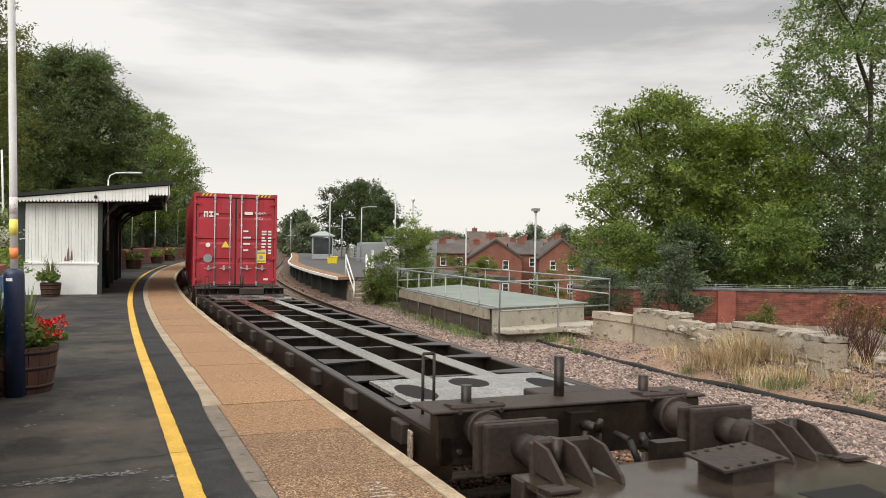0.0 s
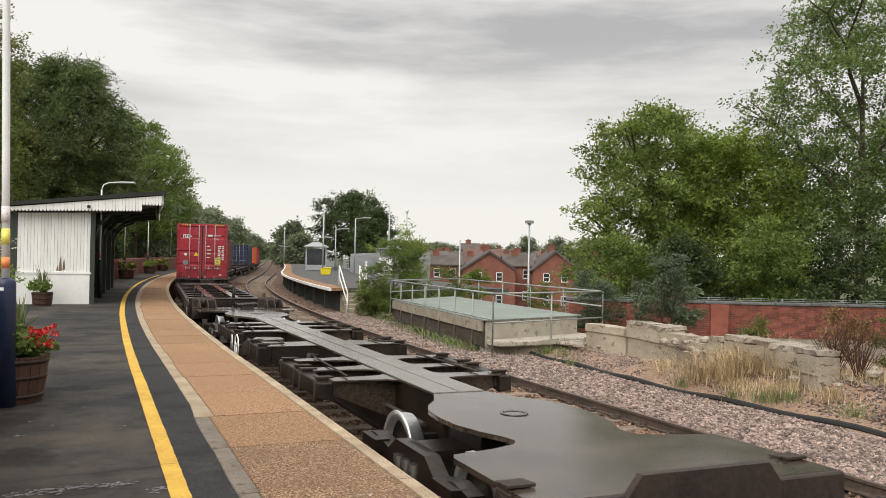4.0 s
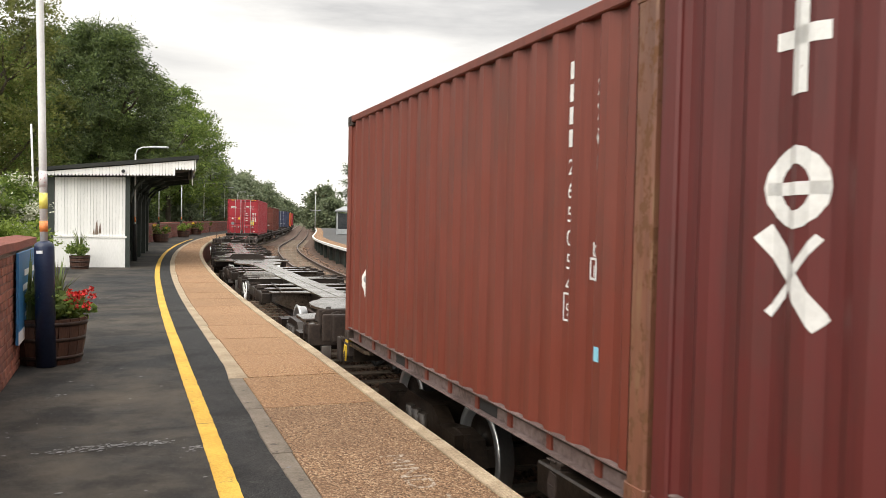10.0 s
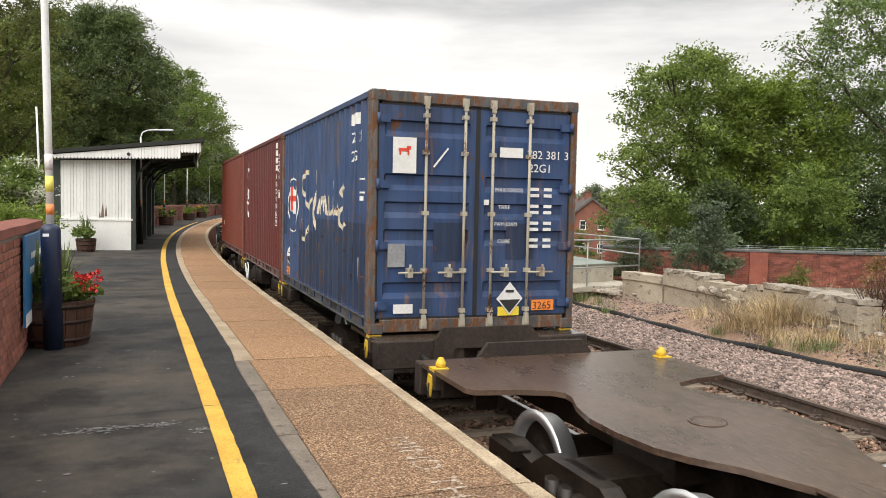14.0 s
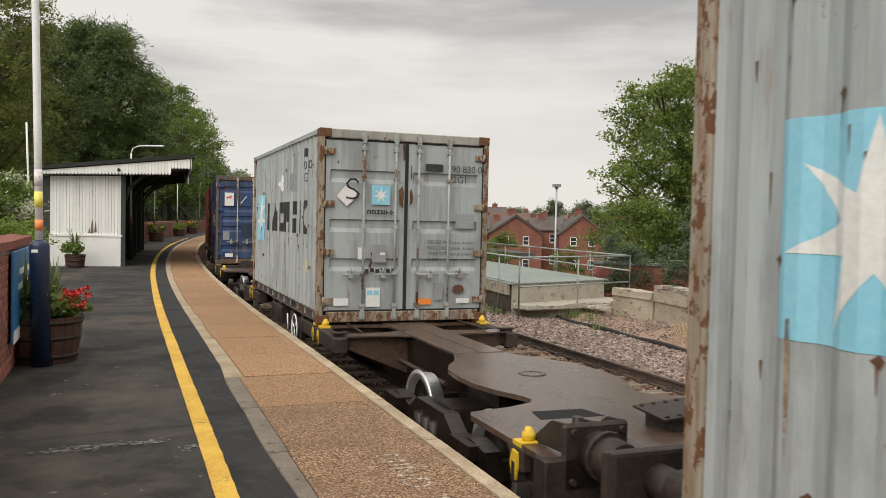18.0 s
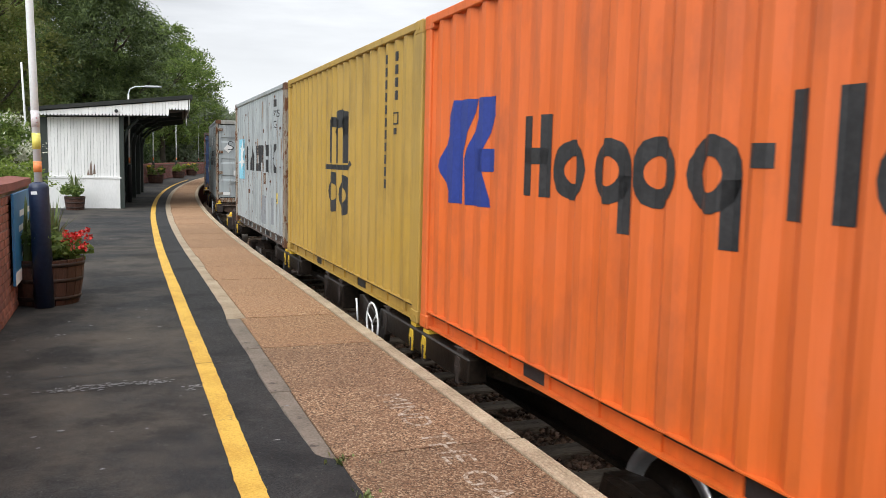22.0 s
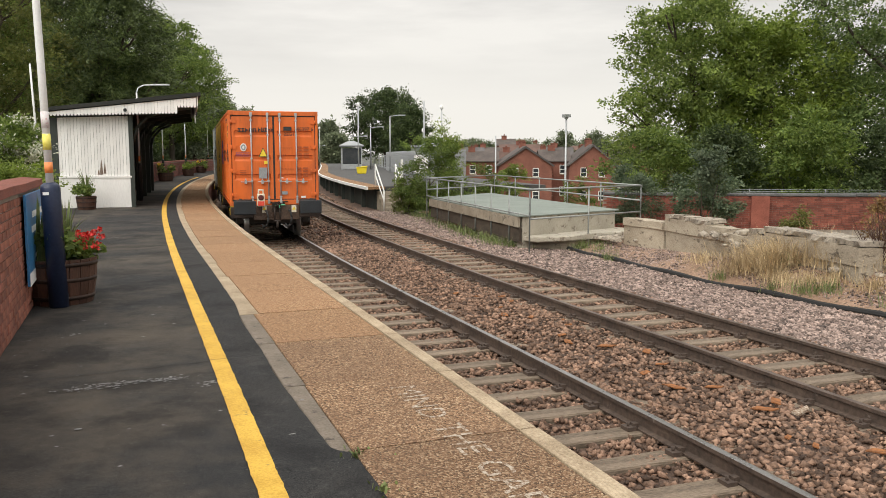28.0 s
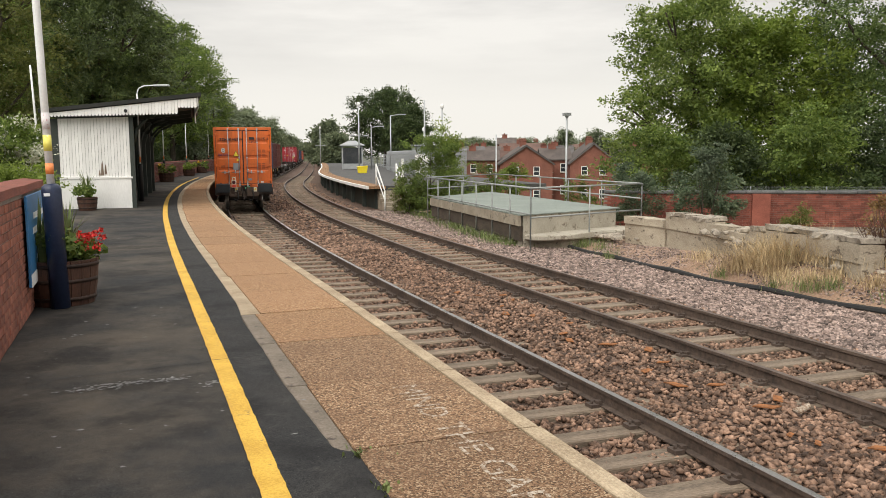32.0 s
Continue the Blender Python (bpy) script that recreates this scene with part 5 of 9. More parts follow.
def skeletal_wagon(u, half=9.6, label="dark steel skeletal wagon with two bright inner deck strips"):
    """The older wagon: two sole bars, two inner deck strips, cross members and buffers."""
    w = thing("container_wagon", Matrix(), label, "flat wagon", "wagons of the train")
    pv, top = half - 2.3, DECK - 0.012
    for sx in (-1, 1):
        part("sole_bar", worn(boxes((min(sx * 1.08, sx * 1.2), max(sx * 1.08, sx * 1.2), -half, half, 0.6, top - 0.03)), 0.012), "steel_dark", w)
        part("deck_strip", worn(boxes((min(sx * 0.28, sx * 0.52), max(sx * 0.28, sx * 0.52), -half + 0.9, half - 0.9, top - 0.03, top - 0.008)), 0.006), "steel_worn", w, "bright worn deck strip")
        part("inner_beam", boxes((min(sx * 0.34, sx * 0.46), max(sx * 0.34, sx * 0.46), -half + 0.5, half - 0.5, 0.5, top - 0.03)), "steel_dark", w)
        bogie(w, sx * pv)
        buffer_pair(w, sx * half, sx)
        part("headstock", worn(boxes((-1.22, 1.22, min(sx * half, sx * (half - 0.15)), max(sx * half, sx * (half - 0.15)), 0.7, 1.1)), 0.012), "steel_dark", w)
        part("end_deck", worn(boxes((-1.2, 1.2, min(sx * (half - 0.16), sx * (half - 1.0)), max(sx * (half - 0.16), sx * (half - 1.0)), top - 0.04, top - 0.01)), 0.006), "steel_brown", w)
        part("headstock_cap", worn(boxes((-1.27, 1.27, min(sx * (half + 0.02), sx * (half - 0.42)), max(sx * (half + 0.02), sx * (half - 0.42)), 1.1, 1.125)), 0.008), "steel_brown", w, "flat brown cap over the end beam")
        part("cap_block", worn(boxes((-0.1, 0.55, min(sx * (half - 0.44), sx * (half - 0.75)), max(sx * (half - 0.44), sx * (half - 0.75)), 0.95, 1.12)), 0.012), "steel_brown", w)
        pl = part("spade_plate", boxes((-0.98, 0.98, min(sx * (half - 1.0), sx * (half - 2.5)), max(sx * (half - 1.0), sx * (half - 2.5)), top - 0.04, top - 0.006)), "steel_plate", w, "bright worn end plate with oval holes")
        for hx, hy, ha, hb in ((-0.74, 1.75, 0.17, 0.42), (0.74, 1.75, 0.17, 0.42), (-0.02, 2.1, 0.2, 0.28), (-0.72, 1.15, 0.2, 0.1), (0.72, 1.15, 0.2, 0.1)):
            bm = bmesh.new()
            # black oval laid into the solid plate as the shade of a hole
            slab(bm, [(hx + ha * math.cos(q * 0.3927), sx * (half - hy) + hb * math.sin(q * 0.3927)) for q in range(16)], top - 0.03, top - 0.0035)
            part("oval_hole", bm, "hole_shade_black", pl)
        part("side_link", worn(boxes((-1.26, -1.235, sx * (half - 0.5) - 0.045, sx * (half - 0.5) + 0.045, 0.55, 0.88)), 0.01), "chalk_white", w, "pale hanging steel link")
        for x in (-0.85, 0.0, 0.85):
            bm = bmesh.new()
            tube(bm, (x, sx * (half - 0.3), top), (x, sx * (half - 0.3), top + (0.5 if x == 0 else 0.3)), 0.045, n=8)
            part("stanchion", bm, "steel_dark", w)
        bm = bmesh.new()
        for dx in (-0.05, 0.05):
            y = sx * (half - 0.75)
            tube(bm, (-1.0 + dx, y, top - 0.02), (-1.0 + dx, y, top + 0.5), 0.014, n=6)
        tube(bm, (-1.05, sx * (half - 0.75), top + 0.5), (-0.95, sx * (half - 0.75), top + 0.5), 0.014, n=6)
        part("grab_handle", bm, "steel_brown", w)
    for y in np.arange(-half + 1.4, half - 1.2, 1.35):
        bm = boxes((-1.1, 1.1, y - 0.05, y + 0.05, 0.66, top - 0.035))
        for sx in (-1, 1):
            slab(bm, [(sx * 0.5, y - 0.05), (sx * 0.5, y + 0.05), (sx * 1.1, y + 0.2), (sx * 1.1, y - 0.2)][::sx], top - 0.035, top - 0.015)
        part("cross_member", bm, "steel_dark", w)
    for y in np.arange(-half + 0.8, half, 1.5):
        for sx in (-1, 1):
            part("side_pocket", worn(boxes((min(sx * 1.18, sx * 1.27), max(sx * 1.18, sx * 1.27), y - 0.14, y + 0.14, 0.72, 0.9)), 0.012), "steel_brown", w)
    MOVING.append((w, u, pv, 0.0, 0.0))
    return w


# ---- paints ----
def paint(name, *a, **k):
    MAT[name] = paint_on_steel(name, *a, **k)


paint("crimson_paint", (0.4, 0.018, 0.033), rust=0.15, chips=0.75, fade=0.08, grime=0.75)
paint("brown_red_paint", (0.155, 0.029, 0.015), rust=0.35, chips=0.68, fade=0.06, grime=0.72)
paint("maroon_paint", (0.105, 0.014, 0.012), rust=0.3, chips=0.7, fade=0.03)
paint("rust_brown", (0.19, 0.07, 0.038), rust=1.0, chips=0.53, fade=0.1, grime=0.45, grain=3.0)
paint("blue_paint", (0.018, 0.053, 0.15), rust=0.7, chips=0.61, fade=0.16, grime=0.4)
paint("grey_paint", (0.355, 0.39, 0.395), rust=0.9, chips=0.635, fade=0.2, grime=0.6)
paint("ochre_paint", (0.43, 0.27, 0.045), rust=0.2, chips=0.73, fade=0.08, grime=0.8)
paint("orange_paint", (0.68, 0.133, 0.014), rust=0.15, chips=0.76, fade=0.06, grime=0.8)
paint("worn_header", (0.33, 0.33, 0.29), rust=1.0, chips=0.6, fade=0.15, grime=0.7, grain=2.2)
paint("rust_frame", (0.3, 0.26, 0.2), rust=1.0, chips=0.52, fade=0.1, grime=0.5, grain=2.6)
paint("rust_blue", (0.07, 0.075, 0.08), rust=0.8, chips=0.51, fade=0.2, grime=0.45, grain=2.6)
paint("rod_cream", (0.42, 0.38, 0.3), rust=0.9, chips=0.57, fade=0.1, grime=0.5)
paint("rod_grey", (0.36, 0.38, 0.37), rust=0.9, chips=0.56, fade=0.1, grime=0.5)
paint("blue_deep", (0.0085, 0.026, 0.072), rust=0.5, chips=0.63, fade=0.1, grime=0.45)
paint("navy_paint", (0.02, 0.03, 0.085), rust=0.3, chips=0.7)
mat("mark_black", (0.012, 0.013, 0.014), (0.035, 0.035, 0.036), 0.6, fine=30, coarse=3, bump=0.05, spots=(0.2, 0.2, 0.2), spot_at=0.74)
mat("mark_white", (0.62, 0.62, 0.6), (0.75, 0.75, 0.73), 0.6, fine=30, coarse=3, bump=0.05, spots=(0.3, 0.22, 0.18), spot_at=0.7)
mat("mark_cream", (0.62, 0.55, 0.42), (0.75, 0.69, 0.56), 0.6, fine=30, coarse=3, bump=0.05, spots=(0.12, 0.14, 0.2), spot_at=0.6)
mat("mark_sky", (0.20, 0.50, 0.64), (0.27, 0.57, 0.7), 0.6, fine=30, coarse=3, bump=0.05)
mat("mark_navy", (0.012, 0.03, 0.2), (0.02, 0.045, 0.26), 0.55, fine=30, coarse=3, bump=0.05)
mat("mark_red", (0.62, 0.05, 0.03), (0.72, 0.09, 0.05), 0.6, fine=30, coarse=3, bump=0.05)
mat("mark_yellow", (0.72, 0.52, 0.03), (0.8, 0.62, 0.06), 0.55, fine=30, coarse=3, bump=0.05)
mat("mark_orange", (0.75, 0.2, 0.03), (0.82, 0.28, 0.06), 0.55, fine=30, coarse=3, bump=0.05)
mat("mark_dull_orange", (0.30, 0.06, 0.015), (0.4, 0.09, 0.02), 0.6, fine=30, coarse=3, bump=0.05)
mat("mark_grey", (0.2, 0.21, 0.22), (0.3, 0.31, 0.32), 0.5, fine=30, coarse=3, bump=0.05)
mat("patch_grey", (0.19, 0.205, 0.22), (0.26, 0.275, 0.29), 0.6, fine=30, coarse=3, bump=0.05)
mat("mark_green", (0.08, 0.55, 0.3), (0.12, 0.65, 0.38), 0.5, fine=30, coarse=3, bump=0.05)
mat("rust", (0.055, 0.027, 0.016), (0.16, 0.075, 0.038), 0.9, fine=30, coarse=4, bump=0.4)

LONG, WIDE = 12.192, 2.438
SHORT = 6.058


def word_blocks(letters, u, v, w, h, gap=0.16, seed=1):
    """A brand word reduced to plain blocks: one block of bars a letter."""
    r = random.Random(seed)
    out = []
    for i in range(letters):
        x = u + i * w
        k = w * (1 - gap)
        style = r.randrange(4)
        if style == 0:
            out += [rect(x, v, k * 0.34, h), rect(x + k * 0.34, v + h * 0.36, k * 0.66, h * 0.3)]
        elif style == 1:
            out += [rect(x, v, k * 0.34, h), rect(x + k * 0.66, v, k * 0.34, h), rect(x + k * 0.34, v + h * 0.74, k * 0.32, h * 0.26)]
        elif style == 2:
            out += [rect(x, v + h * 0.7, k, h * 0.3), rect(x, v, k, h * 0.3), rect(x + k * 0.33, v + h * 0.3, k * 0.36, h * 0.4)]
        else:
            out += [rect(x, v, k * 0.38, h), rect(x + k * 0.62, v, k * 0.38, h), rect(x + k * 0.38, v, k * 0.24, h * 0.28)]
    return out


def star(u, v, r):
    out = []
    for i in range(7):
        a = math.pi / 2 + 2 * math.pi * i / 7
        b0, b1 = a - math.pi / 7, a + math.pi / 7
        q = r * 0.36
        out.append([(u, v), (u + q * math.cos(b0), v + q * math.sin(b0)), (u + r * math.cos(a), v + r * math.sin(a))])
        out.append([(u, v), (u + r * math.cos(a), v + r * math.sin(a)), (u + q * math.cos(b1), v + q * math.sin(b1))])
    return out


def data_rows(u, v, rows=4, w=0.42, seed=2):
    """Rows of small unreadable figures, as plain bars."""
    r = random.Random(seed)
    out = []
    for i in range(rows):
        for j in range(2):
            x, y = u + 0.24, v - i * 0.19 - j * 0.085
            out += [rect(x, y, 0.09 + r.random() * 0.06, 0.05), rect(x + 0.19, y, 0.1, 0.05)]
        out.append(rect(u - 0.3, v - i * 0.19, 0.14 + 0.1 * r.random(), 0.05))
    return out


def ride(c, u, wagon_u, half):
    """A container on a wagon: it moves with the wagon's pose."""
    MOVING.append((c, wagon_u, half, DECK, u - wagon_u))


def crimson_box():
    c, w = container("shipping_container", LONG, 2.896, "crimson_paint", "tall crimson forty-foot shipping container with closed doors", rusty="crimson_paint", tall=True)
    y = -LONG / 2 - 0.003
    end_decal("brand_block", word_blocks(3, -0.93, 2.18, 0.15, 0.17, seed=4), y, "mark_white", c)
    end_decal("number_marking", glyphs("548971", 0.12, 0.55, 2.27) + [rect(0.25, 2.27, 0.24, 0.09)] + glyphs("45G1", 0.12, 0.55, 2.12), y, "mark_white", c)
    end_decal("data_bars", data_rows(0.52, 1.75, 4), y, "mark_white", c)
    end_decal("yellow_placard", [rect(0.6, 0.82, 0.3, 0.38)], y, "mark_yellow", c)
    end_decal("placard_bars", [rect(0.64, 1.1, 0.22, 0.05), rect(0.7, 0.95, 0.1, 0.1), rect(0.64, 0.86, 0.22, 0.04)], y - 0.002, "mark_grey", c)
    end_decal("warning_triangle", [[(-0.42, 1.28), (-0.17, 1.28), (-0.295, 1.48)]], y, "mark_yellow", c)
    end_decal("round_plate", [disc(-0.8, 0.95, 0.13)], y, "mark_grey", c)
    end_decal("white_sticker", [disc(-0.8, 1.35, 0.07), rect(0.83, 0.3, 0.13, 0.06)], y, "mark_white", c)
    stripes = [[(x, 2.81), (x + 0.05, 2.81), (x + 0.1, 2.88), (x + 0.05, 2.88)] for x in [-1.0 + 0.11 * i for i in range(4)] + [0.6 + 0.11 * i for i in range(4)]]
    end_decal("height_stripe", stripes, y - 0.003, "mark_yellow", c)
    return c


def plain_box(length, height, paint_name, label):
    c, w = container("shipping_container", length, height, paint_name, label)
    return c, w


def brown_red_box():
    c, w = container("shipping_container", SHORT, 2.591, "brown_red_paint", "brown-red twenty-foot shipping container with a torn white sticker", rusty="steel_brown", rail_paint="rail_mauve")
    side_decal("torn_sticker", [[(-2.36, 0.78), (-2.3, 0.87), (-2.2, 0.78), (-2.2, 0.7), (-2.36, 0.68)], [(-2.36, 0.68), (-2.21, 0.7), (-2.28, 0.62), (-2.33, 0.63)], [(-2.33, 0.63), (-2.28, 0.62), (-2.31, 0.53)]], w, "mark_white", c, "torn white paper sticker")
    side_decal("sticker_print", [disc(-2.29, 0.75, 0.045, 10)], w, "mark_grey", c, lift=0.005)
    side_decal("number_marking", glyphs("265054", 0.13, 2.13, 1.68, upright=True) + glyphs("9", 0.11, 2.14, 0.86) + [rect(2.13, 1.84 + 0.13 * k, 0.09, 0.1) for k in range(4)] + glyphs("22G1", 0.13, 2.43, 2.1, upright=True), w, "mark_white", c)
    side_decal("mark_frame", [rect(2.4, 1.2, 0.13, 0.014), rect(2.4, 1.09, 0.13, 0.014), rect(2.4, 1.09, 0.014, 0.12), rect(2.516, 1.09, 0.014, 0.12), rect(2.44, 1.11, 0.05, 0.06), rect(2.43, 1.22, 0.014, 0.08), rect(2.47, 1.22, 0.05, 0.014), rect(2.47, 1.27, 0.05, 0.014), rect(2.47, 1.22, 0.014, 0.06), rect(2.11, 0.83, 0.12, 0.012), rect(2.11, 0.985, 0.12, 0.012), rect(2.11, 0.83, 0.012, 0.16), rect(2.22, 0.83, 0.012, 0.16)], w, "mark_white", c)
    side_decal("blue_tag", [rect(2.52, 0.66, 0.05, 0.08)], w, "mark_sky", c)
    for ob in c.children:
        if ob.name.startswith(("corner_post", "corner_casting")) and (ob.location.y < -1 or ob.data.vertices[0].co.y < -1):
            ob.data.materials[0] = MAT["rust_brown"]
    return c


def slid(polys, du=0.12):
    """The same outlines, moved along the side."""
    return [[(u + du, v) for u, v in q] for q in polys]


def maroon_box():
    c, w = container("shipping_container", SHORT, 2.591, "maroon_paint", "dark maroon twenty-foot shipping container with white figures", rusty="maroon_paint", rail_paint="rail_mauve")
    side_decal("brand_block", slid([rect(-2.32, 1.9, 0.11, 0.36), rect(-2.4, 2.08, 0.27, 0.07), *ring(-2.27, 1.55, 0.16, 0.07, 16), rect(-2.42, 1.52, 0.3, 0.05), *stroke([(-2.42, 1.37), (-2.14, 1.05)], 0.085), *stroke([(-2.15, 1.36), (-2.4, 1.06)], 0.035)], 0.08), w, "mark_white", c)
    side_decal("number_marking", slid([rect(2.17, 2.36 - 0.135 * k, 0.075, 0.1) for k in range(4)]), w, "mark_white", c)
    side_decal("number_figures", slid(glyphs("160196", 0.128, 2.17, 1.8, upright=True) + glyphs("9", 0.11, 2.18, 0.98)), w, "mark_white", c)
    side_decal("size_figures", slid(glyphs("22G1", 0.115, 2.46, 2.16, upright=True)), w, "mark_white", c)
    side_decal("number_frame", slid([rect(2.15, 0.95, 0.12, 0.014), rect(2.15, 1.09, 0.12, 0.014), rect(2.15, 0.95, 0.014, 0.15), rect(2.256, 0.95, 0.014, 0.15), rect(2.46, 1.46, 0.08, 0.012), rect(2.46, 1.58, 0.08, 0.012), rect(2.48, 1.48, 0.05, 0.08)]), w, "mark_white", c)
    return c


def eased(pts, n=4):
    """A curve drawn smoothly through a few points."""
    q = [Vector(p) for p in [pts[0], *pts, pts[-1]]]
    out = []
    for a, b, c, d in zip(q, q[1:], q[2:], q[3:]):
        for k in range(n):
            t = k / n
            out.append(tuple(0.5 * (2 * b + (c - a) * t + (2 * a - 5 * b + 4 * c - d) * t * t + (3 * b - a - 3 * c + d) * t ** 3)))
    return out + [tuple(pts[-1])]


def blue_box():
    c, w = container("shipping_container", SHORT, 2.591, "blue_paint", "scuffed blue twenty-foot shipping container with cream brushed script", rusty="rust_frame", frame_paint="blue_paint", rail_paint="rail_grime_shade", bars="rod_cream", bands=(0.14, 0.39, 0.52, 0.65, 0.9))
    for ob in c.children:
        if ob.name.startswith(("corner_post", "corner_casting", "door_header", "door_sill")):
            ob.data.materials[0] = MAT["rust_blue"]
    y = -SHORT / 2 - 0.003
    script = []
    script += stroke(eased([(-0.75, 1.7), (-0.74, 1.8), (-0.85, 1.83), (-1.1, 1.78), (-1.22, 1.7), (-1.16, 1.56), (-0.95, 1.42), (-0.74, 1.28), (-0.74, 1.1), (-0.86, 0.94), (-1.04, 0.84), (-1.2, 0.86), (-1.26, 0.95), (-1.2, 1.14)]), 0.068)
    script += stroke(eased([(-0.62, 1.28), (-0.55, 1.42), (-0.42, 1.47), (-0.44, 1.26), (-0.36, 1.3)]), 0.040) + stroke(eased([(-0.33, 1.22), (-0.22, 1.55), (-0.1, 1.82), (-0.12, 1.66), (-0.2, 1.3), (-0.16, 0.94), (-0.27, 1.1), (-0.33, 1.26)]), 0.060)
    for u0, hgt in ((-0.02, 0.22), (0.2, 0.22), (0.42, 0.24), (0.66, 0.22), (0.9, 0.24), (1.12, 0.22)):
        script += stroke(eased([(u0, 1.24), (u0 + 0.08, 1.24 + hgt), (u0 + 0.13, 1.25), (u0 + 0.22, 1.31)]), 0.048)
    script += stroke(eased([(1.0, 1.58), (1.03, 1.66)]), 0.040) + stroke(eased([(1.62, 1.56), (1.5, 1.62), (1.38, 1.52), (1.5, 1.4), (1.36, 1.28), (1.36, 1.14), (1.5, 1.06), (1.64, 1.14)]), 0.048)
    script = [[(u + 0.13, v) for u, v in q] for q in script]
    side_decal("brushed_script", script, w, "mark_cream", c, "cream brushed script, partly worn away")
    side_decal("emblem_ring", ring(-1.95, 1.34, 0.45, 0.022, 26, 1.0), w, "mark_white", c)
    side_decal("emblem_flag", [[(-2.18, 1.25), (-1.67, 1.18), (-1.64, 1.5), (-1.87, 1.63), (-2.18, 1.63)]], w, "mark_white", c)
    side_decal("emblem_cross", [rect(-2.11, 1.25, 0.1, 0.39), rect(-2.2, 1.4, 0.53, 0.09)], w, "mark_red", c, lift=0.005)
    side_decal("hazard_diamond", [[(-2.46, 0.5), (-2.3, 0.32), (-2.14, 0.5), (-2.3, 0.68)]], w, "mark_white", c)
    side_decal("hazard_half", [[(-2.43, 0.49), (-2.3, 0.34), (-2.17, 0.49)], rect(-2.36, 0.54, 0.12, 0.02), rect(-2.33, 0.58, 0.05, 0.03)], w, "mark_black", c, lift=0.005)
    side_decal("orange_plate", [rect(-2.45, 0.19, 0.3, 0.12)], w, "mark_orange", c)
    side_decal("orange_plate_number", glyphs("3265", 0.11, -2.44, 0.205), w, "mark_black", c, lift=0.005)
    side_decal("number_marking", [rect(2.05, 2.28, 0.36, 0.13)] + glyphs("782 381", 0.17, 2.05, 2.08) + glyphs("22G1", 0.17, 2.05, 1.87) + [rect(2.5, 1.5, 0.14, 0.02), rect(2.5, 1.65, 0.14, 0.02), rect(2.52, 1.42, 0.1, 0.05)], w, "mark_white", c)
    side_decal("dark_patch", [rect(-0.2, 0.19, 3.1, 0.98)], w, "blue_deep", c, "darker blue repainted patch", lift=0.0014)
    side_decal("dark_patch", [rect(-1.5, 0.19, 1.3, 0.78)], w, "blue_deep", c, "darker blue repainted patch", lift=0.0014)
    side_decal("dark_patch", [rect(-2.98, 0.85, 0.38, 0.5)], w, "blue_deep", c, "darker blue repainted patch", lift=0.0014)
    rnd = random.Random(31)
    for many, mm, nm in ((42, "rust", "rust_scuff"), (9, "mark_grey", "grey_scuff"), (26, "steel_dark", "dark_scuff")):
        marks = []
        for _ in range(many):
            u, v, l_ = rnd.uniform(-2.6, 2.9), abs(rnd.gauss(0, 0.55)) + 0.35, rnd.uniform(0.02, 0.1)
            if v > 2.3:
                continue
            marks.append([(u, v), (u + l_, v - 0.01), (u + l_ * 0.9, v + rnd.uniform(0.008, 0.03)), (u + l_ * 0.2, v + 0.02)])
            if rnd.random() < 0.4:
                marks.append([(u, v), (u + 0.02, v), (u + 0.012, v - rnd.uniform(0.05, 0.3)), (u + 0.004, v - 0.04)])
        side_decal(nm, marks, w, mm, c, lift=0.004)
    end_decal("dark_patch", [rect(-0.5, 0.78, 0.36, 0.42)], y + 0.031, "blue_deep", c, "darker blue repainted patch")
    end_decal("dark_patch", [rect(0.36, 0.8, 0.34, 0.4)], y + 0.031, "blue_deep", c, "darker blue repainted patch")
    end_decal("number_marking", [rect(0.25, 1.93, 0.28, 0.11)] + glyphs("782 381 3", 0.13, 0.58, 1.93) + glyphs("22G1", 0.13, 0.6, 1.78), y, "mark_white", c)
    end_decal("data_words", glyphs("MAX GROSS", 0.062, 0.2, 1.55) + glyphs("TARE", 0.062, 0.24, 1.36) + glyphs("PAYLOAD", 0.062, 0.2, 1.17) + glyphs("CUBE", 0.062, 0.24, 0.98), y, "mark_white", c)
    end_decal("data_bars", [rect(0.6 + 0.2 * k, 1.57 - 0.19 * j - 0.07 * i, 0.14 - 0.04 * k, 0.036) for j in range(4) for i in range(2) for k in range(2)], y, "mark_white", c)
    end_decal("white_placard", [rect(-0.98, 1.72, 0.26, 0.38)], y, "mark_white", c, "white placard with a small red animal emblem")
    end_decal("placard_emblem", [rect(-0.92, 1.95, 0.12, 0.035), rect(-0.91, 1.91, 0.02, 0.05), rect(-0.82, 1.91, 0.02, 0.05), rect(-0.83, 1.97, 0.05, 0.04)], y - 0.003, "mark_red", c)
    end_decal("data_plate", [rect(-1.02, 0.72, 0.19, 0.25)], y, "mark_grey", c)
    end_decal("hazard_diamond", [[(0.24, 0.36), (0.4, 0.18), (0.56, 0.36), (0.4, 0.55)]], y - 0.02, "mark_white", c)
    end_decal("hazard_half", [[(0.27, 0.35), (0.4, 0.2), (0.53, 0.35)], rect(0.35, 0.43, 0.1, 0.03)], y - 0.024, "mark_black", c)
    end_decal("yellow_sticker", [rect(0.26, 0.17, 0.26, 0.1)], y - 0.012, "mark_yellow", c)
    end_decal("orange_plate", [rect(0.68, 0.22, 0.28, 0.12)], y, "mark_orange", c)
    end_decal("orange_plate_number", glyphs("3265", 0.12, 0.69, 0.235), y - 0.003, "mark_black", c)
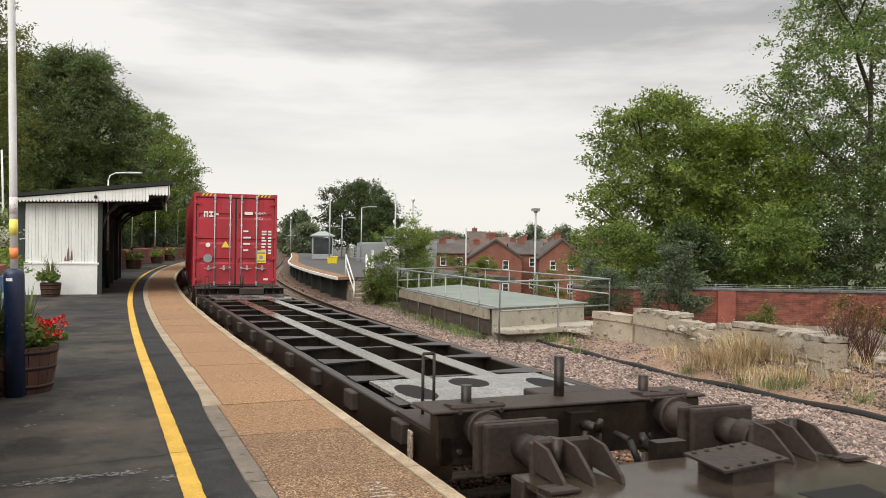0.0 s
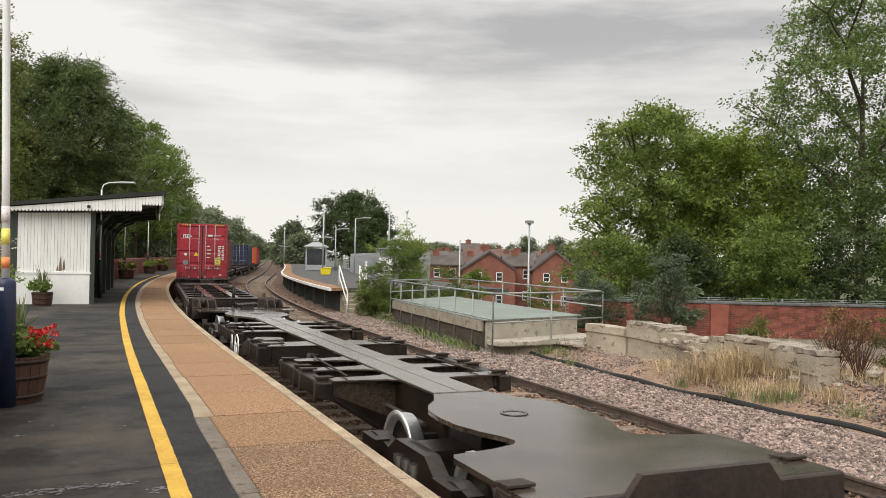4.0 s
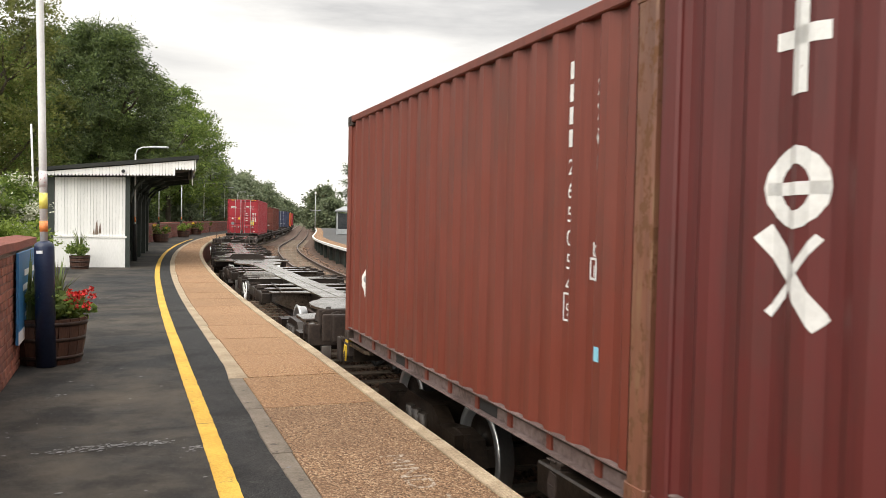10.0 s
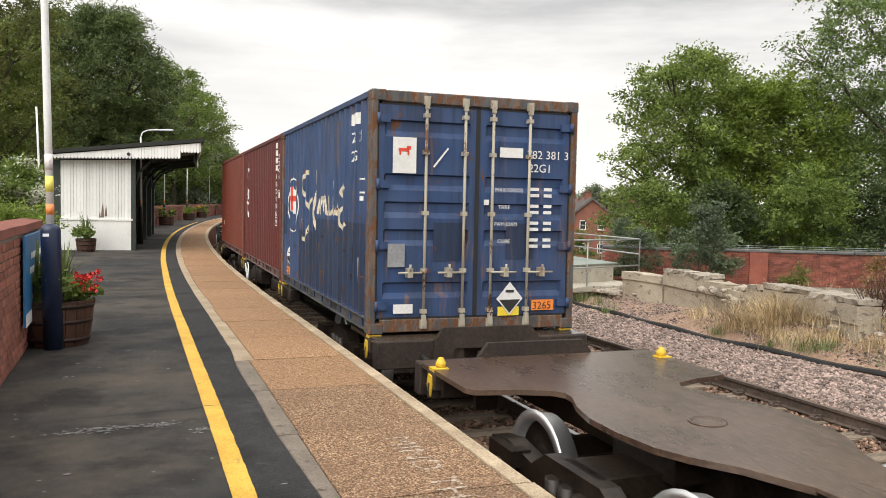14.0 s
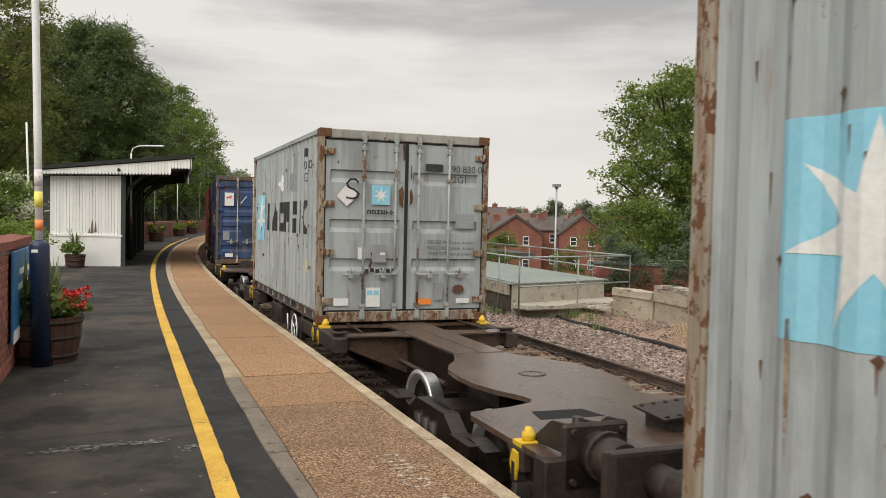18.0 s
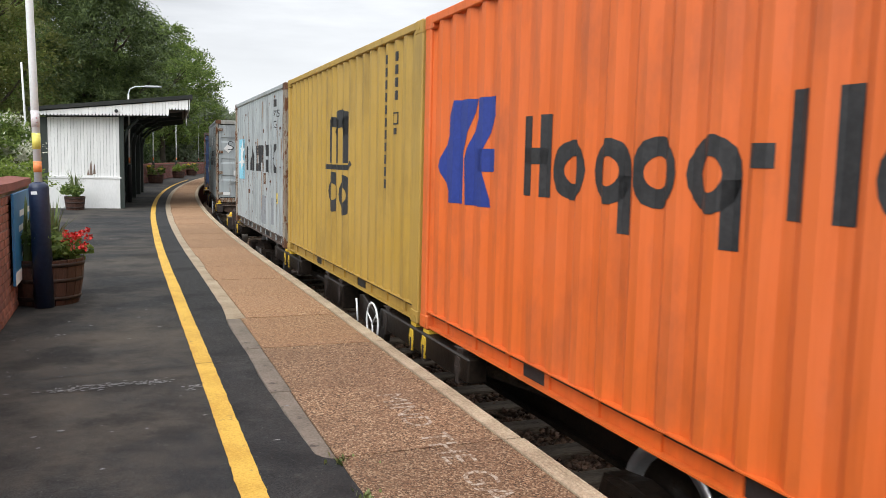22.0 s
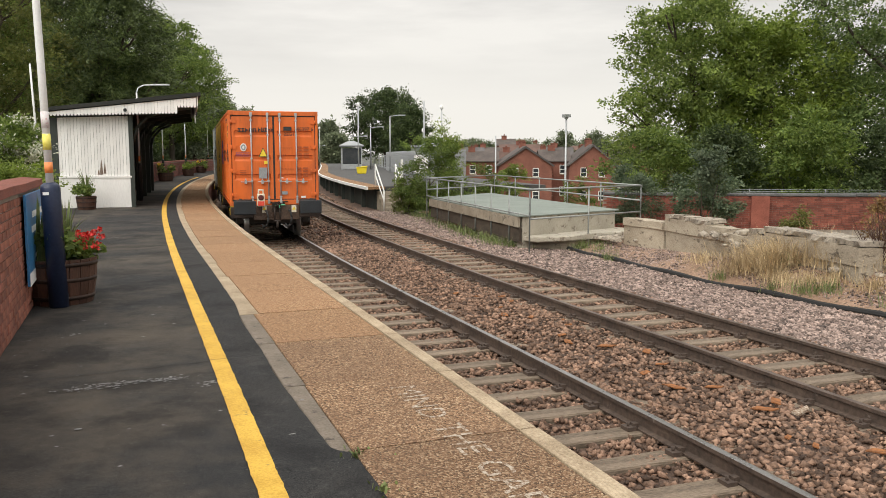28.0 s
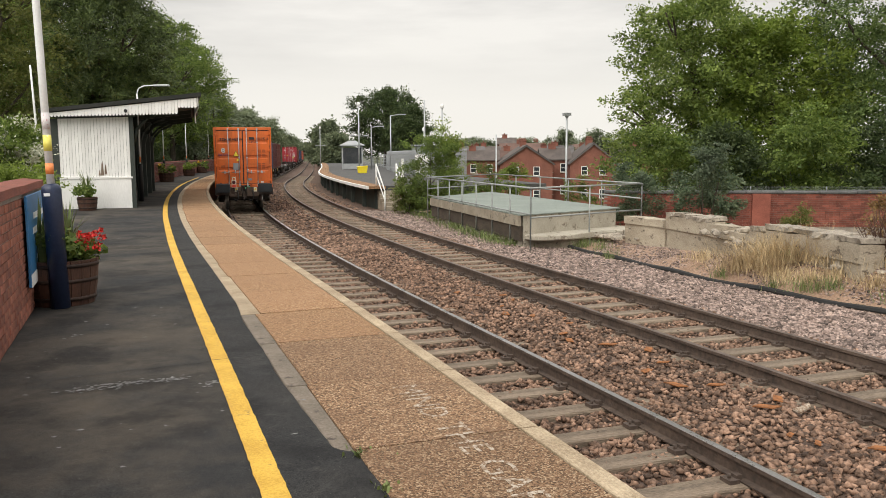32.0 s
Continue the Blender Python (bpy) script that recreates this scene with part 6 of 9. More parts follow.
    end_decal("white_sticker", [rect(-0.95, 0.22, 0.22, 0.1), rect(0.07, 1.4, 0.06, 0.06)], y, "mark_white", c)
    end_decal("scratch", stroke([(-0.52, 1.8), (-0.36, 2.0)], 0.02), y, "mark_white", c)
    return c


def grey_box(second):
    c, w = container("shipping_container", SHORT, 2.591, "grey_paint", "pale grey rust-stained twenty-foot shipping container with black blocks" if not second else "pale grey shipping container with rust runs and grey repair patches", rusty="rust_frame", frame_paint="grey_paint", rail_paint="rail_rust", bars="rod_grey")
    for ob in c.children:
        if ob.name.startswith(("corner_post", "door_sill")):
            ob.data.materials[0] = MAT["rust_frame"]
        elif ob.name.startswith("door_header"):
            ob.data.materials[0] = MAT["worn_header"]
        elif ob.name.startswith("corner_casting"):
            ob.data.materials[0] = MAT["rust"]
        elif ob.name.startswith("door"):
            for q in ob.children:
                if q.name.startswith("hinge"):
                    q.data.materials[0] = MAT["rust_frame"]
    y = -SHORT / 2 - 0.003
    side_decal("emblem_panel", [rect(-2.5, 0.97, 0.88, 0.84)], w, "mark_sky", c, "pale blue panel with a white seven-pointed star")
    side_decal("emblem_star", star(-2.06, 1.39, 0.4), w, "mark_white", c, lift=0.005)
    h, v0, k = 0.48, 1.17, 0.5
    xs = [-1.32, -0.8, -0.14, 0.36, 0.98, 1.6]
    pieces = [[(xs[0], v0), (xs[0] + k * 0.22, v0), (xs[0] + k * 0.5, v0 + h), (xs[0] + k * 0.1, v0 + h)], [(xs[0] + k * 0.75, v0), (xs[0] + k, v0), (xs[0] + k, v0 + h), (xs[0] + k * 0.72, v0 + h)],
              [(xs[1], v0), (xs[1] + k, v0), (xs[1] + k * 0.66, v0 + h), (xs[1] + k * 0.36, v0 + h)],
              rect(xs[2], v0, k, h * 0.3), rect(xs[2], v0 + h * 0.62, k, h * 0.38), rect(xs[2], v0 + h * 0.3, k * 0.3, h * 0.32),
              rect(xs[3], v0 + h * 0.34, k, h * 0.66), rect(xs[3], v0, k * 0.3, h * 0.34), rect(xs[3] + k * 0.66, v0, k * 0.3, h * 0.34),
              rect(xs[4] + k * 0.08, v0 + h * 0.58, k * 0.92, h * 0.42), rect(xs[4], v0, k * 0.92, h * 0.46),
              rect(xs[5], v0, k * 0.28, h), [(xs[5] + k * 0.36, v0 + h * 0.5), (xs[5] + k * 0.8, v0 + h), (xs[5] + k * 1.1, v0 + h), (xs[5] + k * 0.7, v0 + h * 0.5)], [(xs[5] + k * 0.36, v0 + h * 0.5), (xs[5] + k * 0.7, v0 + h * 0.5), (xs[5] + k * 1.1, v0), (xs[5] + k * 0.8, v0)]]
    side_decal("brand_block", pieces, w, "mark_black", c, "large black block shapes, flaking")
    side_decal("number_marking", [rect(1.82, 2.27, 0.3, 0.12)] + glyphs("590 830" if not second else "777 705", 0.17, 1.82, 2.09) + glyphs("22G1", 0.17, 1.82, 1.92) + [rect(2.12, 1.88, 0.13, 0.018), rect(2.12, 1.78, 0.13, 0.018), rect(2.12, 1.78, 0.018, 0.11), rect(2.15, 1.71, 0.08, 0.05)], w, "mark_black", c)
    if second:
        side_decal("repair_patch", [rect(0.62, 0.23, 0.5, 0.51), rect(1.55, 0.28, 0.4, 0.46)], w, "patch_grey", c, "darker grey repair paint", lift=0.0016)
        side_decal("rusty_plate", [rect(0.9, 0.95, 0.25, 0.2)], w, "rust", c, lift=0.004)
        side_decal("rusty_plate_middle", [rect(0.95, 0.99, 0.15, 0.12)], w, "rust_frame", c, lift=0.006)
        side_decal("warning_sticker", [rect(2.16, 0.67, 0.16, 0.17)], w, "mark_yellow", c)
        side_decal("sticker_figure", [rect(2.180, 0.690, 0.120, 0.05), rect(2.185, 0.780, 0.03, 0.03), rect(2.240, 0.780, 0.025, 0.03)], w, "mark_black", c, lift=0.006)
        spots = [disc(1.66, 1.95, 0.08, 12), disc(-1.0, 0.75, 0.05, 8), disc(2.4, 1.8, 0.05, 8), disc(0.9, 1.9, 0.04, 8), rect(1.3, 1.95, 0.02, 0.09)]
    else:
        side_decal("repair_patch", [disc(0.97, 1.95, 0.14, 9, 1.1), disc(1.28, 1.92, 0.14, 8, 1.1)], w, "patch_grey", c, "grey weathered patches", lift=0.0016)
        side_decal("torn_sticker", [[(-0.22, 1.95), (-0.05, 1.88), (0.02, 2.1), (-0.08, 2.04)], [(0.02, 1.9), (0.14, 1.82), (0.3, 1.98), (0.12, 2.1)]], w, "mark_white", c)
        side_decal("warning_sticker", [rect(2.08, 0.63, 0.13, 0.17)], w, "mark_yellow", c)
        side_decal("sticker_figure", [rect(2.100, 0.650, 0.090, 0.05), rect(2.105, 0.740, 0.03, 0.03), rect(2.160, 0.740, 0.025, 0.03)], w, "mark_black", c, lift=0.006)
        spots = [disc(-1.8, 0.7, 0.03, 8), disc(2.2, 1.0, 0.04, 8)]
    rnd = random.Random(11 + second)
    for i in range(110 if second else 80):
        u, v, h = rnd.uniform(-2.8, 2.8), rnd.uniform(0.25, 2.45), rnd.uniform(0.03, 0.16)
        spots.append([(u - 0.005, v), (u + 0.007, v + 0.006), (u + 0.003, v - h), (u + 0.001, v - h)])
        if rnd.random() < 0.5:
            spots.append([(u - 0.02, v + 0.01), (u + 0.012, v - 0.02), (u + 0.03, v + 0.012), (u + 0.008, v + 0.035)])
    washes = []
    for i in range(38 if second else 16):
        u, v, h, e = rnd.uniform(-2.8, 2.8), rnd.uniform(0.9, 2.45), rnd.uniform(0.25, 0.9), rnd.uniform(0.005, 0.016)
        washes.append([(u - e, v), (u + e * 0.6, v + 0.01), (u + e * 1.3, v - h * 0.4), (u + e * 0.3, v - h), (u - e * 0.5, v - h * 0.7)])
    side_decal("rust_wash", washes, w, "rust_wash", c, "pale rusty streaks down the side", lift=0.003)
    side_decal("rust_runs", spots, w, "rust", c, "rust stains running down", lift=0.004)
    end_decal("emblem_panel", [rect(-0.5, 1.6, 0.26, 0.26)], y, "mark_sky", c)
    end_decal("emblem_star", star(-0.37, 1.73, 0.11), y - 0.003, "mark_white", c)
    end_decal("brand_block", word_blocks(6, -0.56, 1.47, 0.065, 0.06, seed=3), y, "mark_black", c)
    end_decal("white_diamond", [[(-0.98, 1.7), (-0.84, 1.57), (-0.73, 1.67), (-0.7, 1.79), (-0.79, 1.81), (-0.87, 1.835)]], y, "mark_white", c)
    curl = [(-0.69, 1.89), (-0.73, 1.93), (-0.8, 1.925), (-0.845, 1.87), (-0.82, 1.82), (-0.74, 1.79), (-0.68, 1.74), (-0.7, 1.69), (-0.77, 1.67), (-0.85, 1.685)]
    end_decal("letter", stroke(curl, 0.026), y - 0.003, "mark_black", c)
    end_decal("number_marking", [rect(0.26, 2.08, 0.26, 0.1)] + glyphs("590 830 0" if not second else "777 705 1", 0.13, 0.58, 2.08) + glyphs("22G1", 0.13, 0.6, 1.93), y, "mark_black", c)
    end_decal("data_words", glyphs("GROSS WT.", 0.07, 0.3, 1.08) + glyphs("PAYLOAD", 0.07, 0.3, 1.0) + glyphs("TARE WT.", 0.07, 0.3, 0.92) + glyphs("CUBE", 0.07, 0.3, 0.84) + glyphs("7,200LB. 30,480KG.", 0.047, 0.64, 1.08) + glyphs("2,390LB. 28,300KG.", 0.047, 0.64, 1.0) + glyphs("4,810LB. 2,180KG.", 0.047, 0.64, 0.92) + glyphs("1,170FT 33.2M", 0.047, 0.64, 0.84), y, "mark_black", c)
    end_decal("data_plate", [rect(-0.48, 0.82, 0.2, 0.24)], y, "mark_grey", c)
    end_decal("web_bars", [rect(-0.58 + 0.075 * k, 0.68 + 0.01 * (k % 2), 0.055, 0.05) for k in range(6)], y, "mark_black", c, "row of small black bars")
    end_decal("plate_slip", [rect(-0.37, 0.92, 0.07, 0.035)], y - 0.004, "mark_white", c)
    end_decal("sticker_print", [rect(-0.54, 0.38, 0.07, 0.06), rect(-0.45, 0.38, 0.07, 0.06)], y - 0.004, "mark_sky", c)
    end_decal("repair_patch", [rect(0.72, 1.3, 0.28, 0.2), rect(0.42, 0.3, 0.13, 0.24)], y, "mark_grey", c, "grey repainted patch")
    end_decal("paper_sticker", [rect(-0.56, 0.22, 0.2, 0.26), rect(-1.0, 0.24, 0.2, 0.1), rect(0.75, 0.25, 0.2, 0.07), rect(-0.68, 0.86, 0.1, 0.16)], y, "mark_white", c)
    end_decal("orange_sticker", [rect(0.18, 0.24, 0.2, 0.08)], y, "mark_orange", c)
    end_decal("rust_patch", [disc(0.78, 0.45, 0.09, 9, 0.7), [(-0.11, 1.62), (-0.06, 1.56), (-0.045, 1.78), (-0.07, 1.86), (-0.12, 1.8)], [(-0.06, 2.2), (-0.035, 2.22), (-0.035, 2.44), (-0.075, 2.45)], [(0.04, 1.6), (0.075, 1.63), (0.09, 1.72), (0.06, 1.83), (0.04, 1.8)], [(0.05, 1.95), (0.07, 1.96), (0.06, 2.15), (0.05, 2.14)]], y, "rust", c)
    return c


def ochre_box():
    c, w = container("shipping_container", SHORT, 2.591, "ochre_paint", "mustard-yellow twenty-foot shipping container with black block emblem", rusty="ochre_paint")
    arch = lambda a, b, v, w: stroke([(a, v), (a + 0.04, v + 0.12), ((a + b) / 2, v + 0.16), (b - 0.04, v + 0.12), (b, v)], w)
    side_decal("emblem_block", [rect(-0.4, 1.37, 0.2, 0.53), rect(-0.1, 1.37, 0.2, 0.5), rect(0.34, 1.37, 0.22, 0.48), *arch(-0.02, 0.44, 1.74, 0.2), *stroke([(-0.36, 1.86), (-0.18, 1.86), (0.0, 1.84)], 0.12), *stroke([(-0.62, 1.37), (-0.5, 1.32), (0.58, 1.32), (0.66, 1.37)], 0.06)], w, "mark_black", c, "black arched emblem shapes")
    side_decal("emblem_lower", [*ring(-0.18, 1.02, 0.24, 0.14, 20, 1.02), *ring(0.34, 1.0, 0.22, 0.14, 20, 1.08)], w, "mark_black", c)
    for i in range(13):
        side_decal("name_bar", [rect(-2.295, 2.17 - 0.145 * i, 0.08, 0.1)], w, "mark_black", c)
    for i in range(11):
        if i != 8:
            side_decal("name_bar", [rect(-2.01, 2.04 - 0.147 * i, 0.085, 0.1)], w, "mark_black", c)
    for i in range(11):
        side_decal("number_bar", [rect(1.97, 2.32 - 0.118 * i, 0.06, 0.085)], w, "mark_black", c)
    for i in range(4):
        side_decal("number_bar", [rect(2.27, 2.32 - 0.118 * i, 0.06, 0.085)], w, "mark_black", c)
    side_decal("number_frame", [rect(2.22, 1.84, 0.12, 0.015), rect(2.22, 1.74, 0.12, 0.015), rect(2.22, 1.74, 0.015, 0.11), rect(2.325, 1.74, 0.015, 0.11), rect(2.25, 1.65, 0.07, 0.06)], w, "mark_black", c)
    return c


def orange_box():
    c, w = container("shipping_container", SHORT, 2.591, "orange_paint", "bright orange twenty-foot shipping container with a tail lamp below", rusty="orange_paint", bars="galvanised")
    y = -SHORT / 2 - 0.003
    blue = [[(-2.69, 1.37), (-2.22, 1.37), (-1.99, 1.86), (-2.38, 1.87)], [(-2.69, 1.37), (-2.47, 1.09), (-2.22, 1.09), (-2.22, 1.37)], [(-2.15, 1.43), (-1.86, 1.43), (-1.62, 1.86), (-1.9, 1.86)], [(-2.15, 1.43), (-2.12, 1.09), (-1.74, 1.09), (-1.86, 1.43)], [(-1.98, 1.34), (-1.7, 1.34), (-1.63, 1.5), (-1.98, 1.5)]]
    side_decal("emblem_block", blue, w, "mark_navy", c, "dark blue slanted emblem")
    bars = []
    widths = [("tall", -1.42), ("mid", -0.98), ("low", -0.58), ("mid", -0.18), ("low", 0.22), ("dash", 0.62), ("tall1", 0.82), ("tall1", 1.05), ("mid", 1.25), ("low", 1.68), ("talld", 2.08)]
    for kind, u in widths:
        h, b = 0.34, 1.2
        u += 0.2
        if kind == "dash":
            bars.append(rect(u, b + 0.2, 0.14, 0.1)); continue
        if kind == "tall1":
            bars.append(rect(u, b, 0.1, 0.5)); continue
        if kind.startswith("tall"):
            bars += [rect(u, b, 0.1, 0.5), rect(u + 0.24, b, 0.1, 0.34 if kind == "talld" else 0.5), rect(u, b + 0.2, 0.3, 0.1)]
        else:
            bars += ring(u + 0.17, b + h / 2, 0.175, 0.095, 18, 1.0)
            if kind == "low":
                bars.append(rect(u + 0.25, b - 0.15, 0.095, 0.3))
    side_decal("brand_block", bars, w, "mark_black", c, "large black block shapes")
    side_decal("number_marking", [rect(1.3, 2.3, 0.3, 0.14)] + glyphs("346397", 0.16, 1.7, 2.3) + glyphs("22G1", 0.16, 1.3, 2.1), w, "mark_black", c)
    side_decal("warning_triangle", [[(2.0, 1.9), (2.3, 1.9), (2.15, 2.2)], rect(2.55, 1.86, 0.22, 0.38)], w, "mark_yellow", c)
    side_decal("warning_print", [rect(2.58, 2.05, 0.16, 0.15), rect(2.58, 1.9, 0.16, 0.1), [(2.08, 1.94), (2.22, 1.94), (2.15, 2.08)]], w, "mark_black", c, lift=0.005)
    side_decal("white_sticker", [rect(2.4, 0.75, 0.07, 0.1), rect(2.4, 0.55, 0.07, 0.1)], w, "mark_white", c)
    end_decal("brand_block", word_blocks(5, -0.96, 2.02, 0.1, 0.1, seed=5) + word_blocks(5, -0.42, 2.02, 0.085, 0.12, seed=6), y, "mark_black", c)
    end_decal("number_marking", [rect(0.27, 2.06, 0.22, 0.11)] + glyphs("346397 6", 0.14, 0.56, 2.06) + glyphs("22G1", 0.14, 0.27, 1.92), y, "mark_black", c)
    end_decal("data_words", glyphs("MAX GROSS", 0.055, 0.2, 1.57) + glyphs("TARE", 0.055, 0.2, 1.38) + glyphs("MAX PAYLOAD", 0.055, 0.16, 0.99) + glyphs("CUBE", 0.055, 0.16, 0.81), y, "mark_dull_orange", c)
    end_decal("data_bars", [rect(0.62 + 0.19 * k, 1.58 - 0.075 * j - (0.19 if j > 1 else 0) * 0.2, 0.14, 0.05) for j in range(4) for k in range(2)] + [rect(0.6 + 0.19 * k, 1.0 - 0.075 * j, 0.14, 0.05) for j in range(4) for k in range(2)], y, "mark_dull_orange", c)
    end_decal("warning_triangle", [[(-0.42, 1.34), (-0.17, 1.34), (-0.295, 1.6)]], y, "mark_black", c)
    end_decal("warning_face", [[(-0.395, 1.355), (-0.195, 1.355), (-0.295, 1.565)], rect(-0.27, 1.14, 0.1, 0.09)], y - 0.003, "mark_yellow", c)
    end_decal("seal_plate", [disc(-0.82, 1.6, 0.085, 16, 1.3)], y, "mark_white", c)
    end_decal("seal_print", ring(-0.82, 1.6, 0.06, 0.03, 12, 1.4), y - 0.003, "mark_grey", c)
    end_decal("floor_notice", glyphs("STEEL FLOOR", 0.062, -1.0, 1.385) + [rect(-1.02, 1.36, 0.43, 0.008), rect(-1.02, 1.45, 0.43, 0.008), rect(-1.02, 1.36, 0.008, 0.09), rect(-0.6, 1.36, 0.008, 0.09)], y, "mark_navy", c)
    end_decal("notice_bars", [rect(-0.93, 0.86 + 0.045 * k, 0.17, 0.022) for k in range(3)], y, "mark_dull_orange", c)
    end_decal("data_plate", [rect(-0.42, 0.75, 0.22, 0.3), rect(0.19, 0.3, 0.16, 0.09)], y, "mark_grey", c)
    end_decal("white_sticker", [rect(0.72, 0.2, 0.13, 0.055), rect(0.17, 0.75, 0.07, 0.03)], y, "mark_white", c)
    return c


def tail_lamp():
    t = thing("tail_lamp", Matrix(), "cream tail lamp with a dark red lens", "tail lamp")
    part("lamp_body", worn(boxes((-0.1, 0.1, -0.07, 0.07, 0.0, 0.34)), 0.015), "mark_cream", t)
    bm = bmesh.new()
    lathe(bm, [(0.075, -0.01), (0.075, 0.01), (0.05, 0.02)], 16, pose(0, -0.07, 0.24, 90, 0, 0))
    part("lens", bm, "maroon_paint", t, "dark red round lens")
    part("red_panel", boxes((-0.085, 0.085, -0.077, -0.07, 0.02, 0.14)), "mark_red", t)
    bm = bmesh.new()
    tube(bm, (-0.06, 0, 0.34), (-0.06, 0, 0.44), 0.018, n=8); tube(bm, (0.06, 0, 0.34), (0.06, 0, 0.44), 0.018, n=8); tube(bm, (-0.075, 0, 0.44), (0.075, 0, 0.44), 0.02, n=8)
    part("carrying_handle", bm, "mark_cream", t)
    part("bracket", boxes((-0.03, 0.03, -0.02, 0.02, -0.1, 0.0)), "steel_dark", t)
    for ob in t.children:
        ob.location.x = -0.42
    return t


def assemble():
    H1, H2 = 9.1, 9.5
    pv1, pv2 = H1 - 2.55, H2 - 2.55
    # nearest the engine to the tail
    for u, half in ((134.5, 9.5), (114.0, 9.5), (94.0, 9.5), (74.0, 9.5), (53.9, 9.5), (33.75, 9.5)):
        skeletal_wagon(u, half, "dark steel skeletal container wagon")
    for u, wu, length, ht, p, lab in ((131, 134.5, LONG, 2.591, "crimson_paint", "red forty-foot shipping container"), (110.6, 114.0, LONG, 2.591, "orange_paint", "orange forty-foot shipping container"), (88.8, 94.0, SHORT, 2.591, "navy_paint", "dark navy shipping container"), (95.0, 94.0, SHORT, 2.591, "navy_paint", "dark navy shipping container"), (51.4, 53.9, LONG, 2.591, "brown_red_paint", "brown-red forty-foot shipping container")):
        c, _ = plain_box(length, ht, p, lab)
        ride(c, u, wu, 7.2)
    ride(crimson_box(), 30.45, 33.75, 7.2)
    skeletal_wagon(14.05, 9.1)
    spine_wagon(-5.3, "buffers", "bar", H1, label="empty dark steel spine wagon with worn end plates")
    spine_wagon(-24.4, "bar", "buffers", H1, label="empty dark steel spine wagon with an air tank", tank=True)
    off = (SHORT + 0.07)
    spine_wagon(-44.1, "buffers", "bar", H2, label="dark steel spine wagon carrying three containers", spots=(-9.1, -3.1, 3.1, 9.1))
    ride(brown_red_box(), -44.1 + off - 0.03, -44.1, pv2)
    ride(maroon_box(), -44.1, -44.1, pv2)
    ride(blue_box(), -44.1 - off, -44.1, pv2)
    spine_wagon(-64.1, "bar", "buffers", H2, plate="steel_rusty", deck="steel_rusty", frame_steel="steel_brown", label="brownish steel spine wagon carrying one grey container", spots=(-3.1, 3.1, 9.1, -9.1))
    ride(grey_box(False), -64.2, -64.1, pv2)
    spine_wagon(-84.2, "buffers", "buffers", H2, label="last wagon, dark steel, carrying three containers", last=True, spots=(-9.1, -3.1, 3.1, 9.1))
    ride(grey_box(True), -84.2 + off + 0.2, -84.2, pv2)
    ride(ochre_box(), -84.2, -84.2, pv2)
    ride(orange_box(), -84.2 - off, -84.2, pv2)
    MOVING.append((tail_lamp(), -84.2, pv2, 0.98, -H2 - 0.12))


assemble()


# ---- platform furniture ----
def leaf_paint(name, a, b, through=0.3):
    """Leaves: colour that varies leaf by leaf, some light passing through."""
    m, n, l, bs = tree_of(name)
    g, r = n.new("ShaderNodeNewGeometry"), n.new("ShaderNodeValToRGB")
    e = r.color_ramp.elements
    e[0].color, e[1].color = rgb(a), rgb(b)
    l.new(g.outputs["Random Per Island"], r.inputs[0])
    tc, nz, mx = n.new("ShaderNodeTexCoord"), n.new("ShaderNodeTexNoise"), n.new("ShaderNodeHueSaturation")
    nz.inputs["Scale"].default_value, nz.inputs["Detail"].default_value = 0.55, 3
    l.new(tc.outputs["Object"], nz.inputs["Vector"])
    mr = n.new("ShaderNodeMapRange")
    mr.inputs[1].default_value, mr.inputs[2].default_value, mr.inputs[3].default_value, mr.inputs[4].default_value = 0.3, 0.7, 0.6, 1.4
    l.new(nz.outputs["Fac"], mr.inputs[0]); l.new(mr.outputs[0], mx.inputs["Value"]); l.new(r.outputs[0], mx.inputs["Color"])
    l.new(mx.outputs[0], bs.inputs["Base Color"])
    bs.inputs["Roughness"].default_value = 0.6
    tr, add = n.new("ShaderNodeBsdfTranslucent"), n.new("ShaderNodeMixShader")
    l.new(mx.outputs[0], tr.inputs["Color"])
    add.inputs[0].default_value = through
    l.new(bs.outputs[0], add.inputs[1]); l.new(tr.outputs[0], add.inputs[2])
    l.new(add.outputs[0], n["Material Output"].inputs[0])
    MAT[name] = m


leaf_paint("leaf_mid", (0.075, 0.13, 0.028), (0.265, 0.345, 0.085), 0.55)
leaf_paint("leaf_light", (0.11, 0.17, 0.025), (0.31, 0.39, 0.08), 0.55)
leaf_paint("leaf_dark", (0.03, 0.055, 0.02), (0.11, 0.15, 0.05), 0.4)
leaf_paint("leaf_needle", (0.028, 0.055, 0.018), (0.165, 0.215, 0.062), 0.35)
leaf_paint("leaf_maple", (0.085, 0.135, 0.03), (0.28, 0.355, 0.09), 0.55)
leaf_paint("leaf_ash", (0.07, 0.12, 0.032), (0.235, 0.315, 0.1), 0.55)
leaf_paint("leaf_rust", (0.13, 0.075, 0.03), (0.3, 0.2, 0.075), 0.4)
leaf_paint("leaf_blue", (0.06, 0.1, 0.055), (0.18, 0.23, 0.13), 0.4)
leaf_paint("leaf_olive", (0.08, 0.105, 0.022), (0.21, 0.22, 0.06), 0.45)
# distant trees: haze is put into these paler, greyer leaf colours
leaf_paint("leaf_hazed", (0.1, 0.13, 0.075), (0.2, 0.235, 0.13), 0.3)
leaf_paint("leaf_blossom", (0.4, 0.42, 0.3), (0.72, 0.72, 0.6), 0.3)


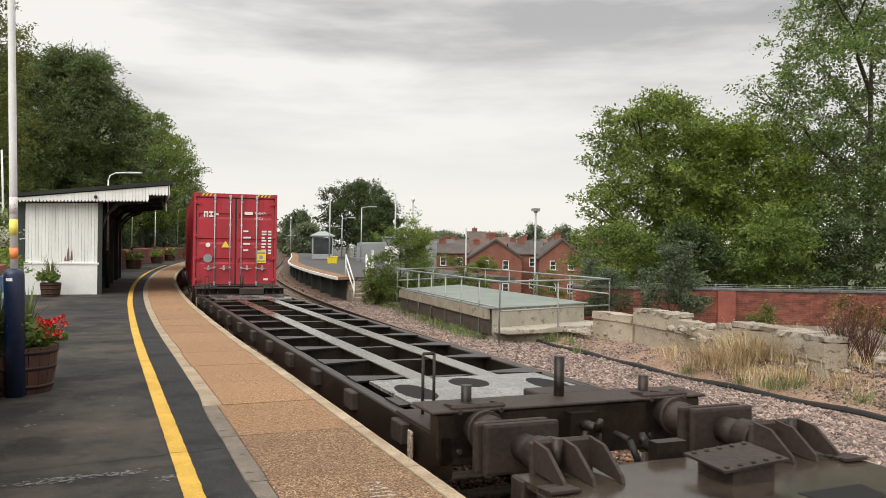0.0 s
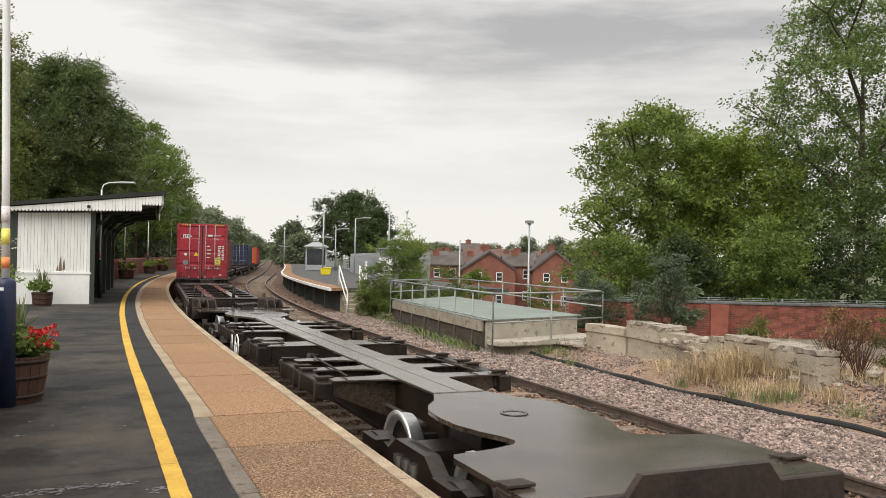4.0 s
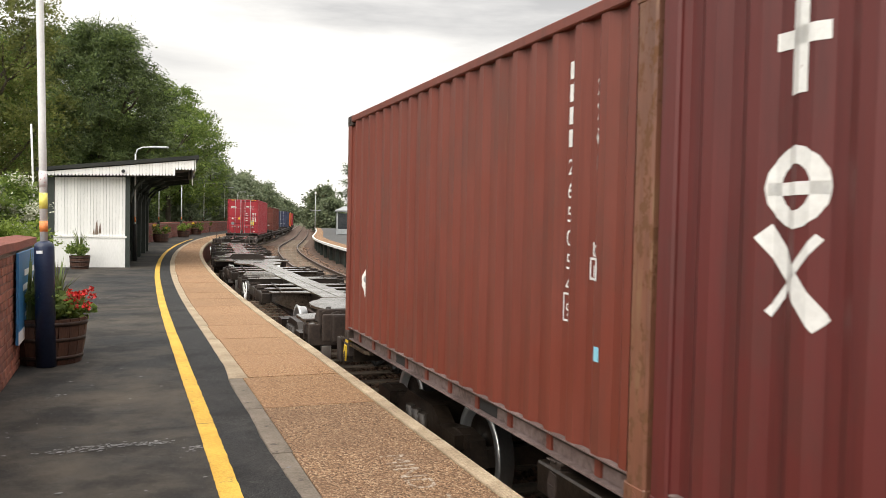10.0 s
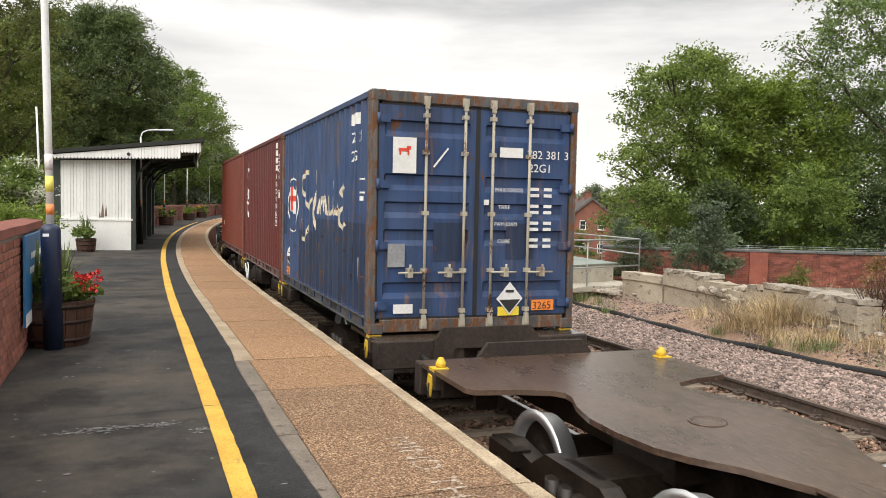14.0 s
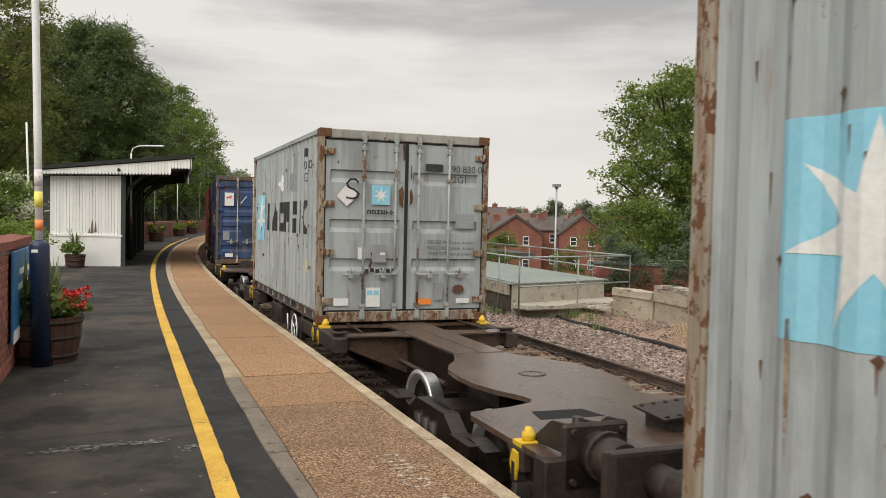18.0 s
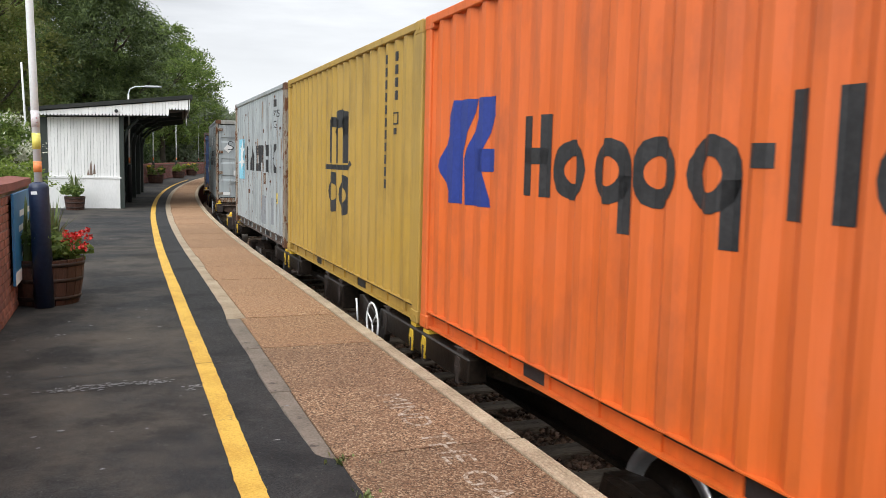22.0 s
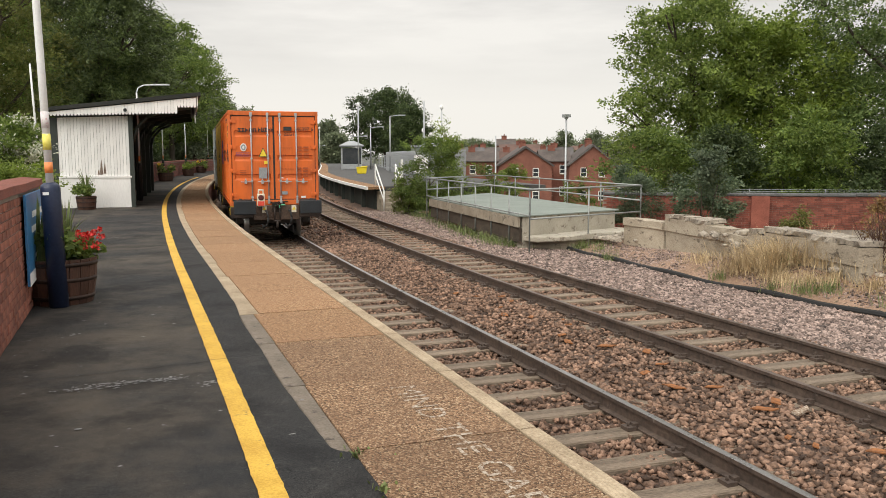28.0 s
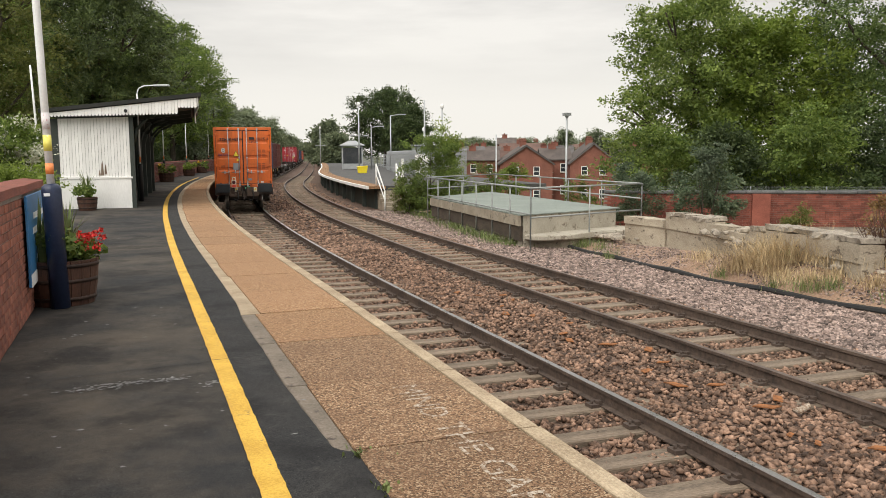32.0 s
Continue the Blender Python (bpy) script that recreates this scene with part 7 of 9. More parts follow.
def leaf_cloud(centres, radii, per, size, rnd, shell=0.55, long=1.6, droop=0.0):
    """Corners of many small leaves gathered round centres."""
    n = len(centres)
    idx = np.repeat(np.arange(n), per)
    d = rnd.normal(size=(len(idx), 3))
    d /= np.linalg.norm(d, axis=1)[:, None]
    r = rnd.uniform(0, 1, len(idx)) ** shell
    p = np.asarray(centres)[idx] + d * r[:, None] * np.asarray(radii)[idx]
    a = rnd.normal(size=(len(idx), 3)); a[:, 2] = a[:, 2] * 0.6 - droop
    a /= np.linalg.norm(a, axis=1)[:, None]
    b = np.cross(a, rnd.normal(size=(len(idx), 3)))
    b /= np.linalg.norm(b, axis=1)[:, None] + 1e-9
    k = size * rnd.uniform(0.6, 1.35, len(idx))[:, None]
    c = np.cross(a, b) * 0.18
    v = np.stack([p - a * k * long / 2, p + b * k / 2 + c * k, p + a * k * long / 2, p - b * k / 2 + c * k], 1).reshape(-1, 3)
    f = np.arange(len(v), dtype=np.int32).reshape(-1, 4)
    return v, f


def sprays(centres, outward, per, size, rnd, droop=0.1, needle=False):
    """Corners of leaves set in flat sprays that face the sky and lean outwards."""
    n = len(centres)
    outward = outward / (np.linalg.norm(outward, axis=1)[:, None] + 1e-9)
    lean = outward + rnd.normal(0, 0.55, (n, 3)); lean[:, 2] -= droop
    lean /= np.linalg.norm(lean, axis=1)[:, None]
    up = np.array([0, 0, 1.0]) + outward * 0.45 + rnd.normal(0, 0.4, (n, 3))
    side = np.cross(lean, up); side /= np.linalg.norm(side, axis=1)[:, None] + 1e-9
    up = np.cross(side, lean)
    idx = np.repeat(np.arange(n), per)
    m = len(idx)
    k = size * rnd.uniform(0.55, 1.3, m)[:, None]
    big = size * rnd.uniform(1.2, 2.9, n)[idx][:, None]
    along, across, lift = (np.clip(rnd.normal(0, 1, (m, 1)), -1.6, 1.6) for _ in range(3))
    wide_, flat = (0.45, 0.22) if needle else (0.85, 0.42)
    p = centres[idx] + lean[idx] * along * big * (1.5 if needle else 1.0) + side[idx] * across * big * wide_ + up[idx] * lift * big * flat
    a = lean[idx] + side[idx] * across * 0.5 + rnd.normal(0, 0.45, (m, 3))
    a /= np.linalg.norm(a, axis=1)[:, None]
    b = np.cross(a, up[idx] + rnd.normal(0, 0.5, (m, 3)))
    b /= np.linalg.norm(b, axis=1)[:, None] + 1e-9
    c = np.cross(a, b) * 0.15
    long, thin = (2.0, 0.55) if needle else (1.55, 0.9)
    v = np.stack([p - a * k * long / 2, p + b * k * thin / 2 + c * k, p + a * k * long / 2, p - b * k * thin / 2 + c * k], 1).reshape(-1, 3)
    return v, np.arange(len(v), dtype=np.int32).reshape(-1, 4)


def branch_out(bm, a, b, r, rnd, depth, tips, spread=0.5):
    """A limb from a to b with side limbs; its ends are gathered in tips."""
    mid = a.lerp(b, 0.5) + Vector((rnd.uniform(-1, 1), rnd.uniform(-1, 1), rnd.uniform(-0.3, 0.6))) * (b - a).length * 0.08
    tube(bm, a, mid, r, r * 0.78, 7, caps=False)
    tube(bm, mid, b, r * 0.78, r * 0.55, 7, caps=False)
    if depth == 0:
        tips.append(b)
        return
    for _ in range(2 + (rnd.random() < 0.6)):
        d = (b - a).normalized() + Vector((rnd.uniform(-1, 1), rnd.uniform(-1, 1), rnd.uniform(-0.35, 0.75))) * spread * 1.6
        c = b + d.normalized() * (b - a).length * rnd.uniform(0.55, 0.85)
        branch_out(bm, b, c, r * 0.55, rnd, depth - 1, tips, spread)


def tree(name, x, y, base, top, wide, leaf, label, seed, leaves=6000, size=0.22, trunk=0.22, clumps=30, airy=0.5, low=0.25, lean=0.0, depth_y=None, form="round", droop=0.1):
    """A tree: tapered trunk and limbs, and a crown of clumps of leaves with gaps and an uneven outline."""
    rnd, r = np.random.RandomState(seed), random.Random(seed)
    t = thing(name, pose(x, y, base), label, "tree" if name == "tree" else "bush")
    h = top - base
    dy = depth_y or wide
    bm, tips = bmesh.new(), []
    if trunk:
        z = -0.3
        p = Vector((0, 0, z))
        q = Vector((lean * 0.4, 0, h * max(low, 0.18)))
        tube(bm, p, q, trunk, trunk * 0.75, 9, caps=False)
        top_p = Vector((lean, 0, h * 0.8))
        tube(bm, q, top_p, trunk * 0.75, trunk * 0.2, 8, caps=False)
        for i in range(5):
            k = low + (0.8 - low) * i / 5
            a = q.lerp(top_p, i / 5.5)
            ang = i * 2.4 + r.random()
            b = a + Vector((math.cos(ang) * wide * 0.45, math.sin(ang) * dy * 0.45, h * 0.14))
            branch_out(bm, a, b, trunk * 0.4, r, 2 if airy > 0.75 else 1, tips)
        part("trunk", bm, "bark", t)
    else:
        for i in range(4):
            ang = i * 1.7 + r.random()
            tube(bm, (0, 0, -0.2), (math.cos(ang) * wide * 0.5, math.sin(ang) * dy * 0.5, h * 0.6), 0.025, 0.012, 6, caps=False)
        part("stem", bm, "bark", t)
    # sprays of leaves through the crown, thickest towards its skin
    seeds = Vector((seed * 1.37 % 50, seed * 2.11 % 50, seed * 0.73 % 50))
    total = int(leaves * (4.0 if leaf != "leaf_needle" else 6.0))
    per = 14
    many = max(14, total // per // 9)
    bough = min(0.85, max(0.16, wide * (0.17 if form != "column" else 0.14)))
    cs, outs = [], []
    tries = 0
    while len(cs) < many * 9 and tries < many * 4:
        tries += 1
        f = r.random()
        if form == "column":
            reach = math.sin(math.pi * min(1, 0.12 + 0.88 * f) ** 0.9) * 0.55 + 0.4
            if f > 0.8:
                reach *= 1 - (f - 0.8) * 1.5
        else:
            reach = math.sqrt(max(0.02, 1 - (2 * f - 0.85) ** 2 / 1.4))
        a = r.uniform(0, 2 * math.pi)
        d = Vector((math.cos(a) * reach, math.sin(a) * reach, (f - 0.45) * 1.6))
        lobe = 1 + 0.34 * noise.noise(d * 1.9 + seeds) + 0.22 * noise.noise(d * 4.6 - seeds)
        q = r.random() ** 0.42
        c = Vector((d.x * wide * lobe * q * 0.98 + lean * f, d.y * dy * lobe * q * 0.98, h * (low + (1 - low) * (0.45 + (f - 0.45) * (0.8 + 0.2 * lobe) * (0.75 + 0.25 * q)))))
        gap = noise.noise(c * (1.9 / max(1.0, wide * 0.36)) + seeds)
        if gap < (0.15 if airy > 0.85 else 0.1 if airy > 0.75 else -0.02 if airy > 0.6 else 0.03 if leaf == "leaf_needle" else -0.12) and r.random() < 0.86:
            continue
        o = Vector((math.cos(a), math.sin(a), 0.25))
        big = bough * r.uniform(0.55, 1.25)
        for _ in range(9):
            e = Vector((r.gauss(0, 0.55), r.gauss(0, 0.55), r.gauss(0, 0.26)))
            cs.append(tuple(c + e * big - Vector((0, 0, (e.x * o.x + e.y * o.y) * big * droop * 0.6)))); outs.append(tuple(o + e * 0.7))
    for p in tips:
        for _ in range(6):
            cs.append((p.x + r.gauss(0, 0.25), p.y + r.gauss(0, 0.25), p.z + r.gauss(0, 0.2))); outs.append((p.x, p.y, 0.2))
    needle = leaf == "leaf_needle"
    v, f = sprays(np.array(cs), np.array(outs), per, size * (0.5 if not needle else 0.4), rnd, droop, needle)
    bulk("crown", v, f, leaf, t)
    return t


def lamp_column(s, o, height, label, near=False, lean=0.0, base="pole_black", head=0, xy=None):
    p = Vector((xy[0], xy[1], 0)) if xy else at(s, o)
    t = thing("lamp_post", pose(p.x, p.y, 0, 0, lean, 0), label, "lamp post", "platform lamp posts")
    k = 1.0 if near else 0.8
    bm = bmesh.new()
    lathe(bm, [(0.092 * k, 0), (0.092 * k, 1.18), (0.085 * k, 1.215), (0.05 * k, 1.24)], 24)
    part("base_sleeve", bm, "pole_blue" if near else base, t, "dark blue lower column" if near else "dark lower column")
    bm = bmesh.new()
    lathe(bm, [(0.037 * k, 1.235), (0.036 * k, 2.4), (0.034 * k, height * 0.7), (0.031 * k, height)], 20)
    part("shaft", bm, "pole_white", t)
    for z0, z1, m in ((1.335, 1.44, "orange_band"), (1.56, 1.715, "yellow_band"), (1.77, 1.93, "pink_band")) if near else ((1.3, 1.48, "orange_band"),):
        bm = bmesh.new()
        lathe(bm, [(0.0385 * k, z0), (0.0384 * k, z1)], 24)
        part("painted_band", bm, m, t, m.replace("_", " ") + " round the column")
    if near:
        part("number_plate", boxes((-0.03, 0.03, -0.096, -0.09, 1.12, 1.15)), "lettering_white", t)
    if head:
        bm = bmesh.new()
        pts = [Vector((0, 0, height)), Vector((head * 0.06, 0, height + 0.16)), Vector((head * 0.25, 0, height + 0.24)), Vector((head * 0.75, 0, height + 0.26))]
        for a, b in zip(pts, pts[1:]):
            tube(bm, a, b, 0.02, n=8)
        part("arm", bm, "pole_white", t)
        bm = bmesh.new()
        box(bm, min(head * 0.6, head * 1.15), max(head * 0.6, head * 1.15), -0.07, 0.07, height + 0.22, height + 0.28)
        worn(bm, 0.02, 2)
        part("lamp_head", bm, "galvanised", t)
    return t


lamp_column(0, 0, 6.2, "white lamp post with dark blue base and coloured bands", near=True, lean=-1.3, xy=(-4.14, 7.94))
lamp_column(0, 0, 3.95, "thin white lamp post with an orange band behind the wall", xy=(-11.77, 22.0), lean=-2.2)


def half_barrel(s, o, label, r=0.36, h=0.46):
    t = thing("half_barrel", stand(s, o), label, "planter", "barrel planters")
    n = 20
    for i in range(n):
        a0, a1 = 2 * math.pi * i / n + 0.008, 2 * math.pi * (i + 1) / n - 0.008
        vs = []
        for z, q in ((0, 0.84), (h * 0.5, 0.95), (h, 1.0)):
            for rr in (r * q, r * q - 0.03):
                for a in (a0, a1):
                    vs.append((rr * math.cos(a), rr * math.sin(a), z))
        fs = []
        for k in range(2):
            b = k * 4
            fs += [(b, b + 1, b + 5, b + 4), (b + 2, b + 6, b + 7, b + 3), (b, b + 4, b + 6, b + 2), (b + 1, b + 3, b + 7, b + 5)]
        fs += [(0, 2, 3, 1), (8, 9, 11, 10)]
        raw("stave", vs, fs, "barrel_wood", t)
    for z in (0.07, h * 0.55, h - 0.05):
        bm = bmesh.new()
        q = r * (0.84 + 0.16 * (z / h) ** 0.8) + 0.006
        lathe(bm, [(q, z - 0.02), (q + 0.004, z + 0.02)], 32)
        part("hoop", bm, "barrel_hoop", t)
    bm = bmesh.new()
    lathe(bm, [(r * 0.93, h - 0.1), (r * 0.5, h - 0.06)], 20)
    part("soil", bm, "soil", t)
    return t


def plant(name, s, o, z, label, kind, seed, scale=1.0):
    """A potted plant: spiky blades, a flowering clump or a leafy bush."""
    rnd, r = np.random.RandomState(seed), random.Random(seed)
    t = thing(name, stand(s, o, z), label, "plant", "platform plants")
    if "blades" in kind:
        vs, fs = [], []
        for i in range(34):
            a, L, sp = r.uniform(0, 6.28), r.uniform(0.45, 0.85) * scale, r.uniform(0.05, 0.3) * scale
            d = Vector((math.cos(a), math.sin(a), 0)); w = Vector((-d.y, d.x, 0)) * 0.014
            p0, p1, p2 = d * 0.04, d * (0.04 + sp * 0.35) + Vector((0, 0, L * 0.6)), d * (0.04 + sp) + Vector((0, 0, L * r.uniform(0.8, 1)))
            k = len(vs)
            vs += [p0 - w, p0 + w, p1 + w, p1 - w, p2]
            fs += [(k, k + 1, k + 2, k + 3), (k + 3, k + 2, k + 4)]
        raw("blade_tuft", vs, fs, "grass_blade", t)
    if "leaves" in kind:
        cs = [(r.uniform(-0.25, 0.25) * scale, r.uniform(-0.25, 0.25) * scale, r.uniform(0.05, 0.3) * scale) for _ in range(9)]
        v, f = leaf_cloud(cs, [(0.14 * scale,) * 3] * 9, 45, 0.055 * scale, rnd)
        bulk("foliage", v, f, "leaf_mid" if "olive" not in kind else "leaf_light", t)
    for col in ("red", "yellow", "white"):
        if col in kind:
            cs = [(r.uniform(-0.26, 0.26) * scale, r.uniform(-0.26, 0.26) * scale, r.uniform(0.22, 0.42) * scale) for _ in range(14 if col == "red" else 5)]
            v, f = leaf_cloud(cs, [(0.06 * scale, 0.06 * scale, 0.045 * scale)] * len(cs), 34, 0.034 * scale, rnd, 0.4, 1.0)
            bulk("blossoms", v, f, "petal_" + col, t)
    return t


half_barrel(8.55, -4.32, "dark half-barrel planter behind the lamp post")
plant("geranium", 8.55, -4.12, 0.38, "red geraniums in the half barrel", "leaves red", 3, 0.8)
plant("spiky_plant", 8.45, -4.5, 0.38, "tall green strap-leaved plant in the half barrel", "blades leaves", 4, 1.0)
plant("spiky_plant", 8.8, -4.28, 0.38, "tall yellow-green plant in the half barrel", "blades olive leaves", 5, 0.85)
half_barrel(24.05, -5.05, "dark half-barrel planter beside the shelter", 0.27, 0.37)
plant("potted_plant", 24.05, -5.05, 0.29, "straggly green plant beside the shelter", "blades leaves", 6, 1.15)
plant("sunflower", 22.0, -6.2, 0.9, "yellow flowers above the wall", "leaves yellow olive", 7, 1.3)
for i, (s, o) in enumerate(((49.25, -4.2), (62.3, -4.05), (73.0, -4.3), (84.7, -5.1))):
    half_barrel(s, o, "half-barrel planter at the foot of a lamp post", 0.45, 0.5)
    plant("potted_plant", s, o, 0.42, "green leafy plant in a half barrel", "leaves olive" if i % 2 else "leaves yellow", 20 + i, 1.6)
lamp_column(49.6, -4.35, 3.6, "white lamp post with a dark base by the wall")
lamp_column(62.8, -4.25, 3.9, "white lamp post with a dark base by the wall")
lamp_column(85.2, -5.4, 4.7, "white lamp post with a dark base and curved head", head=0.9)
for s in (101, 117, 133):
    lamp_column(s, -5.2, 4.9, "slim lamp post with a curved head", head=1.0)
lamp_column(0, 0, 3.55, "pale lamp post with a swan-neck head behind the shelter", xy=(-11.1, 27.0), head=0.95)


# ---- brick walls ----
BRICK = bmesh.new()
box(BRICK, -0.05, 0.012, -0.1065, 0.1065, -0.0325, 0.0325)
worn(BRICK, 0.004)
BRICK_ME = bpy.data.meshes.new("brick")
BRICK.to_mesh(BRICK_ME); BRICK.free()
BRICK_ME.materials.append(MAT["brick"])


def brick_wall(name, s0, s1, o, top, label, fine=None, thick=0.33):
    """A wall along the platform: a mortar core, courses of bricks on its face, a coping."""
    w = thing(name, Matrix(), label, "wall", kind="structure")
    ribbon("wall_core", s0, s1, 0.5, [(o - thick, -0.1), (o, -0.1), (o, top - 0.08), (o - thick, top - 0.08)], "mortar", w)
    ribbon("wall_coping", s0, s1, 0.5, [(o - thick - 0.03, top - 0.085), (o + 0.04, top - 0.085), (o + 0.035, top - 0.01), (o - thick * 0.5, top + 0.01), (o - thick - 0.03, top - 0.02)], "brick_bulk", w, jitter=lambda s, q: 0.004 * math.sin(s * 9 + q))
    rnd = random.Random(name)
    vs, fs = [], []
    courses = int((top - 0.09) / 0.075)
    for c in range(courses):
        z = 0.035 + c * 0.075
        s = s0 + (0.1125 if c % 2 else 0)
        while s < s1 - 0.11:
            if fine and fine[0] <= s <= fine[1]:
                ob = new("brick", BRICK_ME)
                ob.parent = w
                ob.matrix_basis = stand(s + 0.11, o + rnd.uniform(-0.002, 0.004), z)
            elif c * 3 < 200 and s1 - s0 < 30 or c % 1 == 0:
                k = len(vs)
                for q in (s + 0.004, s + 0.215):
                    for oo in (o - 0.03, o + 0.01 + rnd.uniform(-0.002, 0.003)):
                        for zz in (z - 0.0325, z + 0.0325):
                            vs.append(at(q, oo, zz))
                fs += [(k + a, k + b, k + c2, k + d) for a, b, c2, d in ((2, 3, 7, 6), (0, 2, 6, 4), (1, 5, 7, 3), (0, 1, 3, 2), (4, 6, 7, 5))]
            s += 0.225
    tagged(raw("brickwork", vs, fs, "brick_bulk", w), kind="stuff")
    return w


brick_wall("platform_wall_near", -12, 9.7, -4.58, 1.25, "weathered red brick wall along the back of the platform", fine=(5.4, 9.2))
brick_wall("platform_wall_far", 37.5, 112, -4.75, 1.1, "low red brick wall behind the lamp posts")


def wall_sign():
    t = thing("wall_sign", stand(8.62, -4.545, 0.7), "blue notice board with white lettering on the brick wall", "sign")
    part("board", worn(boxes((0, 0.025, -0.85, 0.85, -0.42, 0.44)), 0.004), "sign_blue", t)
    bars = [(0.026, 0.028, 0.1, 0.62, 0.2, 0.26), (0.026, 0.028, -0.4, 0.05, 0.2, 0.26), (0.026, 0.028, 0.05, 0.6, 0.06, 0.12), (0.026, 0.028, -0.5, -0.02, 0.06, 0.12), (0.026, 0.028, 0.2, 0.6, -0.08, -0.03), (0.026, 0.028, -0.3, 0.6, -0.2, -0.16)]
    for b in bars:
        part("lettering_bar", boxes(b), "lettering_white", t)
    part("white_lower_panel", boxes((0.025, 0.028, -0.85, 0.85, -0.42, -0.3)), "lettering_white", t)


wall_sign()
tree("shrub", -7.75, 13.6, 0.2, 2.12, 0.62, "leaf_mid", "green shrub with white blossom behind the brick wall", 31, 2300, 0.09, 0, 12, low=0.3)
tree("shrub", -7.75, 13.55, 0.3, 2.18, 0.6, "leaf_blossom", "cream blossom on the shrub behind the brick wall", 32, 700, 0.07, 0, 12, low=0.5)
tree("shrub", -6.55, 11.5, 0.2, 1.42, 0.5, "leaf_light", "low leafy shrub behind the brick wall", 33, 2200, 0.06, 0, 12, low=0.3)


# ---- the shelter ----
def shelter():
    s0, s1 = 24.75, 36.6
    t = thing("platform_shelter", Matrix(), "old white boarded platform shelter with open front and felt roof", "shelter")
    rnd = random.Random(9)
    # boarded end wall
    n = 22
    o0, o1 = -5.78, -3.9
    for i in range(n):
        a, b = o0 + (o1 - o0) * i / n, o0 + (o1 - o0) * (i + 1) / n - 0.006
        z1 = 2.56 + 0.07 * i / n
        q = rnd.uniform(0, 0.008)
        vs = [at(s0 + d, o, z) for d in (q, 0.03) for o in (a, b) for z in (0.9, z1)]
        raw("wall_board", vs, [(0, 2, 3, 1), (4, 5, 7, 6), (0, 1, 5, 4), (2, 6, 7, 3), (1, 3, 7, 5), (0, 4, 6, 2)], "white_paint", t)
    vs = [at(s0 + d, o, z) for d in (-0.035, 0.03) for o in (o0 - 0.02, o1 + 0.03) for z in (0.0, 0.86)]
    raw("plinth_panel", vs, [(0, 2, 3, 1), (4, 5, 7, 6), (0, 1, 5, 4), (2, 6, 7, 3), (1, 3, 7, 5), (0, 4, 6, 2)], "white_paint", t, "white painted lower panel")
    vs = [at(s0 + d, o, z) for d in (-0.06, 0.03) for o in (o0 - 0.02, o1 + 0.04) for z in (0.86, 0.91)]
    raw("plinth_rail", vs, [(0, 2, 3, 1), (4, 5, 7, 6), (0, 1, 5, 4), (2, 6, 7, 3), (1, 3, 7, 5), (0, 4, 6, 2)], "white_paint", t)
    for (a, z, h, w) in ((-4.72, 0.95, 0.42, 0.09), (-4.62, 0.98, 0.3, 0.07), (-4.78, 0.95, 0.16, 0.06)):
        vs = [at(s0 - 0.004, a, z), at(s0 - 0.004, a + w, z), at(s0 - 0.004, a + w * 0.7, z + h), at(s0 - 0.004, a + w * 0.35, z + h * 0.8)]
        raw("bare_patch", vs, [(0, 1, 2, 3)], "bare_wood", t, "bare wood where paint has peeled")
    raw("corner_trim", [at(s0 + d, o, z) for d in (-0.05, 0.1) for o in (-3.9, -3.78) for z in (0, 2.66)], [(0, 2, 3, 1), (4, 5, 7, 6), (0, 1, 5, 4), (2, 6, 7, 3), (1, 3, 7, 5), (0, 4, 6, 2)], "dark_timber", t, "dark green corner post")
    raw("corner_trim", [at(s0 + d, o, z) for d in (-0.02, 0.1) for o in (-6.02, -5.79) for z in (0, 2.56)], [(0, 2, 3, 1), (4, 5, 7, 6), (0, 1, 5, 4), (2, 6, 7, 3), (1, 3, 7, 5), (0, 4, 6, 2)], "dark_timber", t)
    ribbon("back_wall", s0 + 0.04, s1, 1.0, [(-5.95, 0), (-5.8, 0), (-5.8, 2.55), (-5.95, 2.55)], "dark_timber", t)
    ribbon("far_end_wall", s1 - 0.06, s1, 0.06, [(-5.9, 0), (-4.4, 0), (-4.4, 2.6), (-5.9, 2.55)], "dark_timber", t)
    ribbon("bench", s0 + 1.5, s1 - 1.5, 1.0, [(-5.78, 0.4), (-5.35, 0.4), (-5.35, 0.46), (-5.78, 0.46)], "bare_wood", t)
    for s in (28.75, 31.5, 34.4, 36.3):
        bm = bmesh.new()
        box(bm, -0.09, 0.09, -0.09, 0.09, 0, 2.75)
        ob = part("post", worn(bm, 0.012), "dark_timber", t, "dark green timber post")
        ob.matrix_basis = stand(s, -3.84)
    for s in (24.95, 28.75, 31.5, 34.4, 36.3):
        bm = bmesh.new()
        pts = [Vector((0, 0, 1.9)), Vector((0.12, 0, 2.3)), Vector((0.4, 0, 2.6)), Vector((0.85, 0, 2.8))]
        for a, b in zip(pts, pts[1:]):
            tube(bm, a, b, 0.05, n=6)
        ob = part("bracket", bm, "dark_timber", t, "curved timber brace under the canopy")
        ob.matrix_basis = stand(s, -3.8)
        bm = bmesh.new()
        vs = [(-2.1, 2.55), (1.7, 3.05), (1.7, 2.93), (-2.1, 2.43)]
        m = Matrix(((1, 0, 0, 0), (0, 0, 1, 0), (0, 1, 0, 0), (0, 0, 0, 1)))
        slab(bm, vs, -0.05, 0.05, m)
        ob = part("rafter", bm, "dark_timber", t)
        ob.matrix_basis = stand(s, -3.8)
    ribbon("roof", s0 - 0.42, s1 + 0.2, 1.0, [(-6.2, 2.7), (-6.2, 2.8), (-1.88, 3.33), (-1.88, 3.22)], "roof_felt", t, closed=True)
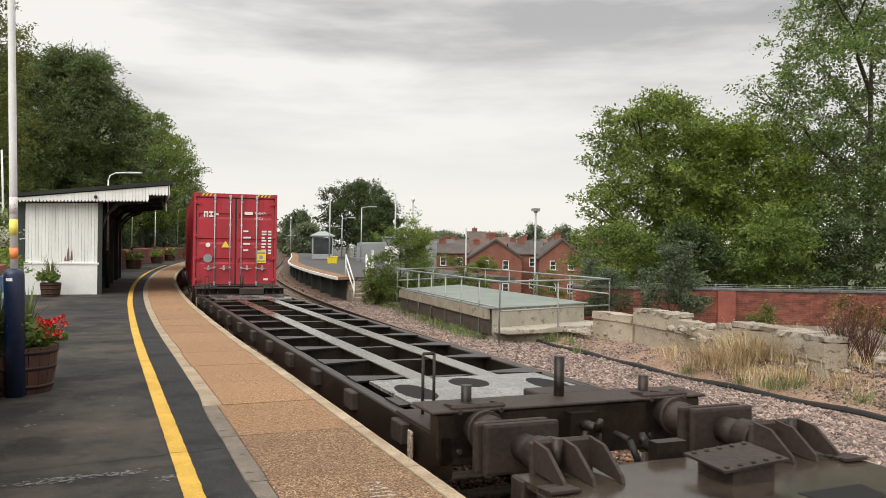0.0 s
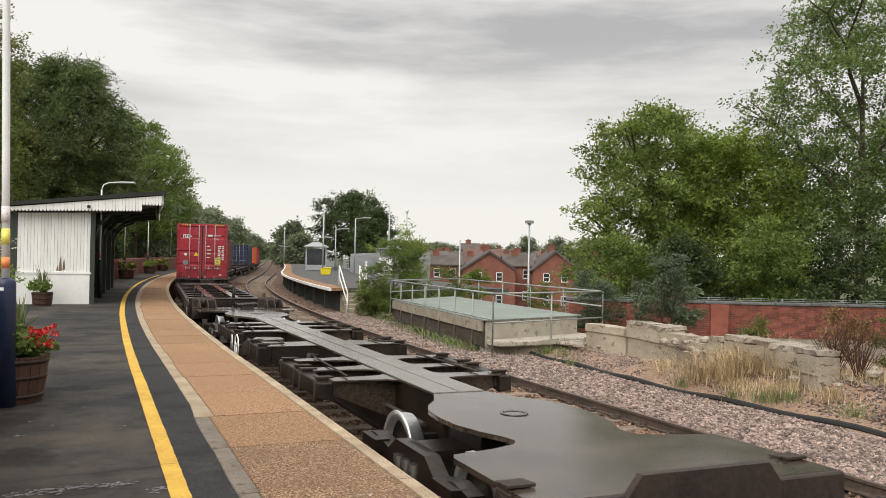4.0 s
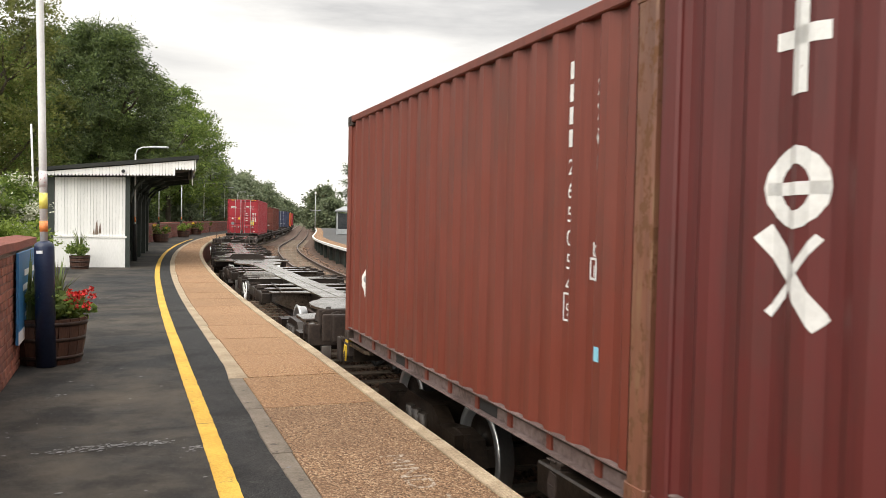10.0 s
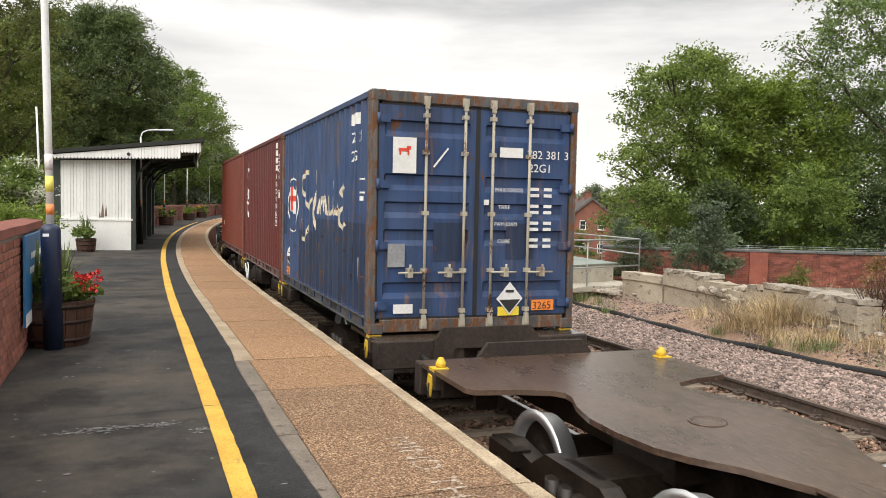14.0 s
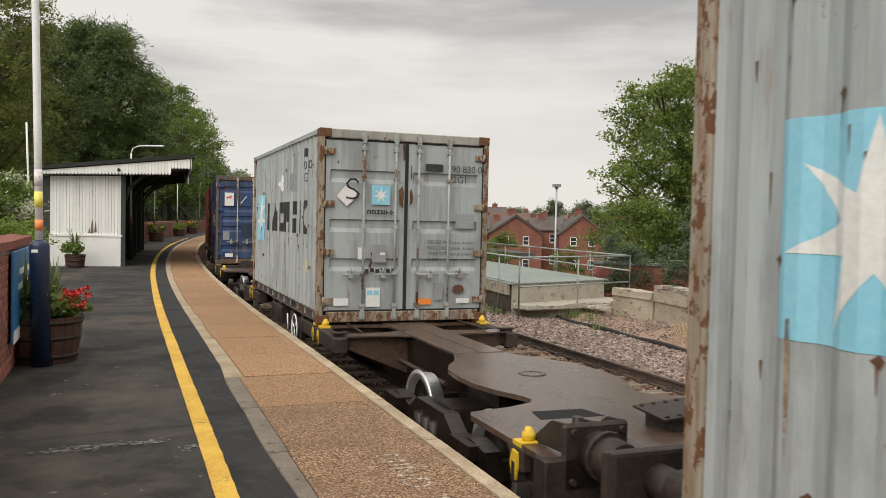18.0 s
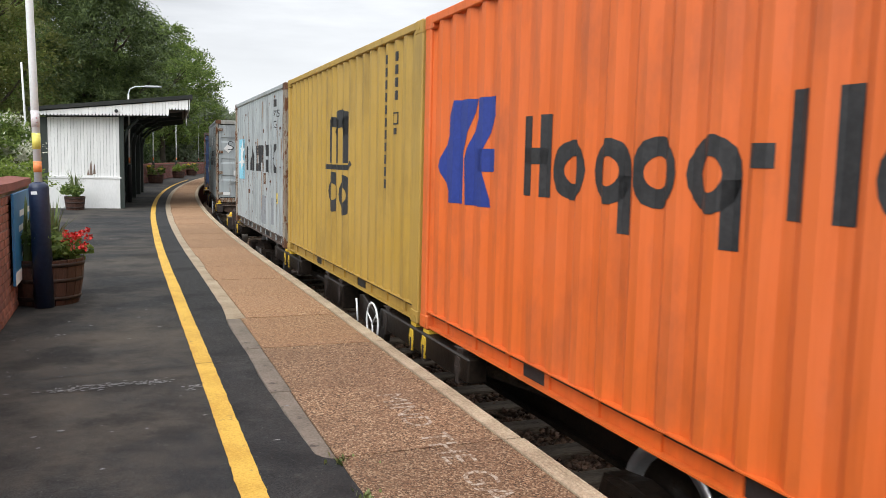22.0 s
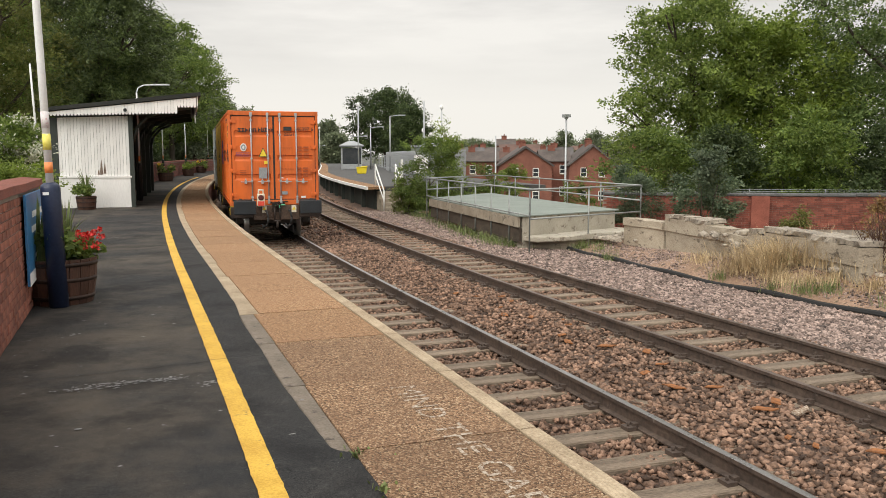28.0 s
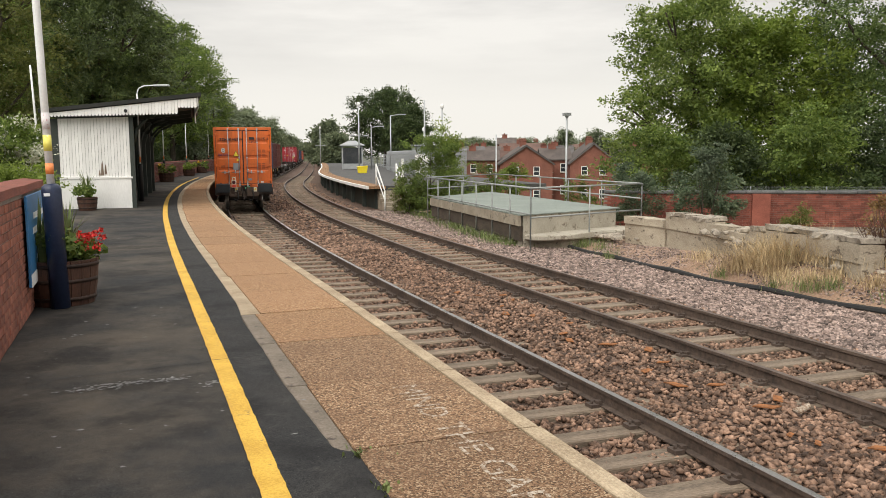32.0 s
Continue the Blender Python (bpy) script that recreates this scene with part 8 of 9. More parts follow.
    ribbon("roof_lining", s0 - 0.2, s1 + 0.1, 1.0, [(-6.0, 2.66), (-2.05, 3.13), (-2.05, 3.17), (-6.0, 2.7)], "dark_timber", t)
    # end fascia with a toothed lower edge
    n = 46
    for i in range(n):
        a, b = -6.1 + 4.1 * i / n, -6.1 + 4.1 * (i + 1) / n
        zt0, zt1 = 2.68 + 0.5 * i / n, 2.68 + 0.5 * (i + 1) / n
        lo = 2.58 + 0.14 * i / n if i < 40 else 2.88
        tooth = 0.055
        vs = []
        for d in (-0.36, -0.335):
            vs += [at(s0 + d, a, zt0), at(s0 + d, b - 0.004, zt1), at(s0 + d, b - 0.004, lo + tooth * 0.9), at(s0 + d, b - 0.03, lo), at(s0 + d, a + 0.03, lo), at(s0 + d, a, lo + tooth * 0.9)]
        fs = [(0, 1, 2, 3, 4, 5), (11, 10, 9, 8, 7, 6)] + [(j, (j + 1) % 6, 6 + (j + 1) % 6, 6 + j) for j in range(6)]
        raw("valance_board", vs, fs, "white_paint", t)
    # valance along the track side
    for i in range(60):
        a = s0 - 0.33 + i * 0.2
        vs = []
        for o in (-1.98, -1.955):
            vs += [at(a, o, 3.22), at(a + 0.19, o, 3.22), at(a + 0.19, o, 2.93), at(a + 0.15, o, 2.87), at(a + 0.04, o, 2.87), at(a, o, 2.93)]
        fs = [(0, 1, 2, 3, 4, 5), (11, 10, 9, 8, 7, 6)] + [(j, (j + 1) % 6, 6 + (j + 1) % 6, 6 + j) for j in range(6)]
        raw("valance_board", vs, fs, "white_paint", t)
    bm = bmesh.new()
    lathe(bm, [(0.05, -0.03), (0.05, 0.03)], 12, pose(0, -0.39, 2.78, 90, 0, 0))
    ob = part("camera_dome", bm, "pole_black", t)
    ob.matrix_basis = stand(s0, -3.95)


shelter()


# ---- across the line: railed slab, concrete wall, parapet ----
def post_rail(parent, a, b, top, posts, base_z, rails=(1.0, 0.55), r=0.023):
    """A straight run of handrail from a to b (x, y), with upright posts."""
    a, b = Vector((*a, 0)), Vector((*b, 0))
    for i in range(posts):
        p = a.lerp(b, i / (posts - 1))
        bm = bmesh.new()
        tube(bm, p + Vector((0, 0, base_z)), p + Vector((0, 0, top)), r, n=8)
        lathe(bm, [(r * 1.6, top - 0.05), (r * 1.6, top + 0.02)], 8, Matrix.Translation(p))
        part("post", bm, "rail_grey", parent)
    for k in rails:
        z = base_z + (top - base_z) * k
        bm = bmesh.new()
        tube(bm, a + Vector((0, 0, z)), b + Vector((0, 0, z)), r, n=8)
        part("rail", bm, "rail_grey", parent)


def bridge_slab():
    A, B, C, D = (1.5, 21.85), (5.05, 24.95), (-1.85, 32.6), (0.95, 37.4)
    t = thing("railed_slab", Matrix(), "green-grey concrete deck slab over an old bridge opening", "slab", kind="structure")
    inner = [(1.28, 22.55), (4.5, 25.45), (0.75, 36.6), (-1.7, 32.2)]
    bm = bmesh.new(); slab(bm, inner, -0.195, -0.16); part("deck", worn(bm, 0.006), "green_deck", t)
    bm = bmesh.new(); slab(bm, [(1.36, 22.7), (4.36, 25.4), (0.7, 36.3), (-1.55, 32.1)], RAIL - 0.6, -0.195); part("abutment", bm, "pale_concrete", t)
    bm = bmesh.new(); slab(bm, [(1.22, 22.62), (1.3, 22.7), (-1.62, 32.2), (-1.74, 32.16)], -0.48, -0.2); part("edge_beam", bm, "concrete", t, "grey-brown concrete deck edge")
    # the second strip is added in dark brown as shade under the edge
    bm = bmesh.new(); slab(bm, [(1.27, 22.66), (1.34, 22.72), (-1.58, 32.2), (-1.68, 32.17)], -0.9, -0.484); part("facing", bm, "abutment_shade", t, "dark strip painted as the shade under the deck edge")
    bm = bmesh.new(); slab(bm, [(1.3, 22.85), (1.75, 22.35), (2.7, 22.75), (3.3, 23.35), (4.35, 24.1), (4.85, 25.1), (4.4, 25.7), (2.9, 24.3)], RAIL - 0.02, RAIL + 0.13); part("loose_slab", worn(bm, 0.03), "pale_concrete", t, "cream broken slab lying at its foot")
    bm = bmesh.new(); slab(bm, [(1.45, 22.95), (2.7, 22.95), (4.1, 24.3), (4.6, 25.3), (4.3, 25.6), (2.9, 24.3)], RAIL - 0.45, RAIL - 0.02); part("footing", bm, "concrete", t, "dark crumbling footing")
    f = thing("handrail", Matrix(), "galvanised tubular handrail round the slab", "railing")
    post_rail(f, A, B, 0.6, 3, RAIL - 0.3)
    post_rail(f, C, A, 0.6, 8, RAIL - 0.1)
    post_rail(f, C, D, 0.6, 3, -0.3, rails=(1.0, 0.5))
    post_rail(f, D, B, 0.6, 6, -0.3, rails=(1.0, 0.5))


bridge_slab()


def concrete_wall():
    t = thing("concrete_wall", Matrix(), "broken cream concrete retaining wall with crumbling top", "wall", kind="structure")
    line = [(4.45, 23.3), (5.2, 21.75), (5.25, 21.6), (5.75, 19.6), (5.95, 18.9), (6.2, 18.0), (6.35, 17.4), (6.9, 15.2), (7.02, 14.6)]
    tops = [-0.24, -0.2, -0.12, -0.15, -0.26, -0.16, -0.09, -0.1]
    rnd = random.Random(3)
    for i, (a, b) in enumerate(zip(line, line[1:])):
        if i == 1:
            continue
        a, b = Vector((*a, 0)), Vector((*b, 0))
        d = (b - a).normalized(); q = Vector((-d.y, d.x, 0)) * 0.22
        n = max(1, round((b - a).length / 0.35))
        vs, fs = [], []
        for j in range(n + 1):
            p = a.lerp(b, j / n)
            for k, z in ((-1, RAIL - 0.6), (-1.0 + rnd.uniform(-0.05, 0.05), -0.46 + rnd.uniform(-0.015, 0.015)), (-1.2 + rnd.uniform(-0.05, 0.05), -0.445), (-1.18 + rnd.uniform(-0.03, 0.03), tops[i] + rnd.uniform(-0.03, 0.02)), (-0.2, tops[i] + rnd.uniform(-0.04, 0.03)), (1, tops[i] + rnd.uniform(-0.05, 0.02)), (1, RAIL - 0.6)):
                vs.append(p + q * k + Vector((0, 0, z)))
        for j in range(n):
            for k in range(6):
                fs.append((j * 7 + k, (j + 1) * 7 + k, (j + 1) * 7 + k + 1, j * 7 + k + 1))
        fs += [tuple(range(7)), tuple(range(n * 7, n * 7 + 7))[::-1]]
        raw("wall_panel", vs, fs, "old_concrete", t)
        if i in (2, 3, 5, 6, 7):
            m_ = max(1, round((b - a).length / 0.75))
            for j in range(m_):
                if i in (3, 5) and rnd.random() < 0.3:
                    continue
                bm = bmesh.new()
                m = Matrix.Translation(a.lerp(b, (j + 0.5) / m_) + Vector((0, 0, tops[i] + 0.05))) @ pose(0, 0, 0, rnd.uniform(-4, 4), rnd.uniform(-3, 3), math.degrees(math.atan2(d.y, d.x)))
                L = (b - a).length / m_ / 2
                bmesh.ops.create_grid(bm, x_segments=5, y_segments=3, size=1)
                top_f = bm.faces[:]
                ext = bmesh.ops.extrude_face_region(bm, geom=top_f)
                for e in ext["geom"]:
                    if isinstance(e, bmesh.types.BMVert):
                        e.co.z = 1
                for v in bm.verts:
                    v.co = m @ Vector((v.co.x * L * rnd.uniform(0.93, 1.03), v.co.y * 0.27 * rnd.uniform(0.85, 1.1), (v.co.z - 0.5) * 0.1 + rnd.uniform(-0.012, 0.012)))
                part("coping_stone", bm, "lichen_stone", t, "cracked lichen-grey coping stone")
    for k in range(90):
        if k < 45:
            p = Vector((*line[4], 0)) + Vector((rnd.gauss(0.1, 0.35), rnd.gauss(-0.1, 0.5), -0.22 - rnd.uniform(0, 0.3)))
        elif k < 65:
            p = Vector((7.2, 14.6, 0)) + Vector((rnd.gauss(0.2, 0.4), rnd.gauss(0, 0.5), -0.35 - rnd.uniform(0, 0.25)))
        else:
            p = Vector((4.2, 23.4, 0)) + Vector((rnd.gauss(0, 0.35), rnd.gauss(0, 0.3), RAIL + 0.02))
        bm = bmesh.new()
        bmesh.ops.create_icosphere(bm, subdivisions=1, radius=rnd.uniform(0.05, 0.14))
        for v in bm.verts:
            v.co = Vector((v.co.x * 1.3, v.co.y, v.co.z * 0.7)) * rnd.uniform(0.7, 1.25) + p
        part("rubble", bm, "lichen_stone", t)


concrete_wall()


def parapet():
    t = thing("brick_parapet", Matrix(), "faded red brick parapet with a grey coping and wire fence", "wall", kind="structure")
    a, b = Vector((4.6, 29.2, 0)), Vector((30, 26.4, 0))
    d = (b - a).normalized(); n = Vector((-d.y, d.x, 0))
    L = (b - a).length
    rnd = random.Random(2)
    M = Matrix(((d.x, n.x, 0, a.x), (d.y, n.y, 0, a.y), (0, 0, 1, 0), (0, 0, 0, 1)))
    bm = bmesh.new(); box(bm, 0, L, 0.02, 0.45, RAIL - 3.5, 0.1, M); part("wall_core", bm, "mortar", t)
    for i in range(int(L / 1.2)):
        bm = bmesh.new(); box(bm, i * 1.2 + 0.01, i * 1.2 + 1.19, -0.06, 0.52, 0.1 + rnd.uniform(-0.01, 0.01), 0.2 + rnd.uniform(-0.01, 0.01), M); worn(bm, 0.02)
        part("coping_stone", bm, "coping_dark", t)
    vs, fs = [], []
    for c in range(15):
        z = 0.06 - c * 0.075
        x = 0.11 * (c % 2)
        while x < L - 0.2:
            k = len(vs)
            for xx in (x, x + 0.213):
                for yy in (-0.006 + rnd.uniform(-0.003, 0.003), 0.04):
                    for zz in (z - 0.0325, z + 0.0325):
                        vs.append(M @ Vector((xx, yy, zz)))
            fs += [(k, k + 4, k + 5, k + 1), (k + 1, k + 5, k + 7, k + 3), (k, k + 2, k + 6, k + 4), (k, k + 1, k + 3, k + 2), (k + 4, k + 6, k + 7, k + 5)]
            x += 0.225
    tagged(raw("brickwork", vs, fs, "brick_bulk", t), kind="stuff")
    for i in range(4):
        x = 5 + i * 6.5
        bm = bmesh.new(); box(bm, x, x + 0.6, -0.12, 0.0, RAIL - 2, 0.1, M); part("buttress", bm, "brick_bulk", t)
    f = thing("wire_fence", Matrix(), "grey wire strands on low stakes above the parapet", "fence")
    for i in range(11):
        bm = bmesh.new(); p = M @ Vector((i * 2.5, 0.25, 0.18)); tube(bm, p, p + Vector((0, 0, 0.16)), 0.016, n=6); part("stake", bm, "palisade", f)
    for z in (0.25, 0.32):
        bm = bmesh.new(); tube(bm, M @ Vector((0, 0.25, z)), M @ Vector((L, 0.25, z)), 0.006, n=5); part("wire", bm, "palisade", f)


parapet()


def cable():
    t = thing("trackside_pipe", Matrix(), "black plastic pipe snaking along the ballast shoulder", "pipe")
    ctrl = [(38.5, 7.75), (33, 7.5), (29.9, 7.5), (24, 7.35), (22.6, 7.6), (20, 7.68), (17.5, 7.68), (14.3, 7.54), (12.3, 7.5), (10.5, 7.75), (9.0, 7.8), (7, 7.7), (4, 7.6), (0, 7.6), (-6, 7.6)]
    ss = np.linspace(38, -6, 120)
    oo = np.interp(-ss, [-c[0] for c in ctrl], [c[1] for c in ctrl])
    pts = [at(s, o + 0.02 * math.sin(s * 1.7), RAIL - 0.255 + 0.02 * math.sin(s * 2.3)) for s, o in zip(ss, oo)]
    vs, n = [], 8
    for i, p in enumerate(pts):
        d = (pts[min(i + 1, len(pts) - 1)] - pts[max(i - 1, 0)]).normalized()
        q = Vector((d.y, -d.x, 0)).normalized()
        vs += [p + (q * math.cos(6.2832 * j / n) + Vector((0, 0, math.sin(6.2832 * j / n)))) * 0.06 for j in range(n)]
    raw("pipe", vs, [(i * n + j, i * n + (j + 1) % n, (i + 1) * n + (j + 1) % n, (i + 1) * n + j) for i in range(len(pts) - 1) for j in range(n)], "rubber", t)


cable()


# ---- stones of the ballast ----
def stones(name, n, s0, s1, o0, o1, height, material, size, seed, label, near=3.0):
    rnd = np.random.RandomState(seed)
    # denser towards the camera
    u = rnd.uniform(0, 1, n) ** 1.8
    s = s0 + (s1 - s0) * u
    o = rnd.uniform(o0, o1, n)
    h = np.interp(s, _s, _h)
    x, y = np.interp(s, _s, _x) + o * np.cos(h), np.interp(s, _s, _y) + o * np.sin(h)
    z = height(s, o) + rnd.uniform(-0.012, 0.018, n)
    base = np.array([(1, 0, 0), (-1, 0, 0), (0, 1, 0), (0, -1, 0), (0, 0, 1), (0, 0, -1)], float)
    tri = np.array([(0, 2, 4), (2, 1, 4), (1, 3, 4), (3, 0, 4), (2, 0, 5), (1, 2, 5), (3, 1, 5), (0, 3, 5)], np.int32)
    v = base[None] + rnd.uniform(-0.38, 0.38, (n, 6, 3))
    k = size * rnd.uniform(0.55, 1.35, n)
    v *= k[:, None, None] * np.array([1.15, 0.9, 0.7])
    a = rnd.uniform(0, 6.283, n)
    c, q = np.cos(a)[:, None], np.sin(a)[:, None]
    tilt = rnd.uniform(-0.7, 0.7, n)[:, None]
    vx, vy, vz = v[..., 0], v[..., 1], v[..., 2]
    vy, vz = vy * np.cos(tilt) - vz * np.sin(tilt), vy * np.sin(tilt) + vz * np.cos(tilt)
    v = np.stack([vx * c - vy * q + x[:, None], vx * q + vy * c + y[:, None], vz + z[:, None]], -1).reshape(-1, 3)
    f = (tri[None] + (np.arange(n) * 6)[:, None, None]).reshape(-1, 3)
    ob = bulk(name, v, f, material)
    tagged(ob, label, "ballast", kind="stuff")


def in_bed(s, o):
    return np.interp(o, [-1.4, -0.9, 0, 0.9, 1.4, 1.82, 2.2, 2.8, 3.6, 4.5, 5.0, 5.4, 6.05, 7], [RAIL - v for v in (0.20, 0.2, 0.215, 0.195, 0.145, 0.125, 0.145, 0.195, 0.215, 0.195, 0.175, 0.245, 0.385, 0.33)])


def on_waste(s, o):
    z = np.interp(o, [6.0, 6.4, 7, 7.7, 8.1, 8.6, 9.3], [RAIL - v for v in (0.36, 0.34, 0.31, 0.29, 0.25, 0.2, 0.145)])
    return z + np.interp(s, [8, 10.5, 13, 15, 18], [0.5, 0.5, 0.36, 0.16, 0.0]) * np.interp(o, [7.8, 8.2, 8.65, 12], [0, 0.42, 1, 1]) - 0.008


def on_shoulder(s, o):
    """The shoulder falls gently from the sleepers' ends to the pipe."""
    return np.interp(o, [4.5, 5.0, 5.5, 6.1, 6.8, 7.7], [RAIL - v for v in (0.19, 0.17, 0.19, 0.23, 0.26, 0.3)])


stones("ballast_stones", 62000, -1.0, 24, -1.4, 5.0, in_bed, "ballast_brown", 0.037, 1, "brown crushed-stone ballast between the rails")
stones("shoulder_stones", 46000, 5.0, 36, 4.65, 7.6, on_shoulder, "ballast_pink", 0.04, 2, "pale pinkish stone ballast on the shoulder")
stones("scattered_stones", 15000, 7, 26, 7.6, 9.4, on_waste, "ballast_pink", 0.03, 3, "stones scattered over the waste ground")
stones("track_stones", 13000, 20, 75, -1.4, 6.0, in_bed, "ballast_brown", 0.058, 4, "brown ballast further along the line")


def tufts(name, label, places, material, count, height, seed, spread, thin=0.007, lean=0.95):
    """Grass in many blades."""
    r = np.random.RandomState(seed)
    vs, fs = [], []
    for x, y, *z in places:
        z = z[0] if z else foot(x, y)
        for _ in range(count):
            a, q = r.uniform(0, 6.283), abs(r.normal(0, spread))
            p = Vector((x + q * math.cos(a), y + q * math.sin(a), z))
            L = height * r.uniform(0.45, 1.1)
            b = r.uniform(0, 6.283)
            d = Vector((math.cos(b), math.sin(b), 0)); w = Vector((-d.y, d.x, 0)) * thin
            k = len(vs)
            e = p + d * L * r.uniform(0.08, lean) + Vector((0, 0, L * r.uniform(0.7 if lean < 1 else 0.4, 1)))
            m = p.lerp(e, 0.5) + Vector((0, 0, L * 0.12))
            vs += [p - w, p + w, m + w, m - w, e]
            fs += [(k, k + 1, k + 2, k + 3), (k + 3, k + 2, k + 4)]
    tagged(raw(name, vs, fs, material), label, "grass", kind="stuff")


G = RAIL - 0.3


def foot(x, y):
    """The height of the waste ground at a place."""
    i = int(np.argmin((_x - x) ** 2 + (_y - y) ** 2))
    return float(on_waste(_s[i], math.hypot(_x[i] - x, _y[i] - y)))


tufts("dry_grass", "tall wispy clump of straw-coloured dry grass", [(6.05, 16.6), (6.3, 16.4), (5.75, 17.0), (6.55, 16.1), (5.9, 16.35), (6.15, 16.95), (5.6, 17.3), (6.75, 15.8)], "straw", 300, 0.8, 5, 0.3, 0.0032, 1.4)
tufts("dry_grass", "thin dry grass and dead stalks by the wall", [(7.0, 15.3), (7.2, 14.8), (6.7, 15.6), (5.5, 17.2), (7.7, 14.2), (6.0, 15.9), (6.6, 15.0), (5.2, 18.6), (6.9, 14.2), (6.3, 15.4)], "straw", 260, 0.36, 6, 0.32, 0.0035, 0.9)
tufts("green_grass", "green grass tufts beside the pipe", [(6.33, 16.5), (6.45, 16.3), (5.75, 15.75), (6.1, 15.2), (6.45, 14.8), (6.25, 15.0), (7.2, 15.0), (6.95, 13.5), (5.15, 17.2), (3.4, 20.6), (2.66, 23.5), (3.1, 22.7), (2.3, 24.6), (1.88, 26.3), (1.41, 27.9), (3.5, 22.4), (1.0, 29.2), (0.5, 30.4)], "grass_blade", 85, 0.34, 7, 0.2, 0.004, 0.9)
tufts("verge_grass", "rough grass beside the slab", [(-0.9, 30.4, G), (-1.3, 31.8, G), (0.7, 23.9, G), (1.1, 23.2, G), (0.55, 24.6, G), (0.3, 25.5, G), (0.0, 26.4, G), (-0.25, 27.3, G), (-0.5, 28.3, G), (-0.75, 29.3, G), (-1.8, 33.6, G), (-2.2, 34.8, G), (3.0, 23.2, G), (3.6, 24.0, G)], "grass_blade", 150, 0.4, 8, 0.4)
tufts("platform_weeds", "small weeds in the slab joints", [tuple(at(3.15, -2.58, 0.0)), tuple(at(2.7, -2.57, 0.0)), tuple(at(2.4, -2.56, 0.0))], "grass_blade", 26, 0.04, 9, 0.05)


def thorn(x, y, seed):
    t = thing("dead_shrub", pose(x, y, foot(x, y) - 0.02), "leafless reddish dead shrub by the wall", "shrub")
    r, bm = random.Random(seed), bmesh.new()
    for i in range(34):
        a = r.uniform(0, 6.28)
        e = Vector((math.cos(a) * r.uniform(0.1, 0.55), math.sin(a) * r.uniform(0.1, 0.55), r.uniform(0.5, 1.3)))
        m = e * 0.5 + Vector((r.uniform(-0.08, 0.08), r.uniform(-0.08, 0.08), 0.1))
        tube(bm, (0, 0, 0), m, 0.009, 0.006, 5, caps=False); tube(bm, m, e, 0.006, 0.003, 5, caps=False)
        for _ in range(2):
            tube(bm, m, m + Vector((r.uniform(-0.2, 0.2), r.uniform(-0.2, 0.2), r.uniform(0.1, 0.35))), 0.004, 0.002, 4, caps=False)
    part("twig", bm, "barrel_wood", t)


tree("bush", 9.0, 18.0, RAIL - 0.3, 0.55, 0.62, "leaf_rust", "reddish-brown withered sapling by the parapet", 160, 420, 0.1, 0, 10, low=0.1)
tree("bush", 10.2, 17.4, RAIL - 0.3, 0.45, 0.6, "leaf_olive", "yellow-green scrub by the parapet", 161, 500, 0.1, 0, 10, low=0.1)
thorn(7.21, 14.79, 1); thorn(7.5, 14.5, 2); thorn(9.0, 15.8, 3)


def litter():
    t = thing("scrap_of_wood", stand(5.25, 2.35, RAIL - 0.1, 30), "pale broken piece of wood on the ballast", "litter")
    bm = bmesh.new(); slab(bm, [(-0.16, -0.03), (0.1, -0.05), (0.2, 0.0), (0.06, 0.02), (-0.1, 0.06)], 0, 0.02); part("wood", bm, "chalk_white", t)
    r = random.Random(4)
    for i in range(24):
        g = r.uniform(0.35, 1.0)
        s = 3.2 + i * 0.42 + r.uniform(-0.2, 0.2)
        t = thing("rusty_scrap", stand(s, 1.95 + 0.35 * math.sin(i * 1.3) + 0.012 * s, RAIL - 0.1, r.uniform(0, 180)), "orange rusted flake lying between the tracks", "litter", "rusty scraps")
        bm = bmesh.new(); slab(bm, [(-0.14 * g, -0.04 * g), (0.08 * g, -0.06 * g), (0.15 * g, 0.03 * g), (-0.05 * g, 0.06 * g)], 0, 0.01)
        part("flake", bm, "rust_orange", t)


mat("rust_orange", (0.16, 0.06, 0.02), (0.36, 0.14, 0.045), 0.9, fine=40, coarse=6, bump=0.4)
litter()


# ---- words painted on the slabs, worn ----
def painted_words():
    for word, s0, s1 in (("MIND", 4.27, 3.57), ("THE", 3.45, 2.96), ("GAP", 2.86, 2.3)):
        tri = glyphs(word, 0.24, 0, 0)
        wide = max(u for p in tri for u, v in p)
        vs = [at(s0 + (s1 - s0) * u / wide, -2.07 + v, 0.0078) for p in tri for u, v in p]
        fs = [(k, k + 1, k + 2) for k in range(0, len(vs), 3)]
        tagged(raw("painted_word", vs, fs, "chalk_white"), "worn white word " + word + " painted on the slabs", "lettering", "painted words")


painted_words()


